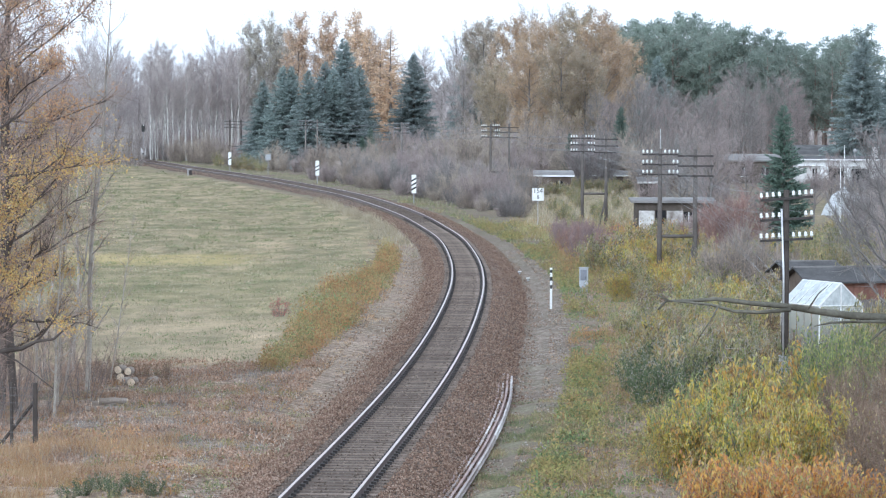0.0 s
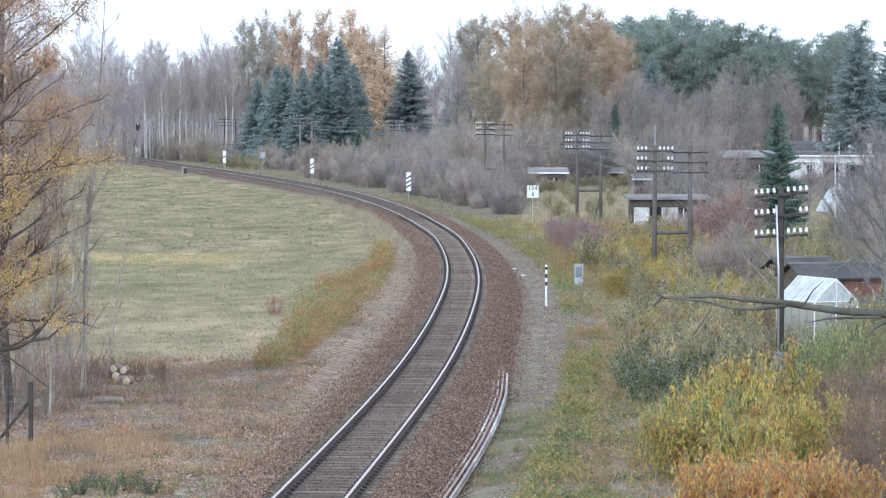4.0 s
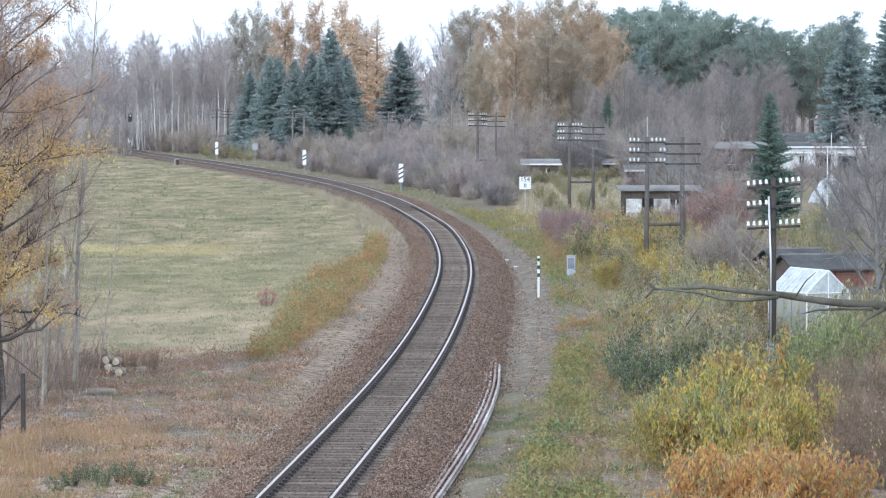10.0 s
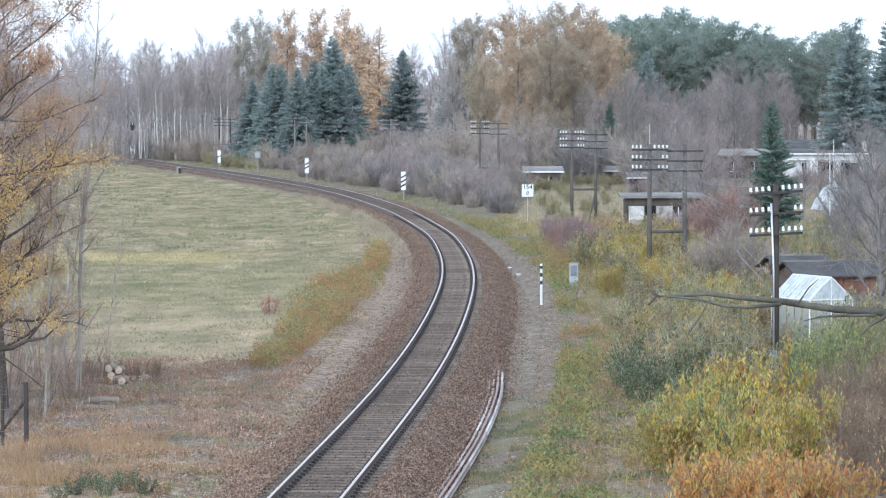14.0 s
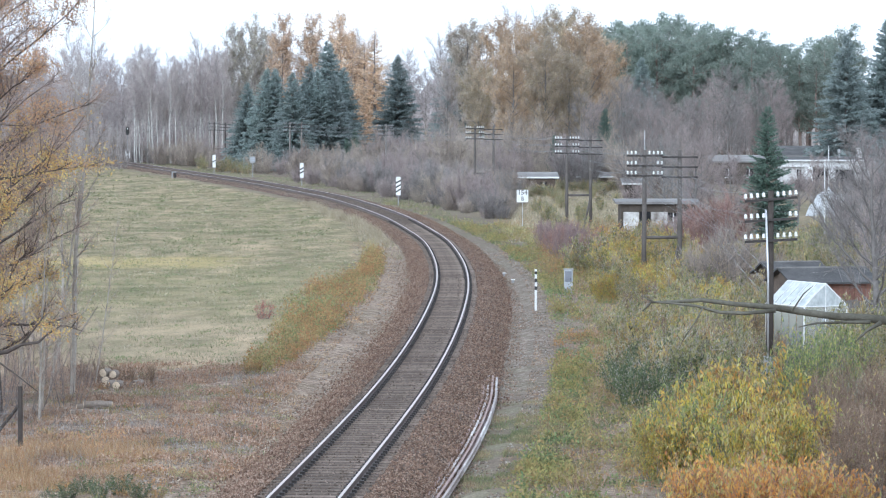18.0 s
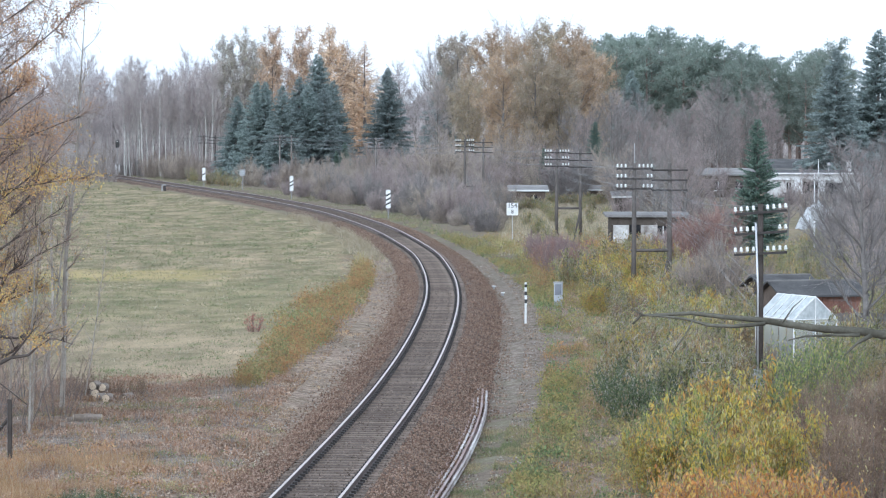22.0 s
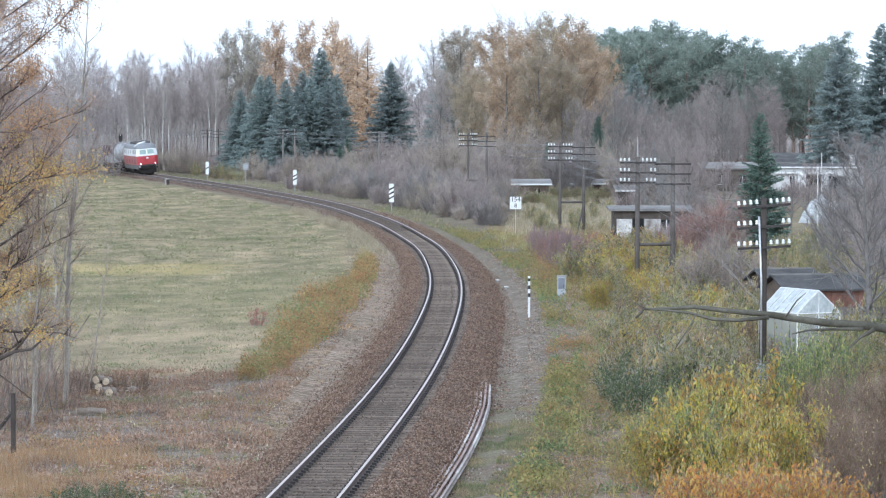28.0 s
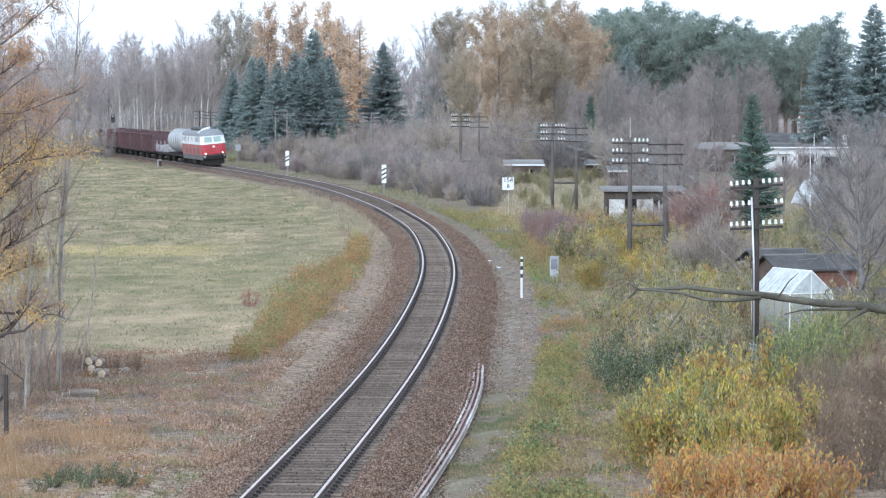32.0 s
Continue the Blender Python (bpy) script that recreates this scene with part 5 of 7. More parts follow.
        hp.blades(p, rng.normal(0, 1, (len(i), 3)) + (0, 0, 0.3), leaf * rng.uniform(0.6, 1.3, len(i)), leaf * 0.5, rng, True)
    tagged(new(name, hp.mesh(name, mat)), label, "grass" if not leaf else "weeds", kind=kind)


def beside(o0, o1, y0, y1, clump=4.0, cut=0.0, seed=1.0, bias=1.6):
    def where(rng):
        y = y0 + (y1 - y0) * rng.random() ** bias
        x = float(line_x(y)) + rng.uniform(o0, o1)
        f = fuzz(x, y, clump, seed)
        return (x, y, 0.6 + max(0, f)) if f > cut + rng.normal(0, 0.1) else None
    return where


def mounds(name, label, mat, n, where, radius, height, leaf, leaves, seed, stalk=0.0, narrow=0.5):
    """Leafy weeds in low uneven mounds."""
    rng, hp, c = np.random.default_rng(seed), Heap(), []
    while len(c) < n:
        q = where(rng)
        if q:
            c.append((q[0], q[1], ground_z(q[0], q[1]), q[2] * rng.uniform(0.5, 1.3)))
    c = np.repeat(np.array(c), leaves, 0)
    k = len(c)
    a, r = rng.uniform(0, 6.283, k), np.sqrt(rng.random(k))
    top = height * c[:, 3] * (1 - 0.7 * r ** 2) * rng.uniform(0.15, 1.0, k)
    p = c[:, :3] + np.c_[np.cos(a) * r * radius * c[:, 3], np.sin(a) * r * radius * c[:, 3], top]
    hp.blades(p, rng.normal(0, 0.8, (k, 3)) + (0, 0, 0.35), leaf * rng.uniform(0.6, 1.3, k), leaf * narrow, rng, True)
    if stalk:
        i = rng.integers(0, k, k // 5)
        hp.blades(c[i, :3] + rng.normal(0, radius * 0.4, (len(i), 3)) * (1, 1, 0), rng.normal(0, 0.25, (len(i), 3)) + (0, 0, 1), stalk * rng.uniform(0.5, 1.2, len(i)), 0.014, rng)
    tagged(new(name, hp.mesh(name, mat)), label, "weeds", kind="stuff")


def right_of_path(width, y0, y1, clump, cut, seed, bias=1.4, start=0.0):
    """Spots beside the path's outer edge, which draws away from the track with distance."""
    def where(rng):
        y = y0 + (y1 - y0) * rng.random() ** bias
        x = float(line_x(y)) + float(np.interp(y, [70, 95, 125, 160, 220], [4.2, 4.5, 4.5, 4.5, 3.9])) + start + width * rng.random() ** 1.5
        f = fuzz(x, y, clump, seed)
        return (x, y, 0.75 + 0.6 * max(0, f)) if f > cut + rng.normal(0, 0.12) else None
    return where


mounds("verge_weeds", "yellow-green creeping weeds on the verge beside the path", M["verge_yellow"], 860, right_of_path(3.8, 66, 260, 2.0, 0.2, 1.0), 0.4, 0.66, 0.13, 28, 1, 0.6, 0.4)
mounds("green_verge_weeds", "green weeds on the verge beside the path", M["verge_green"], 420, right_of_path(6.0, 66, 220, 1.8, 0.28, 12.0), 0.36, 0.42, 0.11, 26, 21, 0.0, 0.45)
mounds("near_verge_weeds", "mixed green and yellow weeds on the near verge", M["weed"], 520, right_of_path(7.0, 62, 125, 1.4, 0.2, 81.0, 1.0), 0.33, 0.36, 0.1, 26, 82, 0.4, 0.42)
mounds("near_verge_yellow", "yellowing weeds on the near verge", M["verge_yellow"], 420, right_of_path(7.0, 62, 118, 1.2, 0.3, 83.0, 1.0), 0.35, 0.42, 0.11, 24, 84, 0.4, 0.42)
mounds("embankment_weeds", "olive and tan withered weeds on the embankment", M["olive_leaf"], 1900, right_of_path(20.0, 84, 250, 2.0, 0.08, 9.0, 1.0, 2.6), 0.55, 0.7, 0.12, 24, 2, 0.8, 0.32)
mounds("withered_weeds", "rust-brown withered weeds on the embankment", M["goldenrod"], 1200, right_of_path(20.0, 80, 260, 3.0, 0.15, 14.0, 1.0, 3.0), 0.6, 0.9, 0.12, 20, 22, 1.0, 0.36)
cover("verge_turf", "rough dark grass between the weeds on the verge", M["grass_dark"], 26000, right_of_path(7.5, 62, 150, 1.8, -0.05, 37.0, 1.2), 0.2, 0.016, 38, lean=0.6)
cover("dead_stalks", "tall dead brown stalks on the embankment", M["brash"], 9000, right_of_path(11.0, 78, 170, 2.2, 0.05, 71.0, 1.0, 1.2), 0.75, 0.012, 73, lean=0.35)
mounds("rust_verge_weeds", "rust-brown dying weeds on the verge", M["goldenrod"], 300, right_of_path(6.5, 64, 150, 1.6, 0.25, 91.0, 1.0), 0.3, 0.34, 0.1, 26, 92, 0.4, 0.4)
mounds("tan_reeds", "tuft of tan dry reeds behind the shed", M["straw_pale"], 40, lambda r: (lambda u, y: (u * y, y, 1.0))(r.uniform(0.1055, 0.117), r.uniform(190, 196)), 0.5, 0.8, 0.4, 40, 93, 1.0, 0.1)


def left_strip(y0, y1, clump, cut, seed):
    """Spots in the strip of weeds between the path and the meadow."""
    def where(rng):
        y = rng.uniform(y0, y1)
        x = float(line_x(y)) + rng.uniform(float(np.interp(y, [104, 117, 130, 158, 172, 180, 210], [-5.2, -5.7, -6.3, -7.3, -6.2, -4.7, -4.4])), float(np.interp(y, [104, 117, 130, 161, 210], [-5.0, -4.7, -4.3, -3.9, -3.6])))
        f = fuzz(x, y, clump, seed)
        return (x, y, 0.6 + 0.7 * max(0, f + 0.2)) if f > cut + rng.normal(0, 0.1) else None
    return where


mounds("goldenrod_strip", "withered brown and orange weeds along the track", M["goldenrod"], 430, left_strip(113, 202, 1.5, 0.1, 4.0), 0.45, 0.95, 0.12, 40, 3, 0.8, 0.42)
mounds("strip_green", "dark green weeds at the foot of the withered strip", M["verge_green"], 90, left_strip(112, 190, 1.5, 0.25, 44.0), 0.4, 0.6, 0.11, 30, 24, 0.3)
mounds("goldenrod_green", "olive weeds among the withered ones along the track", M["verge_yellow"], 60, left_strip(112, 225, 1.8, 0.22, 14.0), 0.45, 0.75, 0.11, 30, 23, 0.4)
cover("verge_grass", "long yellow-green grass along the path's outer edge", M["weed"], 4600, right_of_path(2.2, 150, 320, 2.5, 0.1, 17.0, 1.0), 0.45, 0.03, 31, lean=0.5)
cover("far_verge_grass", "green-brown grass between the track and the shrubs", M["grass"], 6500, beside(3.5, 10, 300, 560, 6.0, -0.2, 19.0, 1.0), 0.4, 0.06, 32, lean=0.5)
mounds("tan_weeds", "tall rust and tan withered weeds below the telegraph poles", M["goldenrod"], 520, lambda r: (lambda u, y: (u * y, y, 1.0))(r.uniform(0.033, 0.062), r.uniform(178, 245)), 0.6, 1.1, 0.13, 26, 35, 1.2, 0.36)
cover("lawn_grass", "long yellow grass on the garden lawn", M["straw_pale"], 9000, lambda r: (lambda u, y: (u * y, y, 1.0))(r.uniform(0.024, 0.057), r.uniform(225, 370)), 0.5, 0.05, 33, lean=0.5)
cover("pale_tufts", "pale dry grass tufts along the meadow's edge", M["straw_pale"], 4200, beside(-4.4, -2.3, 200, 320, 2.2, 0.25, 6.0, 1.0), 0.75, 0.03, 4)
cover("meadow_straw", "short straw-coloured grass tufts on the mown meadow", M["straw_pale"], 60000, beside(-34, -5.6, 104, 340, 1.3, 0.02, 8.0, 1.5), 0.17, 0.03, 5, lean=0.7)
cover("meadow_green", "short green grass tufts on the mown meadow", M["grass"], 60000, beside(-34, -5.6, 104, 360, 1.6, 0.02, 28.0, 1.5), 0.17, 0.035, 25, lean=0.6)
mounds("meadow_tussocks", "darker green tussocks on the far meadow", M["grass_dark"], 1500, beside(-44, -5.0, 210, 500, 3.0, 0.15, 88.0, 1.0), 0.55, 0.22, 0.16, 14, 89, 0.0, 0.4)
mounds("meadow_dry_tussocks", "bleached dry tussocks on the meadow", M["straw_pale"], 900, beside(-40, -4.8, 150, 420, 2.0, 0.2, 98.0, 1.0), 0.45, 0.18, 0.13, 14, 99, 0.0, 0.35)
mounds("meadow_weeds", "low green leafy weeds on the mown meadow", M["grass_dark"], 1300, beside(-34, -5.4, 104, 330, 1.4, 0.22, 48.0, 1.6), 0.32, 0.14, 0.08, 18, 61, 0.0, 0.4)
cover("meadow_clumps", "darker green grass clumps on the mown meadow", M["grass_dark"], 6000, beside(-34, -6, 108, 400, 1.1, 0.3, 38.0, 1.4), 0.16, 0.045, 26, lean=0.9)
cover("dry_grass", "tall straw-coloured dry grass by the fence", M["straw"], 22000, lambda r: (lambda x, y: (x, y, 0.9 + fuzz(x, y, 2, 2)) if fuzz(x, y, 2.5, 7) > -0.25 + max(0, (x - line_x(y) + 6.5) * 0.45) else None)(r.uniform(-13, -4.2), 70 + 20 * r.random() ** 0.8), 0.45, 0.013, 6, lean=0.5)
cover("verge_litter", "fallen leaves and dead stalks beside the path", M["leaf_litter"], 26000, right_of_path(9.0, 70, 135, 1.5, -0.35, 41.0, 1.1), 0.12, 0.05, 42, lean=1.2)
cover("fallen_leaves", "fallen leaves, wood chips and twigs on bare ground", M["leaf_litter"], 52000, lambda r: (lambda x, y: (x, y, 1.0))(r.uniform(-14, -3.6), r.uniform(72, 118)), 0.07, 0.03, 7, lean=1.3)
mounds("brash_heaps", "low heaps of dead leaves and brash on the cleared ground", M["brash"], 1250, lambda r: (lambda x, y: (x, y, 0.7 + max(0, fuzz(x, y, 1.2, 37))) if fuzz(x, y, 1.8, 37) > 0.0 else None)(r.uniform(-14, -4.3), r.uniform(80, 119)), 0.5, 0.2, 0.085, 60, 74, 0.3, 0.5)
mounds("brown_weeds", "low orange-brown weeds among the dry grass", M["goldenrod"], 260, lambda r: (lambda x, y: (x, y, 1.0) if fuzz(x, y, 1.2, 57) > 0.1 else None)(r.uniform(-13, -4.6), r.uniform(70, 112)), 0.3, 0.26, 0.08, 26, 75, 0.3, 0.4)
mounds("rust_ferns", "low orange-red dying fern and leaves by the fence", M["birch_rust"], 90, lambda r: (lambda x, y: (x, y, 1.0) if fuzz(x, y, 1.5, 31) > 0.0 else None)(r.uniform(-10.6, -8.0), r.uniform(86, 93)), 0.3, 0.22, 0.09, 22, 94, 0.0, 0.5)
mounds("clearing_weeds", "small green weeds on the cleared ground", M["weed"], 150, lambda r: (lambda x, y: (x, y, 1.0) if fuzz(x, y, 1.2, 67) > 0.15 else None)(r.uniform(-12, -3.8), r.uniform(70, 108)), 0.3, 0.22, 0.09, 26, 76, 0.0, 0.4)
cover("dead_twigs", "dead twigs and stalks strewn on the cleared ground", M["twig_dim"], 9000, lambda r: (lambda x, y: (x, y, 1.0) if fuzz(x, y, 2.0, 17) > -0.1 else None)(r.uniform(-14, -4.5), r.uniform(84, 114)), 0.5, 0.016, 71, lean=1.6)
cover("wood_chips", "pale wood chips and bleached leaves on the cleared ground", M["chips"], 9000, lambda r: (lambda x, y: (x, y, 1.0) if fuzz(x, y, 1.6, 47) > -0.05 else None)(r.uniform(-14, -3.9), r.uniform(80, 117)), 0.1, 0.045, 77, lean=1.5)
cover("sprouting_grass", "thin pale grass on the cleared ground", M["straw"], 9000, lambda r: (lambda x, y: (x, y, 0.9) if fuzz(x, y, 1.5, 27) > 0.1 else None)(r.uniform(-14, -3.8), r.uniform(84, 118)), 0.2, 0.012, 72, lean=0.6)
cover("path_grass", "thin grass growing through the gravel path", M["weed"], 30000, beside(2.8, 4.9, 62, 104, 1.8, 0.0, 3.0, 1.2), 0.17, 0.014, 8, lean=0.7)
cover("path_straw", "dry stalks lying on the gravel path", M["straw"], 12000, beside(2.8, 5.6, 68, 210, 0.9, 0.0, 53.0, 1.5), 0.1, 0.014, 58, lean=1.4)
cover("path_litter", "dead leaves and crumbs on the gravel paths", M["leaf_litter"], 16000, beside(2.6, 6.0, 68, 220, 0.8, 0.02, 63.0, 1.4), 0.07, 0.04, 68, lean=1.5)
cover("left_path_litter", "dead leaves and crumbs beside the ballast", M["leaf_litter"], 30000, beside(-5.4, -2.3, 72, 230, 0.8, 0.0, 73.0, 1.4), 0.07, 0.04, 78, lean=1.5)


def path_gravel():
    """Loose grey-brown gravel on the path along the track."""
    rng, h = np.random.default_rng(44), Heap()
    for k in range(27000):
        y = 68 + 150 * rng.random() ** 1.5
        x = float(line_x(y)) + (rng.uniform(2.5, 5.6) if k % 9 < 5 else -rng.uniform(2.0, 5.2))
        if fuzz(x, y, 1.6, 33.0) < rng.normal(-0.1, 0.25):
            continue
        h.add(OCTA * rng.uniform(0.012, 0.035, 3) * (1 + 0.25 * rng.normal(size=(6, 1))) + (x, y, ground_z(x, y) + 0.01), OCTA_F)
    tagged(new("path_gravel", h.mesh("path_gravel", M["gravel"])), "loose grey-brown gravel on the paths", "gravel", kind="stuff")


path_gravel()
cover("left_path_grass", "thin dry grass beside the ballast", M["straw"], 8000, beside(-4.8, -2.9, 70, 220, 2.0, 0.0, 13.0, 1.3), 0.12, 0.018, 18)


def brush():
    """The open undergrowth of the far woods."""
    rng, hp = np.random.default_rng(11), Heap()
    n = 9000
    x, y = rng.uniform(-100, 85, n), rng.uniform(600, 690, n)
    keep = np.abs(x - line_x(y)) > 6
    p = np.c_[x, y, -0.5 + 6.0 * rng.random(n) ** 1.6][keep]
    hp.blades(p, rng.normal(0, 0.45, (len(p), 3)) + (0, 0, 1), rng.uniform(1.5, 4.0, len(p)), 0.1, rng)
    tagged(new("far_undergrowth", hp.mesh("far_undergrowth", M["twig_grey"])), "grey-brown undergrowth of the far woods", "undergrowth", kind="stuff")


def distant_wood():
    """Backdrop added to brighten gaps in the wood, crown behind crown, far behind."""
    rng, h = np.random.default_rng(15), Heap()
    for row in range(3):
        for i in range(46):
            x, y = -104 + 4.2 * i + rng.uniform(-1.5, 1.5), 735 + 14 * row + rng.uniform(-3, 3)
            top, r = (11.5 + 1.6 * row + rng.uniform(-1.5, 1.5)) * (0.93 if x < -70 else 1.0), rng.uniform(3.4, 5.0)
            n, k = 12, 9
            vs = []
            for j in range(k):
                f = j / (k - 1)
                w = r * (0.75 + 0.5 * f - 1.2 * f ** 3) + 0.05
                for a in range(n):
                    q = w * (1 + 0.16 * rng.normal())
                    vs.append((x + q * math.cos(6.283 * a / n), y + q * math.sin(6.283 * a / n), -0.7 + top * f + 0.5 * rng.normal() * (0 < j < k - 1)))
            h.add(vs, [(j * n + a, j * n + (a + 1) % n, (j + 1) * n + (a + 1) % n, (j + 1) * n + a) for j in range(k - 1) for a in range(n)] + [tuple(range((k - 1) * n, k * n))])
    tagged(new("backdrop", h.mesh("distant_wood", M["far_wood"], True)), "added backdrop wood with pale mauve-grey haze in its colour", "distant wood", kind="structure")


# pale mauve-grey holds the haze of the distance
M["far_wood"] = surface("distant_wood_haze_tone", (0.36, 0.32, 0.31), (0.46, 0.41, 0.395), 0.35, 0.95, fine=2.2, bump=0.3)


def edge_brush():
    """Pale blades added to catch light along the dark wood edge behind the bend."""
    rng, hp = np.random.default_rng(12), Heap()
    n = 10000
    y = rng.uniform(558, 585, n)
    x = line_x(y) + rng.uniform(6, 46, n)
    p = np.c_[x, y, -0.5 + 6.0 * rng.random(n) ** 1.5]
    hp.blades(p, rng.normal(0, 0.35, (n, 3)) + (0, 0, 1), rng.uniform(1.0, 3.0, n), 0.05, rng)
    tagged(new("edge_saplings", hp.mesh("edge_saplings", M["twig_mauve"])), "pale blades added to brighten the wood's edge", "undergrowth", kind="stuff")


brush()
distant_wood()
edge_brush()

# ---- things beside the track ----


def text_mesh(body, size, mat, thick=0.004):
    cu = bpy.data.curves.new("lettering", "FONT")
    cu.body, cu.size, cu.align_x, cu.align_y, cu.extrude = body, size, "CENTER", "CENTER", thick
    ob = bpy.data.objects.new("lettering", cu)
    me = bpy.data.meshes.new_from_object(ob)
    me.materials.clear()
    me.materials.append(mat)
    bpy.data.objects.remove(ob)
    return me


def stored_rails():
    pts = [(60, 2.0), (72, 2.1), (80, 2.22), (88, 2.3), (96, 2.3), (103, 2.24), (113, 2.0)]
    for i, (o, z) in enumerate(((-0.1, 0.0), (0.03, 0.0), (0.16, 0.01), (0.29, 0.0))):
        t = thing("spare_rail", 0, 0, 0, 0, "long rusty spare rail with whitish worn top laid beside the track", "rail", "spare rails")
        prof = [(-0.045, 0), (-0.045, 0.015), (-0.01, 0.03), (-0.01, 0.09), (-0.03, 0.1), (-0.03, 0.125), (0.03, 0.125), (0.03, 0.1), (0.01, 0.09), (0.01, 0.03), (0.045, 0.015), (0.045, 0)]
        ys = np.linspace(60, 113.2 - 0.7 * i, 28)
        rows = []
        for y in ys:
            x = float(line_x(y)) + float(np.interp(y, [q[0] for q in pts], [q[1] for q in pts])) + o + 0.25
            rows += [(x + a, y, -0.55 + z + b) for a, b in prof]
        n = len(prof)
        fs = [(j * n + k, j * n + (k + 1) % n, (j + 1) * n + (k + 1) % n, (j + 1) * n + k) for j in range(len(ys) - 1) for k in range(n)] + [tuple(range(n)), tuple(range((len(ys) - 1) * n, len(ys) * n))[::-1]]
        part("rail_body", Heap().add(rows, fs).mesh("spare_rail", M["pipe_rust"] if i % 2 == 0 else M["white_worn"]), t)


M["pipe_rust"] = surface("weathered_rail_steel", (0.23, 0.15, 0.13), (0.34, 0.25, 0.225), 0.8, 0.8, 0.0, 0.2, 20, (0.4, 0.35, 0.33))
M["white_worn"] = surface("whitewashed_rail_steel", (0.25, 0.2, 0.185), (0.38, 0.33, 0.31), 0.5, 0.75, 0.0, 0.2, 20, (0.68, 0.66, 0.64))
stored_rails()


def striped_post():
    x, y = 4.68, 150.28
    t = thing("marker_post", x, y, ground_z(x, y) - 0.05, 0, "white post with three black bands beside the path", "marker post")
    z, h = 0.0, 1.80
    for i, (f, mat) in enumerate(((0.5, "white"), (0.09, "black"), (0.1, "white"), (0.09, "black"), (0.1, "white"), (0.07, "black"), (0.05, "white"))):
        part("band" if i else "shaft", Heap().lathe(0, 0, z, [(0.052, 0), (0.052, f * h)], 12).mesh("band", M[mat], False), t, "black band" if mat == "black" else "")
        z += f * h


striped_post()


def cabinet():
    x, y = 6.60, 162.80
    t = thing("trackside_cabinet", x, y, ground_z(x, y) - 0.03, -6, "grey trackside cabinet with a darker door", "cabinet")
    part("plinth", Heap().box(0, 0, 0, 0.36, 0.3, 0.32, 0, 0.01).mesh("plinth", M["concrete"]), t)
    part("housing", Heap().box(0, 0, 0.32, 0.4, 0.32, 0.86, 0, 0.015).mesh("housing", M["box_grey"]), t)
    d = part("door", Heap().box(0, -0.17, 0.62, 0.3, 0.02, 0.5, 0, 0.004).mesh("door", M["box_dark"]), t, "dark grey door")
    part("handle", Heap().box(0.1, -0.186, 0.7, 0.02, 0.015, 0.1).mesh("handle", M["iron"]), d)
    part("roof", Heap().box(0, 0, 1.18, 0.46, 0.38, 0.05, 0, 0.012).mesh("roof", M["concrete"]), t)


cabinet()


def distance_board():
    x, y = 6.87, 252.10
    t = thing("distance_board", x, y, ground_z(x, y) - 0.03, 4, "white distance board with black numerals on a thin grey post", "sign")
    s = y / 6160
    part("post", Heap().lathe(0, 0.03, 0, [(0.022, 0), (0.022, 67 * s), (0.018, 68 * s)], 10).mesh("post", M["pipe"]), t)
    b = part("board", Heap().box(0, 0, 46.5 * s, 20.5 * s, 0.025, 22 * s, 0, 0.006).mesh("board", M["white"]), t)
    for body, zz, size in (("154", 63.5, 11.5), ("8", 52.5, 10.5)):
        q = part("numerals", text_mesh(body, size * s, M["black"]), b)
        q.matrix_basis = pose(0, -0.02, zz * s, 90, 0, 0)


distance_board()


def warning_board(x, y, stripes, turn):
    t = thing("warning_board", x, y, ground_z(x, y) - 0.03, turn, "tall white board with %s slanting black stripe%s beside the track" % (("one", "two", "three")[stripes - 1], "s" if stripes > 1 else ""), "sign", "warning boards")
    h, w, z0 = 1.66, 0.42, 0.96
    part("post", Heap().box(0, 0.05, 0, 0.09, 0.06, z0 + h - 0.1).mesh("post", M["concrete"]), t)
    b = part("board", Heap().box(0, 0, z0, w, 0.03, h, 0, 0.008).mesh("board", M["white"]), t)
    for i in range(stripes):
        zc = z0 + h * (0.5 + (i - (stripes - 1) / 2) * 0.24)
        hw, hh, rise = w / 2 - 0.002, 0.075, 0.12
        part("stripe", Heap().add([(-hw, -0.02, zc - hh - rise), (hw, -0.02, zc - hh + rise), (hw, -0.02, zc + hh + rise), (-hw, -0.02, zc + hh - rise),
                                   (-hw, -0.01, zc - hh - rise), (hw, -0.01, zc - hh + rise), (hw, -0.01, zc + hh + rise), (-hw, -0.01, zc + hh - rise)],
                                  [(0, 1, 2, 3), (7, 6, 5, 4), (0, 4, 5, 1), (1, 5, 6, 2), (2, 6, 7, 3), (3, 7, 4, 0)]).mesh("stripe", M["black"]), b, "slanting black stripe")


warning_board(-2.64, 313, 3, 0)
warning_board(-14.15, 391, 2, 4)
warning_board(-28.35, 462, 1, 6)


def advance_board():
    x, y = -47.24, 548
    t = thing("signal_board", x, y, ground_z(x, y), 6, "small white board with a black hourglass figure beside the track", "sign")
    z0 = 0.59
    part("post", Heap().box(0, 0.05, -0.1, 0.08, 0.06, z0 + 1.6).mesh("post", M["concrete"]), t)
    b = part("board", Heap().box(0, 0, z0 + 0.45, 0.72, 0.03, 1.15, 0, 0.01).mesh("board", M["white"]), t)
    c = z0 + 1.03
    for s in (-1, 1):
        part("figure", Heap().add([(-0.3, -0.02, c + s * 0.54), (0.3, -0.02, c + s * 0.54), (0, -0.02, c + s * 0.04), (-0.3, -0.016, c + s * 0.54), (0.3, -0.016, c + s * 0.54), (0, -0.016, c + s * 0.04)],
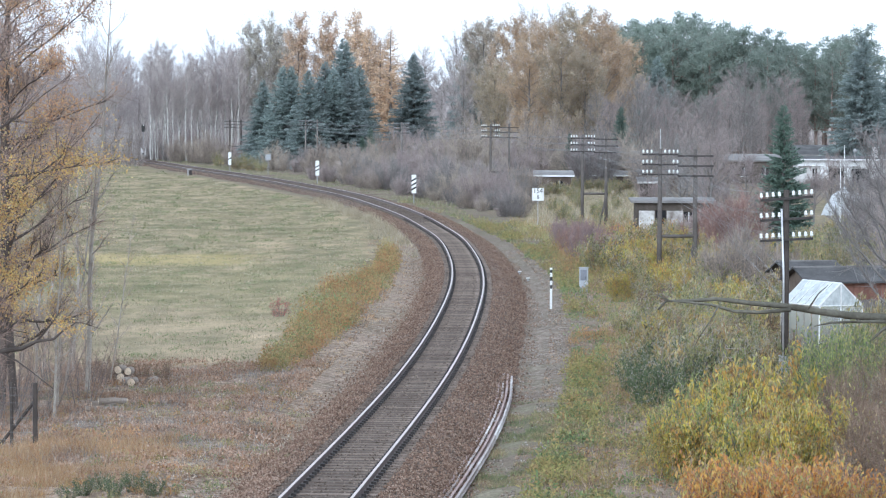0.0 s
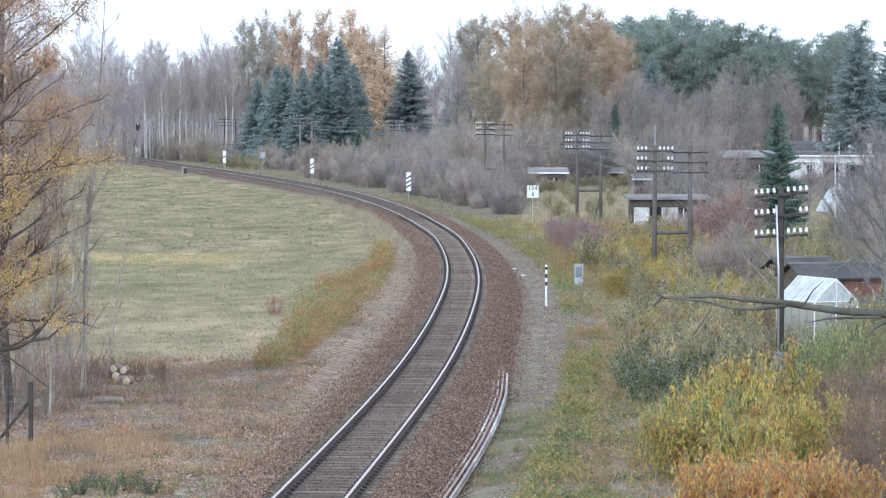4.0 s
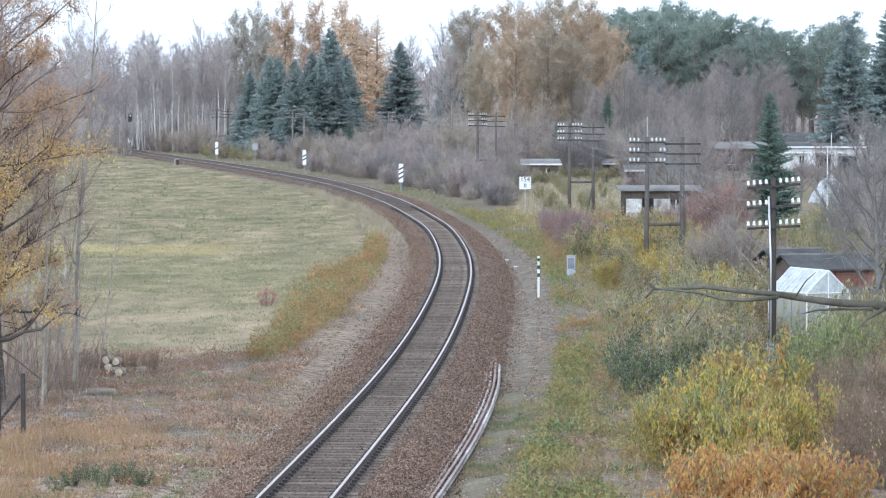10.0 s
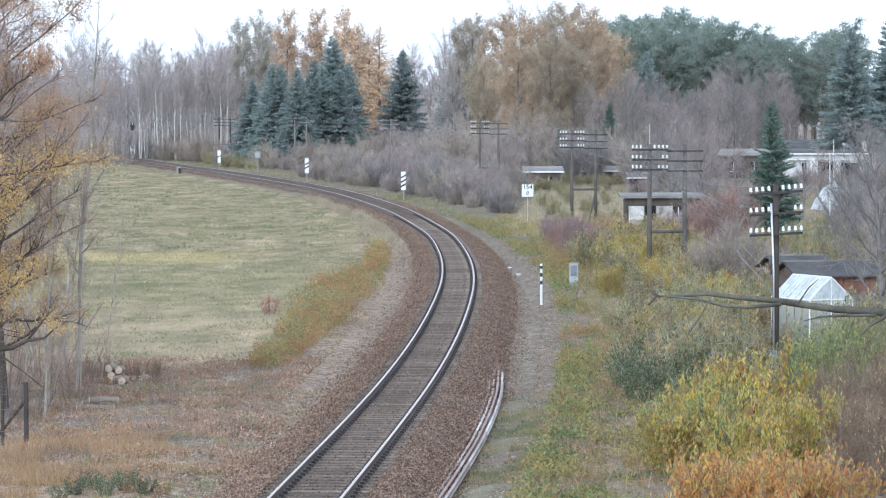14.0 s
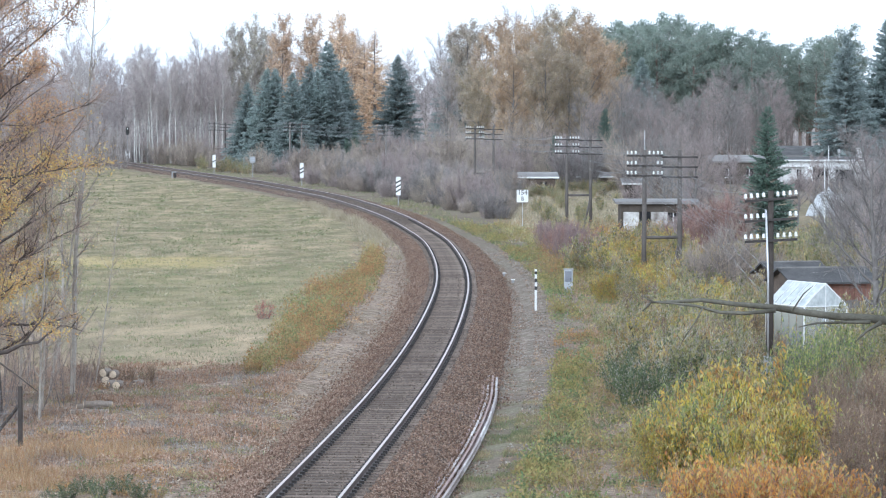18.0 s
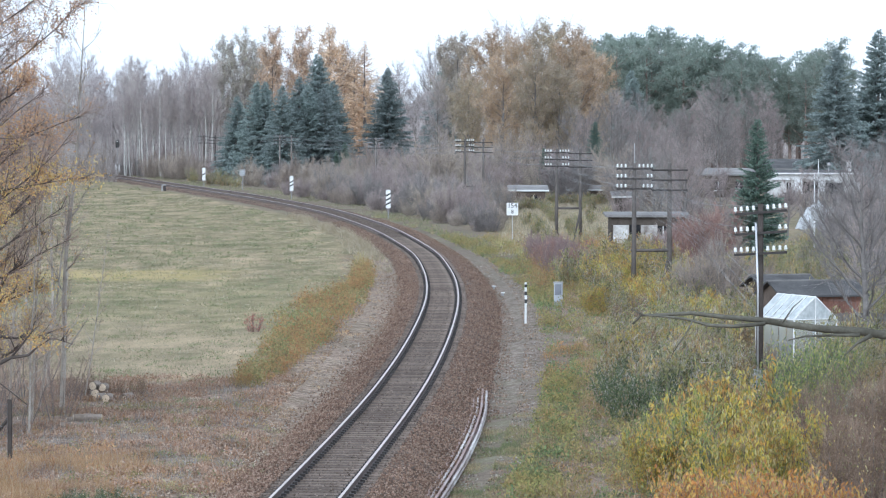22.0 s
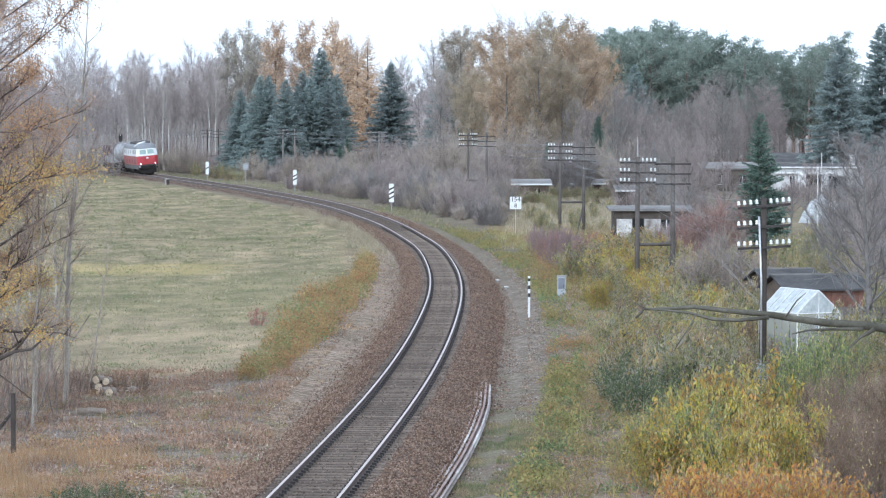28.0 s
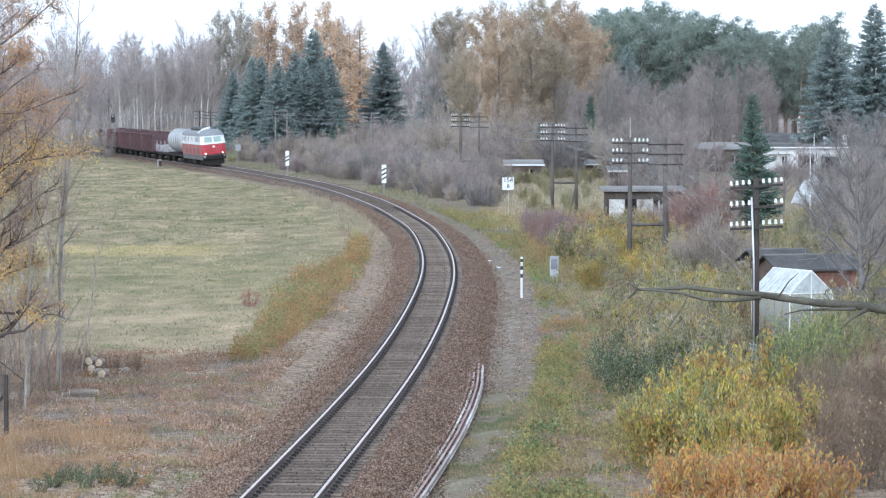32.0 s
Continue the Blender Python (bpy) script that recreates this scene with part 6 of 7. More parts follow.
                                  [(0, 1, 2), (5, 4, 3), (0, 3, 4, 1), (1, 4, 5, 2), (2, 5, 3, 0)]).mesh("figure", M["black"]), b, "black triangle")


advance_board()


def light_signal():
    x, y = -47.93, 556
    t = thing("light_signal", x, y, ground_z(x, y), 6, "light signal on a dark mast with one white lamp lit", "railway signal")
    z = 4.18 + 0.6
    part("mast", Heap().lathe(0, 0.15, -0.1, [(0.06, 0), (0.05, z + 0.4)], 10).mesh("mast", M["concrete"]), t)
    part("head", Heap().box(0, 0, z - 0.3, 0.55, 0.18, 1.25, 0, 0.05).mesh("head", M["black"]), t)
    part("lamp", Heap().lathe(0, 0, 0, [(0.06, 0), (0.06, 0.05)], 12).mesh("lamp", M["signal_glow"]), t, "lit white lamp").matrix_basis = pose(0, -0.09, z + 0.75, 90, 0, 0)
    part("hood", Heap().lathe(0, 0, 0, [(0.14, 0), (0.14, 0.03)], 12).mesh("hood", M["iron"]), t).matrix_basis = pose(0, -0.12, z + 0.35, 90, 0, 0)


light_signal()


def back_of_board():
    x, y = -22.14, 440
    t = thing("trackside_board", x, y, ground_z(x, y) - 0.03, 8, "square grey board on a post among the shrubs", "sign")
    s = y / 6160
    part("post", Heap().lathe(0, 0.04, 0, [(0.04, 0), (0.04, 36 * s)], 8).mesh("post", M["concrete"]), t)
    b = part("board", Heap().box(0, 0, 26 * s, 10 * s, 0.03, 11 * s, 0, 0.008).mesh("board", M["concrete"]), t)
    for k in range(2):
        part("bar", Heap().box(0, -0.02, (29 + 4 * k) * s, 7 * s, 0.01, 2 * s).mesh("bar", M["box_grey"]), b)


back_of_board()


def cable_stub():
    x, y = -32.36, 441
    t = thing("cable_post", x, y, ground_z(x, y) - 0.03, 10, "low concrete cable post with a white cap beside the track", "marker post")
    part("foot", Heap().box(0, 0, 0, 0.16, 0.16, 0.85, 0, 0.02).mesh("foot", M["concrete"]), t)
    part("cap", Heap().box(0.2, 0, 0.72, 0.62, 0.2, 0.13, 0, 0.02).mesh("cap", M["concrete"]), t)
    part("box", Heap().box(0.34, 0.0, 0.0, 0.3, 0.24, 0.72, 0, 0.02).mesh("box", M["iron"]), t)


cable_stub()
for x, y, s in ((4.01, 182.73, 1.0), (4.31, 175.52, 0.9)):
    t = thing("track_marker", x, y, ground_z(x, y) - 0.02, 20, "small whitish survey stone beside the ballast", "marker stone", "survey stones")
    part("stone", Heap().box(0, 0, 0, 0.12 * s, 0.12 * s, 0.16, 0, 0.02).mesh("stone", M["concrete"]), t)
    part("cap", Heap().box(0, 0, 0.16, 0.2 * s, 0.16 * s, 0.04, 0, 0.01).mesh("cap", M["white"]), t)

# ---- telegraph line ----
INSULATOR = Heap().lathe(0, 0, 0, [(0.012, -0.12), (0.012, 0.0), (0.05, 0.0), (0.062, 0.03), (0.04, 0.07), (0.05, 0.1), (0.034, 0.14), (0.01, 0.15)], 10).mesh("insulator", M["porcelain"], True)
# white insulators of the far poles, greyed in colour to imitate distance haze
INSULATOR_HAZED = INSULATOR.copy()
INSULATOR_HAZED.materials[0] = M["concrete"]
ARM = Heap().box(0, 0, -0.04, 1.72, 0.08, 0.08, 0, 0.008).mesh("crossarm", M["iron"])
WIRE_ENDS = []


def telegraph_pole(x, y, top, twin=0.0, twin_y=0.0, mat="pole", turn=0.0, arms=3, pipe=False, missing=(), mast=0.0):
    g = ground_z(x, y)
    kind = "double" if twin else "single"
    t = thing("telegraph_pole", x, y, g - 0.1, turn, f"{kind} dark wooden telegraph pole with {'three' if arms == 3 else 'two'} crossarms and white insulators", "telegraph pole", "telegraph line")
    h = top - g + 0.1
    part("pole", Heap().tube([(0, 0, 0), (0.02, 0, h * 0.5), (0.03, 0, h)], [0.13, 0.115, 0.095], 10).mesh("pole", M[mat], True), t)
    ends = {}
    step = 0.67 if pipe else 0.48
    for a in range(arms):
        z = h - 0.28 - a * step
        arm = part("crossarm", ARM, t)
        arm.matrix_basis = pose(0.03, -0.12, z, 0, -4.6 + 0.8 * a if pipe else 0, 0)
        for k, o in enumerate((-0.82, -0.63, -0.43, -0.23, 0.23, 0.43, 0.63, 0.82)):
            if (a, k) in missing or (k == 3 and not pipe) or (k == 4 and a and not pipe):
                continue
            q = part("insulator", INSULATOR if y < 380 else INSULATOR_HAZED, arm)
            q.matrix_basis = pose(o, 0, 0.09) @ Matrix.Scale(1.0 if pipe else 0.95, 4)
            if k in (0, 2, 5, 7):
                ends[a, k] = (x + o + 0.03, y - 0.12, g - 0.1 + z + 0.2)
    if pipe:
        part("cable_pipe", Heap().tube([(-0.06, -0.15, 0.3), (-0.06, -0.15, h * 0.55), (-0.14, -0.15, h * 0.9)], 0.035, 8).mesh("cable_pipe", M["pipe"], True), t, "pale galvanised cable pipe")
        part("pole_base", Heap().box(0.02, 0, 0, 0.5, 0.4, 0.75, 0, 0.04).mesh("pole_base", M["concrete"]), t, "concrete pole base")
    if mast:
        part("lightning_rod", Heap().tube([(0.03, 0, h - 0.1), (0.03, 0, h + mast)], 0.018, 6).mesh("rod", M["pipe"]), t)
    if twin:
        part("second_pole", Heap().tube([(twin, twin_y, -0.1), (twin - 0.02, twin_y, h * 0.5), (twin - 0.02, twin_y, h)], [0.13, 0.115, 0.095], 10).mesh("pole", M[mat], True), t)
        for a in range(arms):
            arm = part("crossarm", ARM, t)
            arm.matrix_basis = pose(twin - 0.02, twin_y - 0.1, h - 0.35 - a * step, 0, 0, 0)
        part("tie_beam", Heap().tube([(-0.12, 0, h * 0.38), (twin + 0.12, twin_y, h * 0.38)], 0.08, 8).mesh("tie_beam", M[mat], True), t)
        part("brace", Heap().tube([(twin, twin_y, h * 0.37), (twin - 0.55, twin_y + 0.1, -0.1)], 0.07, 8).mesh("brace", M[mat], True), t)
    WIRE_ENDS.append(ends)


telegraph_pole(11.12, 113, 5.51, pipe=True, missing=((1, 4), (1, 5)))
telegraph_pole(10.38, 167, 6.20, 1.76, 0.3, "pole_mid", 0, 3, False, ((1, 4), (1, 5), (2, 4)), 0.95)
telegraph_pole(9.90, 248, 6.26, 1.73, 0.3, "pole_mid")
telegraph_pole(4.38, 325, 6.62, 1.79, 0.3, "pole_mid")
telegraph_pole(-4.87, 405, 6.37, mat="pole_grey")
telegraph_pole(-18.62, 470, 6.40, 1.60, 0.3, "pole_grey")
telegraph_pole(-33.14, 540, 6.13, 1.75, 0.3)
telegraph_pole(-45.49, 585, 6.06)


def wires():
    for k, (a, b) in enumerate(zip(WIRE_ENDS[:-1], WIRE_ENDS[1:])):
        for i, key in enumerate(e for e in a if e in b):
            p, q = np.array(a[key]), np.array(b[key])
            u = np.linspace(0, 1, 9)
            pts = p + (q - p) * u[:, None] - np.array([0, 0, 1]) * (4 * (0.5 + 0.05 * (i % 3)) * u * (1 - u))[:, None]
            me = Heap().tube(pts, 0.0045 if k == 0 else 0.0065, 4).mesh("overhead_wire", M["wire"])
            tagged(new("overhead_wire", me), "thin weathered telegraph wire strung between two poles", "wire", "telegraph wires")


wires()
for i in range(7):
    # stay wires of the double pole
    x, y = 10.52, 167
    me = Heap().tube([(x + 0.1 * (i % 3) + 0.2, y - 0.1, 6.0 - 0.42 * (i // 3) - 0.05 * i), (11.21, 113, 1.7 + 0.52 * (i % 3) + 0.1 * (i // 3))], 0.005, 4).mesh("stay_wire", M["wire"])
    tagged(new("overhead_wire", me), "thin weathered wire running down from the double pole", "wire", "telegraph wires")

# ---- gardens ----


def wall_boxes(h, x0, x1, y, z0, z1, holes, thick=0.15):
    """A wall along x with openings (x0, x1, z0, z1)."""
    x = x0
    for a, b, c, d in sorted(holes):
        if a > x:
            h.box((x + a) / 2, y, z0, a - x, thick, z1 - z0)
        if c > z0 + 0.01:
            h.box((a + b) / 2, y, z0, b - a, thick, c - z0)
        if d < z1 - 0.01:
            h.box((a + b) / 2, y, d, b - a, thick, z1 - d)
        x = b
    if x1 > x:
        h.box((x + x1) / 2, y, z0, x1 - x, thick, z1 - z0)


def flat_house(name, label, x, y, w, depth, h, wall, roof, fascia, holes, turn=0.0, over=0.35, slope=0.12, chimney=None, second=None):
    """A low garden house: four walls with openings, dark filler panels, overhanging roof with fascia."""
    g = ground_z(x, y)
    t = thing(name, x, y, g - 0.05, turn, label, "garden house", "garden houses")
    f = Heap()
    wall_boxes(f, -w / 2, w / 2, 0.0, 0, h, holes)
    part("front_wall", f.mesh("wall", M[wall]), t)
    part("back_wall", Heap().box(0, depth, 0, w, 0.15, h).mesh("wall", M[wall]), t)
    for s in (-1, 1):
        part("side_wall", Heap().box(s * (w / 2 - 0.076), depth / 2, 0, 0.15, depth - 0.156, h).mesh("wall", M[wall]), t)
    part("floor_slab", Heap().box(0, depth / 2, 0.0, w - 0.31, depth - 0.16, 0.08).mesh("slab", M["shade_in"]), t)
    # solid panels fill the openings, interior shade is put into their colour
    for a, b, c, d in holes:
        fr = part("window" if c > 0.3 else "door", Heap().box((a + b) / 2, 0.03, c + 0.003, b - a - 0.006, 0.04, d - c - 0.006).mesh("pane", M["shade_in"]), t, "dark panel standing for the unlit interior")
        if c > 0.3:
            part("frame", Heap().box((a + b) / 2, -0.01, c + 0.004, 0.06, 0.05, d - c - 0.01).box((a + b) / 2, -0.085, c - 0.07, b - a + 0.1, 0.05, 0.065).mesh("frame", M["white"]), fr)
    W, D = w + 2 * over, depth + 2 * over
    r = part("roof", Heap().add([(-W / 2, -over, h + 0.01), (W / 2, -over, h + 0.01), (W / 2, D - over, h + 0.01 + slope * D), (-W / 2, D - over, h + 0.01 + slope * D),
                                 (-W / 2, -over, h + 0.13), (W / 2, -over, h + 0.13), (W / 2, D - over, h + 0.13 + slope * D), (-W / 2, D - over, h + 0.13 + slope * D)],
                                [(3, 2, 1, 0), (4, 5, 6, 7), (0, 1, 5, 4), (1, 2, 6, 5), (2, 3, 7, 6), (3, 0, 4, 7)]).mesh("roof", M[roof]), t)
    part("fascia", Heap().box(0, -over - 0.03, h, W + 0.04, 0.05, 0.16).mesh("fascia", M[fascia]), r, "pale fascia board")
    if chimney:
        part("chimney", Heap().box(chimney, depth * 0.6, h, 0.5, 0.5, 1.3, 0, 0.02).box(chimney, depth * 0.6, h + 1.3, 0.75, 0.75, 0.1).mesh("chimney", M["render_wall"]), r)
    return t


flat_house("garden_house", "low garden house with a pale flat roof edge", 11.14, 350, 3.4, 3, 1.75, "wood_brown", "felt_grey", "white", [(0.2, 0.9, 0.7, 1.35)])
flat_house("garden_house", "long low garden building with a pale roof edge", 18.3, 374, 4.6, 3, 1.35, "wood_brown", "felt_grey", "white", [])
flat_house("garden_house", "small dark-roofed garden house with whitish walls", 15.55, 235, 5.0, 3.2, 2.3, "wood_dark", "felt_grey", "felt_grey", [(-1.2, -0.5, 0, 1.8), (0.7, 1.4, 0.95, 1.7)], 0, 0.35, 0.04)
flat_house("garden_house", "small garden hut with a pale roof edge", 17.9, 300, 1.6, 2.4, 2.2, "wood_dark", "felt_grey", "render_wall", [(0.1, 0.6, 0.8, 1.5)])
for i, (a, b) in enumerate(((-1.8, 1.05), (0.1, 1.1))):
    x, y = 15.55, 235
    tagged(new("wall_panel", Heap().box(x + a, y - 0.11, ground_z(x, y) + 0.0, b, 0.05, 1.72, 0, 0.01).mesh("panel", M["peeling"])), "peeling whitewashed board leaning on the garden house", "panel", "wall panels")
summer_house = flat_house("garden_house", "flat-roofed garden house with white fascia and pale walls", 42.98, 375, 9.5, 5, 3.1, "render_wall", "felt", "white", [(-3.2, -2.7, 1.4, 2.2), (-1.45, 0.25, 0, 2.3), (0.95, 3.0, 0, 2.2)], 0, 0.4, 0.05, 3.9)
part("eave_board", Heap().box(-1.6, -0.46, 2.5, 6.6, 0.05, 0.14).mesh("eave_board", M["white"]), summer_house, "lower white eave board")
part("canopy_roof", Heap().box(-1.6, -0.22, 2.52, 6.6, 0.42, 0.08).mesh("canopy_roof", M["felt_grey"]), summer_house)
part("wall_panel", Heap().box(-3.85, -0.03, 1.2, 1.0, 0.06, 1.2, 0, 0.01).mesh("wall_panel", M["pink_wall"]), summer_house, "faded pink wall panel")
dish = thing("satellite_dish", 44.3, 374.6, 2.88, 0, "grey satellite dish on the garden house roof", "satellite dish")
part("mast", Heap().tube([(0, 0, 0), (0, 0, 0.5)], 0.03, 6).mesh("dish_mast", M["pipe"]), dish)
part("reflector", Heap().lathe(0, 0, 0, [(0.05, 0.0), (0.22, 0.04), (0.36, 0.12), (0.42, 0.2)], 16).mesh("reflector", M["concrete"], True), dish).matrix_basis = pose(0, 0.05, 0.7, 65, 0, 20) @ Matrix.Scale(0.62, 4)
for a in (-1.95, 0.6):
    x, y = 42.98, 375
    tagged(new("wall_pillar", Heap().box(x + a, y - 0.35, ground_z(x, y) - 0.03, 0.8, 0.3, 2.45, 0, 0.02).mesh("pillar", M["white"])), "white pillar before the garden house", "pillar", "white pillars")
flat_house("garden_house", "grey-roofed garden house behind bare trees", 35.78, 400, 6.8, 5, 2.6, "wood_dark", "felt_grey", "felt_grey", [(-1.6, -0.8, 0.9, 1.9), (0.8, 1.6, 0.9, 1.9)], 0, 0.3, 0.12)
flat_house("garden_house", "long dark-roofed garden house behind bare trees", 46.77, 420, 9.0, 5, 3.0, "wood_dark", "felt", "felt_grey", [], 0, 0.3, 0.2)
flat_house("garden_house", "grey garden house behind leafless shrubs", 22.56, 360, 4.0, 3, 1.7, "wood_brown", "felt_grey", "white", [(-0.5, 0.5, 0.7, 1.5)])


def gable_shed(label, x, y, w, depth, h, rise, turn, boards=14):
    """A shed whose ridge runs along x, with single boards on its front."""
    t = thing("garden_shed", x, y, ground_z(x, y) - 0.05, turn, label, "shed", "garden sheds")
    bm = Heap().box(0, 0, 0, w / boards - 0.012, 0.03, h, 0, 0.004).mesh("board", M["wood_red"])
    part("front_wall", Heap().box(0, 0.05, 0, w, 0.05, h).mesh("wall", M["wood_brown"]), t)
    part("back_wall", Heap().box(0, depth, 0, w, 0.05, h).mesh("wall", M["wood_brown"]), t)
    for i in range(boards):
        part("board", bm, t).matrix_basis = pose(-w / 2 + (i + 0.5) * w / boards, 0.005, 0)
    for s in (-1, 1):
        part("side_wall", Heap().prism([(0.08, 0), (depth - 0.03, 0), (depth - 0.03, h), (depth / 2, h + rise - 0.05), (0.08, h)], s * w / 2 - 0.03, s * w / 2 + 0.03).mesh("wall", M["wood_brown"]), t)
    o = 0.3
    for a, b in (((-o, h - 0.1), (depth / 2, h + rise)), ((depth + o, h - 0.1), (depth / 2, h + rise))):
        part("roof", Heap().prism([a, b, (b[0], b[1] + 0.07), (a[0], a[1] + 0.07)], -w / 2 - 0.25, w / 2 + 0.25).mesh("roof", M["felt"]), t)
    part("ridge_cap", Heap().box(0, depth / 2, h + rise + 0.03, w + 0.5, 0.2, 0.06).mesh("ridge", M["felt_grey"]), t)


gable_shed("red-brown boarded shed with a dark felt roof", 15.62, 134, 3.15, 2.4, 2.14, 0.42, 14)
gable_shed("dark boarded shed with a grey felt roof", 15.34, 143, 2.1, 2.3, 1.9, 0.4, 14, 7)


def greenhouse():
    x, y = 13.98, 122
    w, d, h, r = 1.75, 2.6, 1.72, 0.78
    t = thing("greenhouse", x, y, ground_z(x, y) - 0.03, 25, "small white greenhouse with whitened glass roof", "greenhouse")
    part("sill", Heap().box(0, 0.03, 0, w, 0.06, 0.2).box(0, d, 0, w, 0.06, 0.2).box(-w / 2, d / 2, 0, 0.06, d - 0.07, 0.2).box(w / 2, d / 2, 0, 0.06, d - 0.07, 0.2).mesh("sill", M["concrete"]), t)
    fr = Heap()
    for yy in (0, d):
        fr.tube([(-w / 2, yy, 0.2), (-w / 2, yy, h), (0, yy, h + r), (w / 2, yy, h), (w / 2, yy, 0.2)], 0.028, 6)
        fr.tube([(0, yy, 0.2), (0, yy, h + r)], 0.02, 6).tube([(-w / 2, yy, h), (w / 2, yy, h)], 0.02, 6)
    fr.tube([(0, 0, h + r), (0, d, h + r)], 0.03, 6)
    for s in (-1, 1):
        fr.tube([(s * w / 2, 0, h), (s * w / 2, d, h)], 0.025, 6)
    part("frame", fr.mesh("frame", M["white"]), t)
    n = 5
    for s in (-1, 1):
        for i in range(n):
            y0, y1 = d * i / n + 0.02, d * (i + 1) / n - 0.02
            part("roof_pane", Heap().add([(s * w / 2, y0, h + 0.01), (s * w / 2, y1, h + 0.01), (0.02 * s, y1, h + r), (0.02 * s, y0, h + r)], [(0, 1, 2, 3)]).mesh("pane", M["limed_glass"]), t)
            part("side_pane", Heap().add([(s * w / 2, y0, 0.21), (s * w / 2, y1, 0.21), (s * w / 2, y1, h - 0.01), (s * w / 2, y0, h - 0.01)], [(0, 1, 2, 3)]).mesh("pane", M["pane"]), t)
            part("roof_bar", Heap().tube([(s * w / 2, y0 - 0.02, h + 0.03), (0, y0 - 0.02, h + r + 0.03)], 0.015, 5).mesh("bar", M["white"]), t)
    for a, b in ((-w / 2 + 0.03, -0.03), (0.03, w / 2 - 0.03)):
        part("gable_pane", Heap().add([(a, 0.0, 0.21), (b, 0.0, 0.21), (b, 0.0, h - 0.02), (a, 0.0, h - 0.02)], [(0, 1, 2, 3)]).mesh("pane", M["pane"]), t)
        part("gable_pane", Heap().add([(a, 0.0, h + 0.02), (b, 0.0, h + 0.02), (0.02 if b > 0 else -0.02, 0.0, h + r - 0.03)], [(0, 1, 2)]).mesh("pane", M["limed_glass"]), t)


greenhouse()


def garden_fence():
    x0, y0 = 13.9, 126.2
    t = thing("garden_fence", x0, y0, -0.55, 0, "grey weathered board fence beside the greenhouse", "fence")
    one = Heap().box(0, 0, 0, 0.19, 0.025, 1.75, 0, 0.006).mesh("board", M["pole_grey"])
    for i in range(26):
        part("board", one, t).matrix_basis = pose(i * 0.205, 0, 0.02 * (i % 3), 0, RNG.uniform(-1, 1), 0)
    for i in range(4):
        part("post", Heap().box(i * 1.7, 0.06, 0, 0.09, 0.09, 1.8).mesh("post", M["pole_grey"]), t)


garden_fence()


def flagpole(x, y, top, label):
    t = thing("flagpole", x, y, ground_z(x, y) - 0.05, 0, label, "pole", "white poles")
    part("mast", Heap().tube([(0, 0, 0), (0, 0, top + 0.5)], [0.045, 0.03], 8).mesh("mast", M["white"], True), t)
    part("knob", Heap().lathe(0, 0, top + 0.5, [(0.02, 0), (0.05, 0.04), (0.05, 0.08), (0.02, 0.12)], 8).mesh("knob", M["white"], True), t)


flagpole(24.54, 215, 4.97, "thin white flagpole in the garden")
flagpole(41.49, 360, 4.29, "thin white aerial pole by the garden house")


def foil_tunnel():
    x, y = 32.8, 280
    t = thing("foil_tunnel", x, y, ground_z(x, y) - 0.03, 10, "crumpled white plastic tunnel among bare branches", "plastic tunnel")
    rng, rows = np.random.default_rng(5), []
    n, k = 13, 8
    for j in range(k):
        for i in range(n):
            a = math.pi * i / (n - 1)
            q = 1 + 0.1 * rng.normal()
            rows.append((-math.cos(a) * (1.45 - 0.25 * math.sin(a)) * q, j * 0.42, (math.sin(a) ** 0.5 * 1.75 + 0.25 * (1 - abs(math.cos(a)))) * q if 0 < i < n - 1 else 0))
    fs = [(j * n + i, (j + 1) * n + i, (j + 1) * n + i + 1, j * n + i + 1) for j in range(k - 1) for i in range(n - 1)] + [tuple(range(n))[::1]]
    part("cover", Heap().add(rows, fs).mesh("cover", M["foil"]), t)
    for j in (0, 3, 7):
        part("hoop", Heap().tube([(-math.cos(math.pi * i / 10) * 1.33, j * 0.42 - 0.02, math.sin(math.pi * i / 10) ** 0.5 * 1.85) for i in range(11)], 0.02, 5).mesh("hoop", M["pole_grey"]), t)


foil_tunnel()

# ---- by the birches: fence, logs ----


def wire_fence():
    x0, y0 = -10.44, 88.97
    t = thing("wire_fence", x0, y0, ground_z(x0, y0) - 0.05, 172, "wire mesh fence on dark concrete posts with a slanting strut", "fence")
    for i in range(4):
        part("post", Heap().box(i * 0.62 if i < 2 else i * 1.6 - 1.0, 0, 0, 0.07 if i else 0.11, 0.09, 1.75, 0, 0.01).mesh("post", M["pole"]), t)
    part("strut", Heap().tube([(0.04, 0, 1.25), (1.0, 0.0, 0.05)], 0.045, 6).mesh("strut", M["pole"]), t, "slanting strut")
    h = Heap()
    for i in range(9):
        h.tube([(0.05, 0.05, 0.1 + i * 0.19), (3.6, 0.05, 0.1 + i * 0.19)], 0.004, 3)
    for i in range(24):
        h.tube([(0.05 + i * 0.15, 0.05, 0.05), (0.05 + i * 0.15, 0.05, 1.65)], 0.004, 3)
    part("mesh", h.mesh("mesh", M["wire"]), t)


wire_fence()


def log(x, y, z, length, r, turn, tilt=0.0, label="sawn log with a pale cut end"):
    t = thing("log", x, y, ground_z(x, y) + z + r - 0.02, turn, label, "log", "sawn logs")
    rng = np.random.default_rng(int(abs(x * 97 + y * 13 + length * 7)))
    u = np.linspace(0, 1, 5)
    body = part("bark", Heap().tube(np.c_[u * length - length / 2, rng.normal(0, 0.012, 5), rng.normal(0, 0.01, 5) + u * tilt], r * (1 + 0.06 * rng.normal(size=5)), 11).mesh("bark", M["log"], False), t)
    for s in (0, 1):
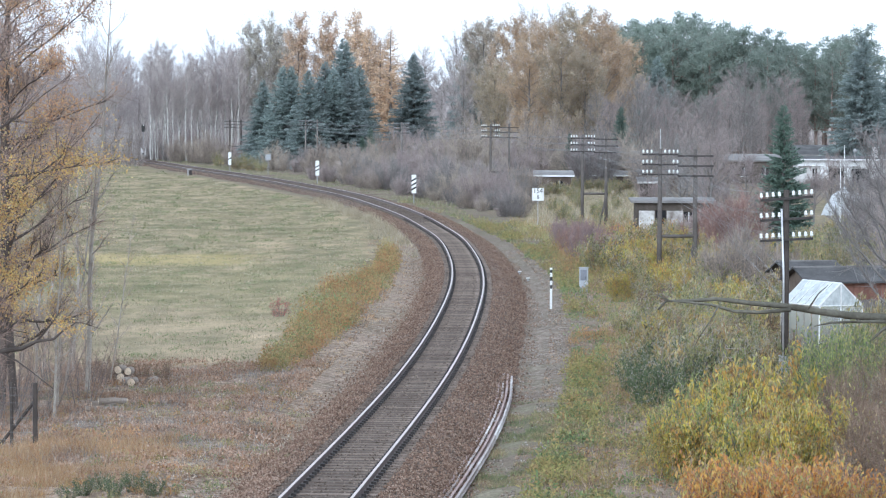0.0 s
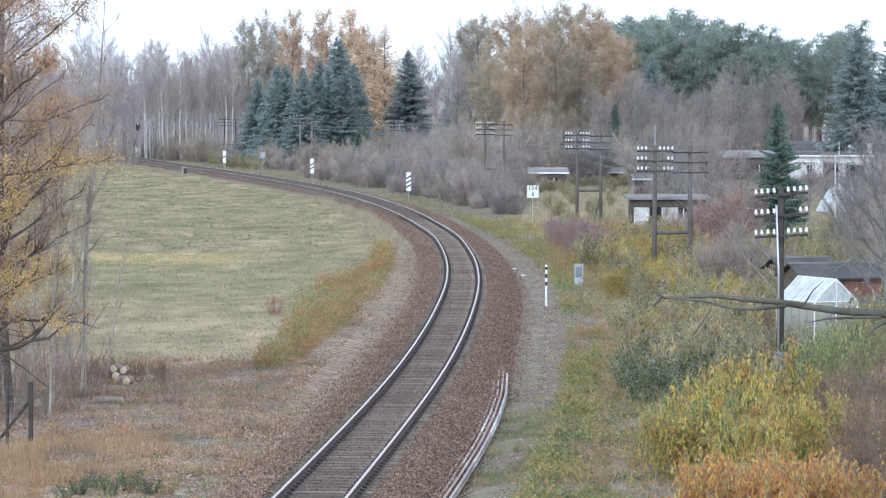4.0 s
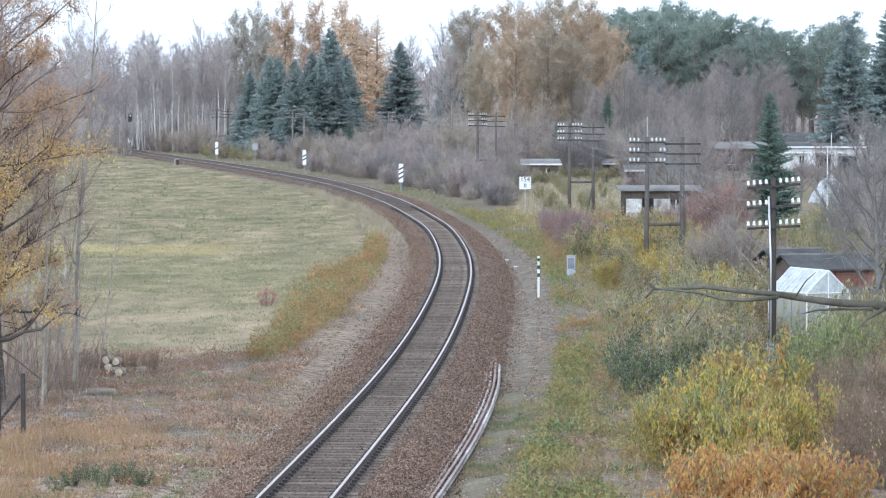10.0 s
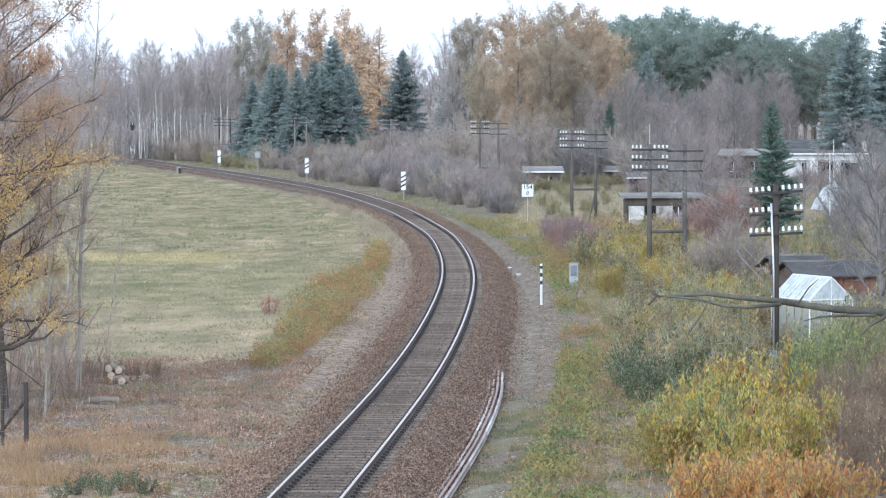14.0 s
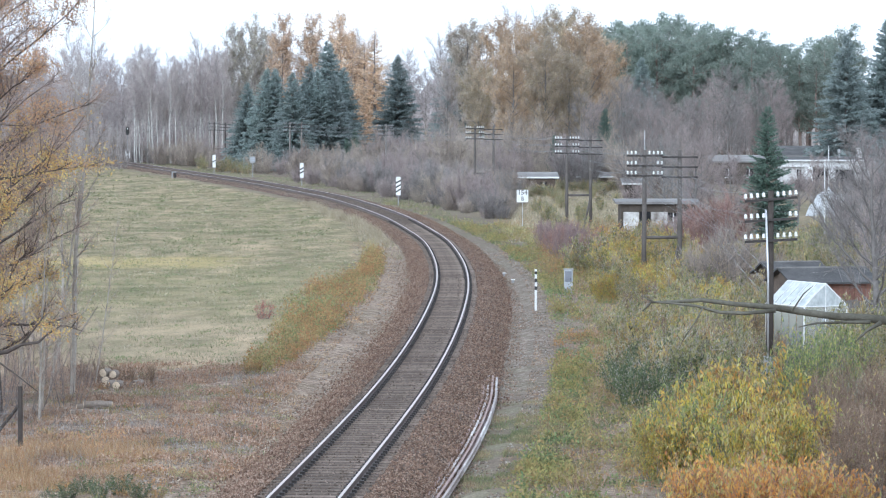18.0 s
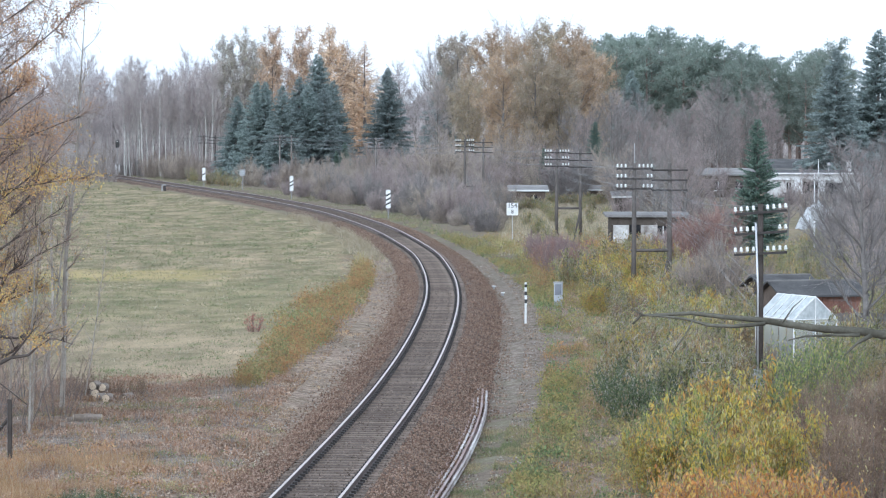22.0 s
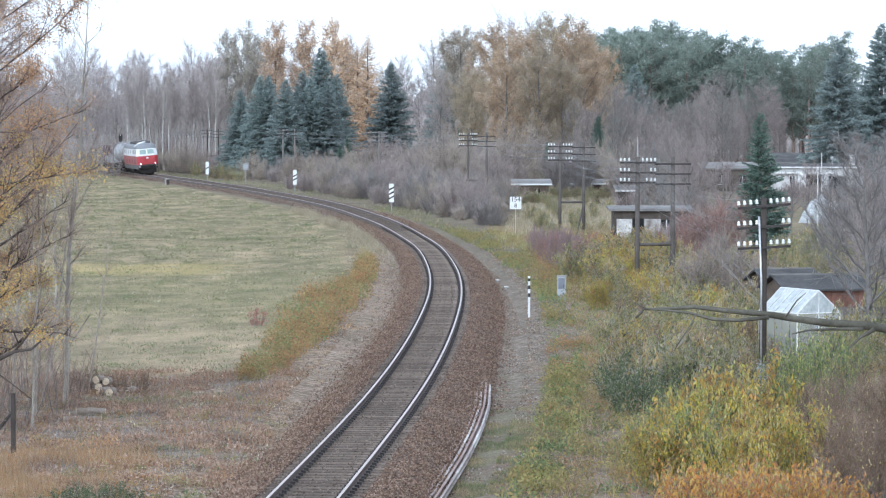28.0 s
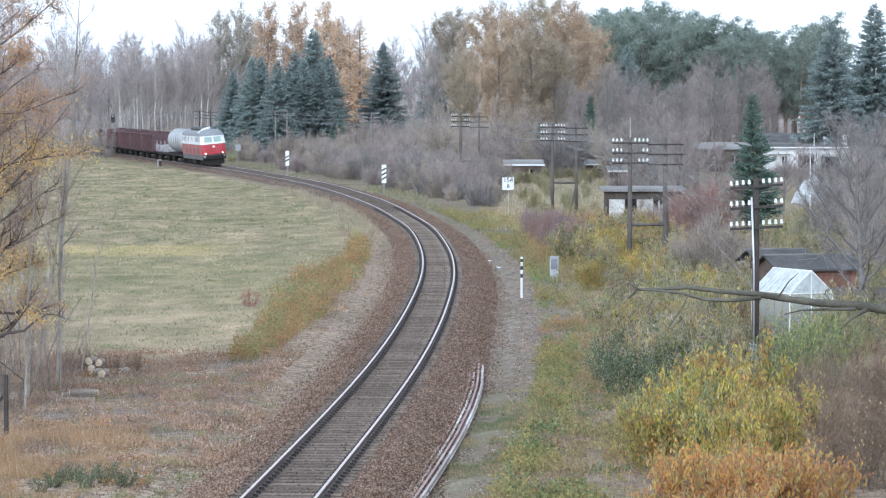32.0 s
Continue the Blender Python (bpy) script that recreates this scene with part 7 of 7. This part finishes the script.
        e = part("cut_end", Heap().lathe(0, 0, 0, [(r * 0.94, 0), (r * 0.94, 0.012), (r * 0.3, 0.016)], 11).mesh("cut_end", M["cut"]), body, "pale sawn end")
        e.matrix_basis = pose((s - 0.5) * length, 0, tilt * s, 0, 90 if s else -90, 0)


for q in ((-9.66, 99.21, 0, 1.05, 0.1, 4), (-9.72, 100.72, 0.0, 0.9, 0.11, -3), (-9.49, 99.96, 0.17, 0.8, 0.09, 2), (-9.23, 98.12, 0.0, 0.55, 0.06, 6)):
    log(*q)
for q in ((-10.04, 109.93, 0.00, 0.45, 0.135, 60), (-9.75, 109.49, 0.00, 0.4, 0.135, 75), (-10.30, 110.84, 0.07, 0.45, 0.135, 100), (-10.00, 110.86, 0.25, 0.4, 0.128, 80), (-9.15, 109.51, 0.00, 0.4, 0.135, 55), (-10.27, 110.84, 0.31, 0.4, 0.135, 70), (-9.40, 107.28, 0, 0.5, 0.06, 15), (-8.89, 108.18, 0, 0.4, 0.055, 5), (-10.61, 108.10, 0, 1.0, 0.05, 3), (-9.95, 105.96, 0, 0.45, 0.06, -8)):
    log(*q, label="short sawn log in a loose pile")


# ---- overhanging tree on the right ----


def overhanging_tree():
    D = 32.0
    x0, y0 = 5.23, 32
    t = thing("dead_branch_tree", x0, y0, ground_z(x0, y0) - 0.05, 0, "old tree with a long bare dead branch reaching out", "tree")
    z = lambda y: EYE - (y - 190) * D / 6160 - ground_z(x0, y0) + 0.05
    X = lambda x: (x - 784) * D / 6160 - x0
    part("trunk", Heap().tube([(0.15, 0.1, 0), (0.05, 0.05, 3), (0, 0, z(590)), (-0.03, 0, 8.5), (0.1, 0, 11)], [0.24, 0.2, 0.17, 0.14, 0.09], 10).mesh("trunk", M["bark"], True), t)
    limbs = [([(1790, 592), (1700, 580), (1620, 568), (1567, 560), (1500, 556), (1440, 548), (1390, 540), (1330, 535), (1270, 528), (1220, 531), (1180, 532), (1165, 548)], 0.05, 0.008),
             ([(1400, 546), (1345, 551), (1300, 549), (1260, 538), (1225, 534), (1185, 531), (1162, 520)], 0.02, 0.006),
             ([(1567, 566), (1520, 566), (1470, 568), (1440, 575)], 0.018, 0.005),
             ([(1585, 566), (1560, 580), (1540, 600)], 0.024, 0.006),
             ([(1270, 538), (1255, 565), (1235, 595), (1228, 610)], 0.008, 0.003),
             ([(1425, 545), (1445, 515), (1462, 500)], 0.009, 0.003)]
    for k, (pts, ra, rb) in enumerate(limbs):
        q = [(X(a), -0.05 * k, z(b)) for a, b in pts]
        part("branch", Heap().tube(q, np.linspace(ra, rb, len(q)), 7).mesh("branch", M["dead_wood"], True), t, "bare grey-brown dead branch")


M["dead_wood"] = surface("dead_branch_bark", (0.06, 0.055, 0.042), (0.17, 0.16, 0.13), 3.0, 0.9, fine=25, bump=0.6)
overhanging_tree()


# ---- train ----


def plan_ring(hw, hl, c, z, shift=0.0):
    return [(-hw + c, -hl + shift, z), (hw - c, -hl + shift, z), (hw, -hl + c * 0.7 + shift, z), (hw, hl - c * 0.7 - shift, z), (hw - c, hl - shift, z), (-hw + c, hl - shift, z), (-hw, hl - c * 0.7 - shift, z), (-hw, -hl + c * 0.7 + shift, z)]


def levels(rings):
    h = Heap()
    vs = [v for r in rings for v in r]
    n = len(rings[0])
    fs = [(k * n + i, k * n + (i + 1) % n, (k + 1) * n + (i + 1) % n, (k + 1) * n + i) for k in range(len(rings) - 1) for i in range(n)]
    return h.add(vs, fs + [tuple(range(n - 1, -1, -1)), tuple(range((len(rings) - 1) * n, len(rings) * n))])


WHEEL = Heap().lathe(0, 0, 0, [(0.5, 0), (0.52, 0.02), (0.5, 0.03), (0.5, 0.12), (0.3, 0.13), (0.12, 0.16)], 18).mesh("wheel", M["bogie"])


def bogie(parent, y, axles, span, r=0.5):
    b = part("bogie", Heap().box(-1.0, y, 0.35, 0.14, span + 1.1, 0.42, 0, 0.04).box(1.0, y, 0.35, 0.14, span + 1.1, 0.42, 0, 0.04).box(0, y, 0.45, 1.9, 0.5, 0.35).mesh("bogie", M["bogie"]), parent, "grimy bogie")
    for i in range(axles):
        yy = y + (i / (axles - 1) - 0.5) * span
        for s in (-1, 1):
            q = part("wheel", WHEEL, b)
            q.matrix_basis = pose(s * 0.7, yy, r, 0, 90 * s, 0) @ Matrix.Scale(r / 0.5, 4)


def buffers(parent, half):
    for e in (-1, 1):
        for s in (-1, 1):
            part("buffer", Heap().lathe(0, 0, 0, [(0.1, 0), (0.1, 0.4), (0.24, 0.42), (0.24, 0.47)], 12).mesh("buffer", M["bogie"]), parent).matrix_basis = pose(s * 0.875, e * half, 1.06, 90 if e < 0 else -90, 0, 0)


def locomotive():
    t = thing("diesel_locomotive", 0, 0, 0, 0, "red and white heavy diesel locomotive with lit headlights", "locomotive")
    L = 9.2
    part("underframe", levels([plan_ring(1.42, L - 0.1, 0.25, 0.78), plan_ring(1.46, L, 0.3, 1.36)]).mesh("underframe", M["loco_under"]), t, "dusty dark grey underframe")
    part("lower_body", levels([plan_ring(1.475, L + 0.05, 0.4, 1.364), plan_ring(1.48, L + 0.1, 0.42, 1.8), plan_ring(1.48, L + 0.06, 0.42, 2.6)]).mesh("lower_body", M["loco_side"]), t, "dusty red lower body")
    for e in (-1, 1):
        part("front_panel", Heap().box(0, e * (L + 0.1), 1.4, 2.0, 0.07, 1.16, 0, 0.03).mesh("front_panel", M["loco_red"]), t, "bright red front")
        for s in (-1, 1):
            part("corner_panel", Heap().box(s * 1.21, e * (L - 0.03), 1.4, 0.55, 0.07, 1.16, -s * e * 32, 0.02).mesh("corner_panel", M["loco_red"]), t, "bright red corner")
    part("upper_body", levels([plan_ring(1.484, L + 0.05, 0.42, 2.604), plan_ring(1.47, L - 0.02, 0.42, 2.78), plan_ring(1.42, L - 0.42, 0.42, 3.6)]).mesh("upper_body", M["loco_white"]), t, "white window band")
    part("roof", levels([plan_ring(1.44, L - 0.36, 0.45, 3.604), plan_ring(1.3, L - 0.75, 0.5, 3.98), plan_ring(0.95, L - 1.4, 0.45, 4.25), plan_ring(0.45, L - 2.1, 0.25, 4.36)]).mesh("roof", M["loco_roof"], False), t, "grey roof")
    for e in (-1, 1):
        for s in (-1, 1):
            w = part("cab_window", Heap().add([(s * 0.1, 0, 0), (s * 1.02, 0.03, 0), (s * 0.96, 0.27, 0.62), (s * 0.1, 0.24, 0.62), (s * 0.1, 0.04, 0), (s * 1.02, 0.07, 0), (s * 0.96, 0.31, 0.62), (s * 0.1, 0.28, 0.62)],
                                              [(0, 1, 2, 3), (7, 6, 5, 4), (0, 4, 5, 1), (1, 5, 6, 2), (2, 6, 7, 3), (3, 7, 4, 0)]).mesh("cab_window", M["windscreen"]), t, "pale green windscreen")
            w.matrix_basis = pose(0, -(L - 0.01), 2.84) if e < 0 else pose(0, L - 0.01, 2.84, 0, 0, 180)
            part("headlight", Heap().lathe(0, 0, 0, [(0.085, 0), (0.07, 0.05)], 12).mesh("headlight", M["headlight"] if e < 0 else M["glass"]), t, "lit headlight" if e < 0 else "").matrix_basis = pose(s * 1.02, e * (L + 0.13), 1.52, 90 if e < 0 else -90, 0, 0)
        for s in (-1, 1):
            part("step", Heap().box(s * 1.0, e * (L + 0.08), 1.0, 0.55, 0.1, 0.24, 0, 0.03).mesh("step", M["concrete"]), t, "pale grey step below the headlight")
        part("emblem", Heap().box(0, e * (L + 0.14), 2.2, 0.3, 0.02, 0.2).mesh("emblem", M["white"]), t, "small white emblem")
        part("plough", Heap().box(0, e * (L - 0.2), 0.2, 2.3, 0.2, 0.6, 0, 0.05).mesh("plough", M["bogie"]), t)
        part("buffer_beam", Heap().box(0, e * L, 0.8, 2.7, 0.12, 0.4, 0, 0.03).mesh("beam", M["bogie"]), t)
    for s in (-1, 1):
        for y, w in ((-7.7, 0.7), (-6.2, 0.5), (-5.3, 0.5), (-4.2, 0.5), (-1.0, 0.6), (2.0, 0.6), (5.0, 0.5), (6.2, 0.5), (7.7, 0.7)):
            q = part("side_window", Heap().box(0, 0, 0, 0.03, w, 0.52, 0, 0.008).mesh("side_window", M["box_dark"]), t)
            q.matrix_basis = pose(s * 1.452, y, 2.96, 0, -s * 3.5, 0)
        for k in range(4):
            part("grille", Heap().box(s * 1.49, -6.0 + k * 3.6, 1.5, 0.03, 1.6, 0.62, 0, 0.01).mesh("grille", M["loco_side_dim"]), t)
        part("fuel_tank", Heap().box(s * 0.7, 0, 0.3, 1.2, 3.2, 0.6, 0, 0.08).mesh("fuel_tank", M["bogie"]), t)
    part("fan_housing", Heap().box(0, -1.5, 4.26, 2.0, 8.5, 0.3, 0, 0.1).mesh("fan_housing", M["felt"]), t, "dark roof fan housing")
    part("exhaust", Heap().tube([(-1.3, -6.3, 3.9), (-0.7, -6.3, 4.3), (0.2, -6.1, 4.48)], 0.17, 8).mesh("exhaust", M["loco_white"], True), t, "pale exhaust pipe across the roof")
    for y in (-6.3, 6.3):
        bogie(t, y, 3, 3.7, 0.52)
    buffers(t, L + 0.02)
    return t


M["windscreen"] = surface("windscreen_pale_green", (0.27, 0.36, 0.335), (0.36, 0.45, 0.42), 1, 0.15, 0, 0)


def wagon_base(t, half, z=1.05, axles=2):
    part("frame", Heap().box(0, 0, z - 0.2, 2.6, half * 2, 0.25, 0, 0.03).mesh("frame", M["bogie"]), t)
    for y in (-half + 2.3, half - 2.3):
        bogie(t, y, axles, 1.8, 0.46)
    buffers(t, half)


def tank_wagon():
    t = thing("tank_wagon", 0, 0, 0, 0, "pale grey tank wagon with ring bands", "tank wagon")
    half, r, zc = 7.0, 1.43, 2.72
    wagon_base(t, half)
    prof = [(0.2, -6.75), (0.9, -6.65), (1.25, -6.45), (r, -6.1), (r, 6.1), (1.25, 6.45), (0.9, 6.65), (0.2, 6.75)]
    part("tank", Heap().lathe(0, 0, 0, prof, 28).mesh("tank", M["tank"], True), t).matrix_basis = pose(0, 0, zc, -90, 0, 0)
    for y in (-5.4, -3.6, -1.8, 0.0, 1.8, 3.6, 5.4):
        part("band", Heap().lathe(0, 0, 0, [(r + 0.004, -0.26), (r + 0.05, -0.23), (r + 0.05, 0.23), (r + 0.004, 0.26)], 28).mesh("band", M["loco_grey"], False), t, "dark grey ring band").matrix_basis = pose(0, y, zc, -90, 0, 0)
    part("ladder", Heap().tube([(1.2, 0.3, 1.1), (1.35, 0.3, 3.4)], 0.03, 5).tube([(1.2, -0.2, 1.1), (1.35, -0.2, 3.4)], 0.03, 5).mesh("ladder", M["iron"]), t)
    return t


def flat_wagon():
    t = thing("flat_wagon", 0, 0, 0, 0, "low flat wagon loaded with pale machinery frames", "flat wagon")
    wagon_base(t, 6.4)
    part("deck", Heap().box(0, 0, 1.1, 2.7, 12.6, 0.12).mesh("deck", M["wagon_brown"]), t)
    rng = np.random.default_rng(3)
    for i in range(9):
        y = -5.6 + i * 1.4
        part("stanchion", Heap().box(-1.3, y, 1.22, 0.1, 0.12, 0.9 + 0.5 * (i % 3 == 1)).mesh("stanchion", M["concrete"]), t)
        part("stanchion", Heap().box(1.3, y, 1.22, 0.1, 0.12, 0.9).mesh("stanchion", M["concrete"]), t)
        part("load", Heap().box(rng.uniform(-0.3, 0.3), y + 0.6, 1.22, 1.8, 1.0, rng.uniform(0.4, 0.9), rng.uniform(-8, 8), 0.06).mesh("load", M["felt_grey"] if i % 2 else M["concrete"]), t)
    return t


def open_wagon():
    t = thing("open_wagon", 0, 0, 0, 0, "high-sided red-brown open goods wagon", "goods wagon", "open goods wagons")
    half = 6.6
    wagon_base(t, half)
    part("floor", Heap().box(0, 0, 1.1, 2.6, 13.0, 0.1).mesh("floor", M["wagon_brown"]), t)
    for s in (-1, 1):
        part("side_wall", Heap().box(s * 1.36, 0, 1.1, 0.06, 13.1, 2.2).mesh("side", M["wagon_brown"]), t)
        part("end_wall", Heap().box(0, s * 6.55, 1.2, 2.65, 0.06, 2.1).mesh("end", M["wagon_brown"]), t)
        part("top_rail", Heap().box(s * 1.4, 0, 3.3, 0.14, 13.2, 0.12, 0, 0.02).mesh("top_rail", M["wagon_brown"]), t)
        for i in range(11):
            part("rib", Heap().box(s * 1.45, -6.4 + i * 1.28, 1.05, 0.12, 0.14, 2.25, 0, 0.02).mesh("rib", M["wagon_brown"]), t)
    return t


TRAIN = [(locomotive(), 9.4), (tank_wagon(), 26.6), (flat_wagon(), 41.0)]
first = open_wagon()
TRAIN += [(first, 55.6)] + [(copy_thing(first, pose(0, 0, 0)), 55.6 + 14.3 * k) for k in range(1, 5)]


def motions():
    """The train comes round the bend at an even 19.2 metres a second."""
    for ob, back in TRAIN:
        rows = []
        for i in range(33):
            s = station(412.7) + (32.0 - i) * 19.2 + back
            x, y = on_line(s)
            rows.append((float(i), pose(float(x), float(y), 0.0, 0, -math.degrees(cant(y)), heading(s))))
        walk(ob, rows)


motions()
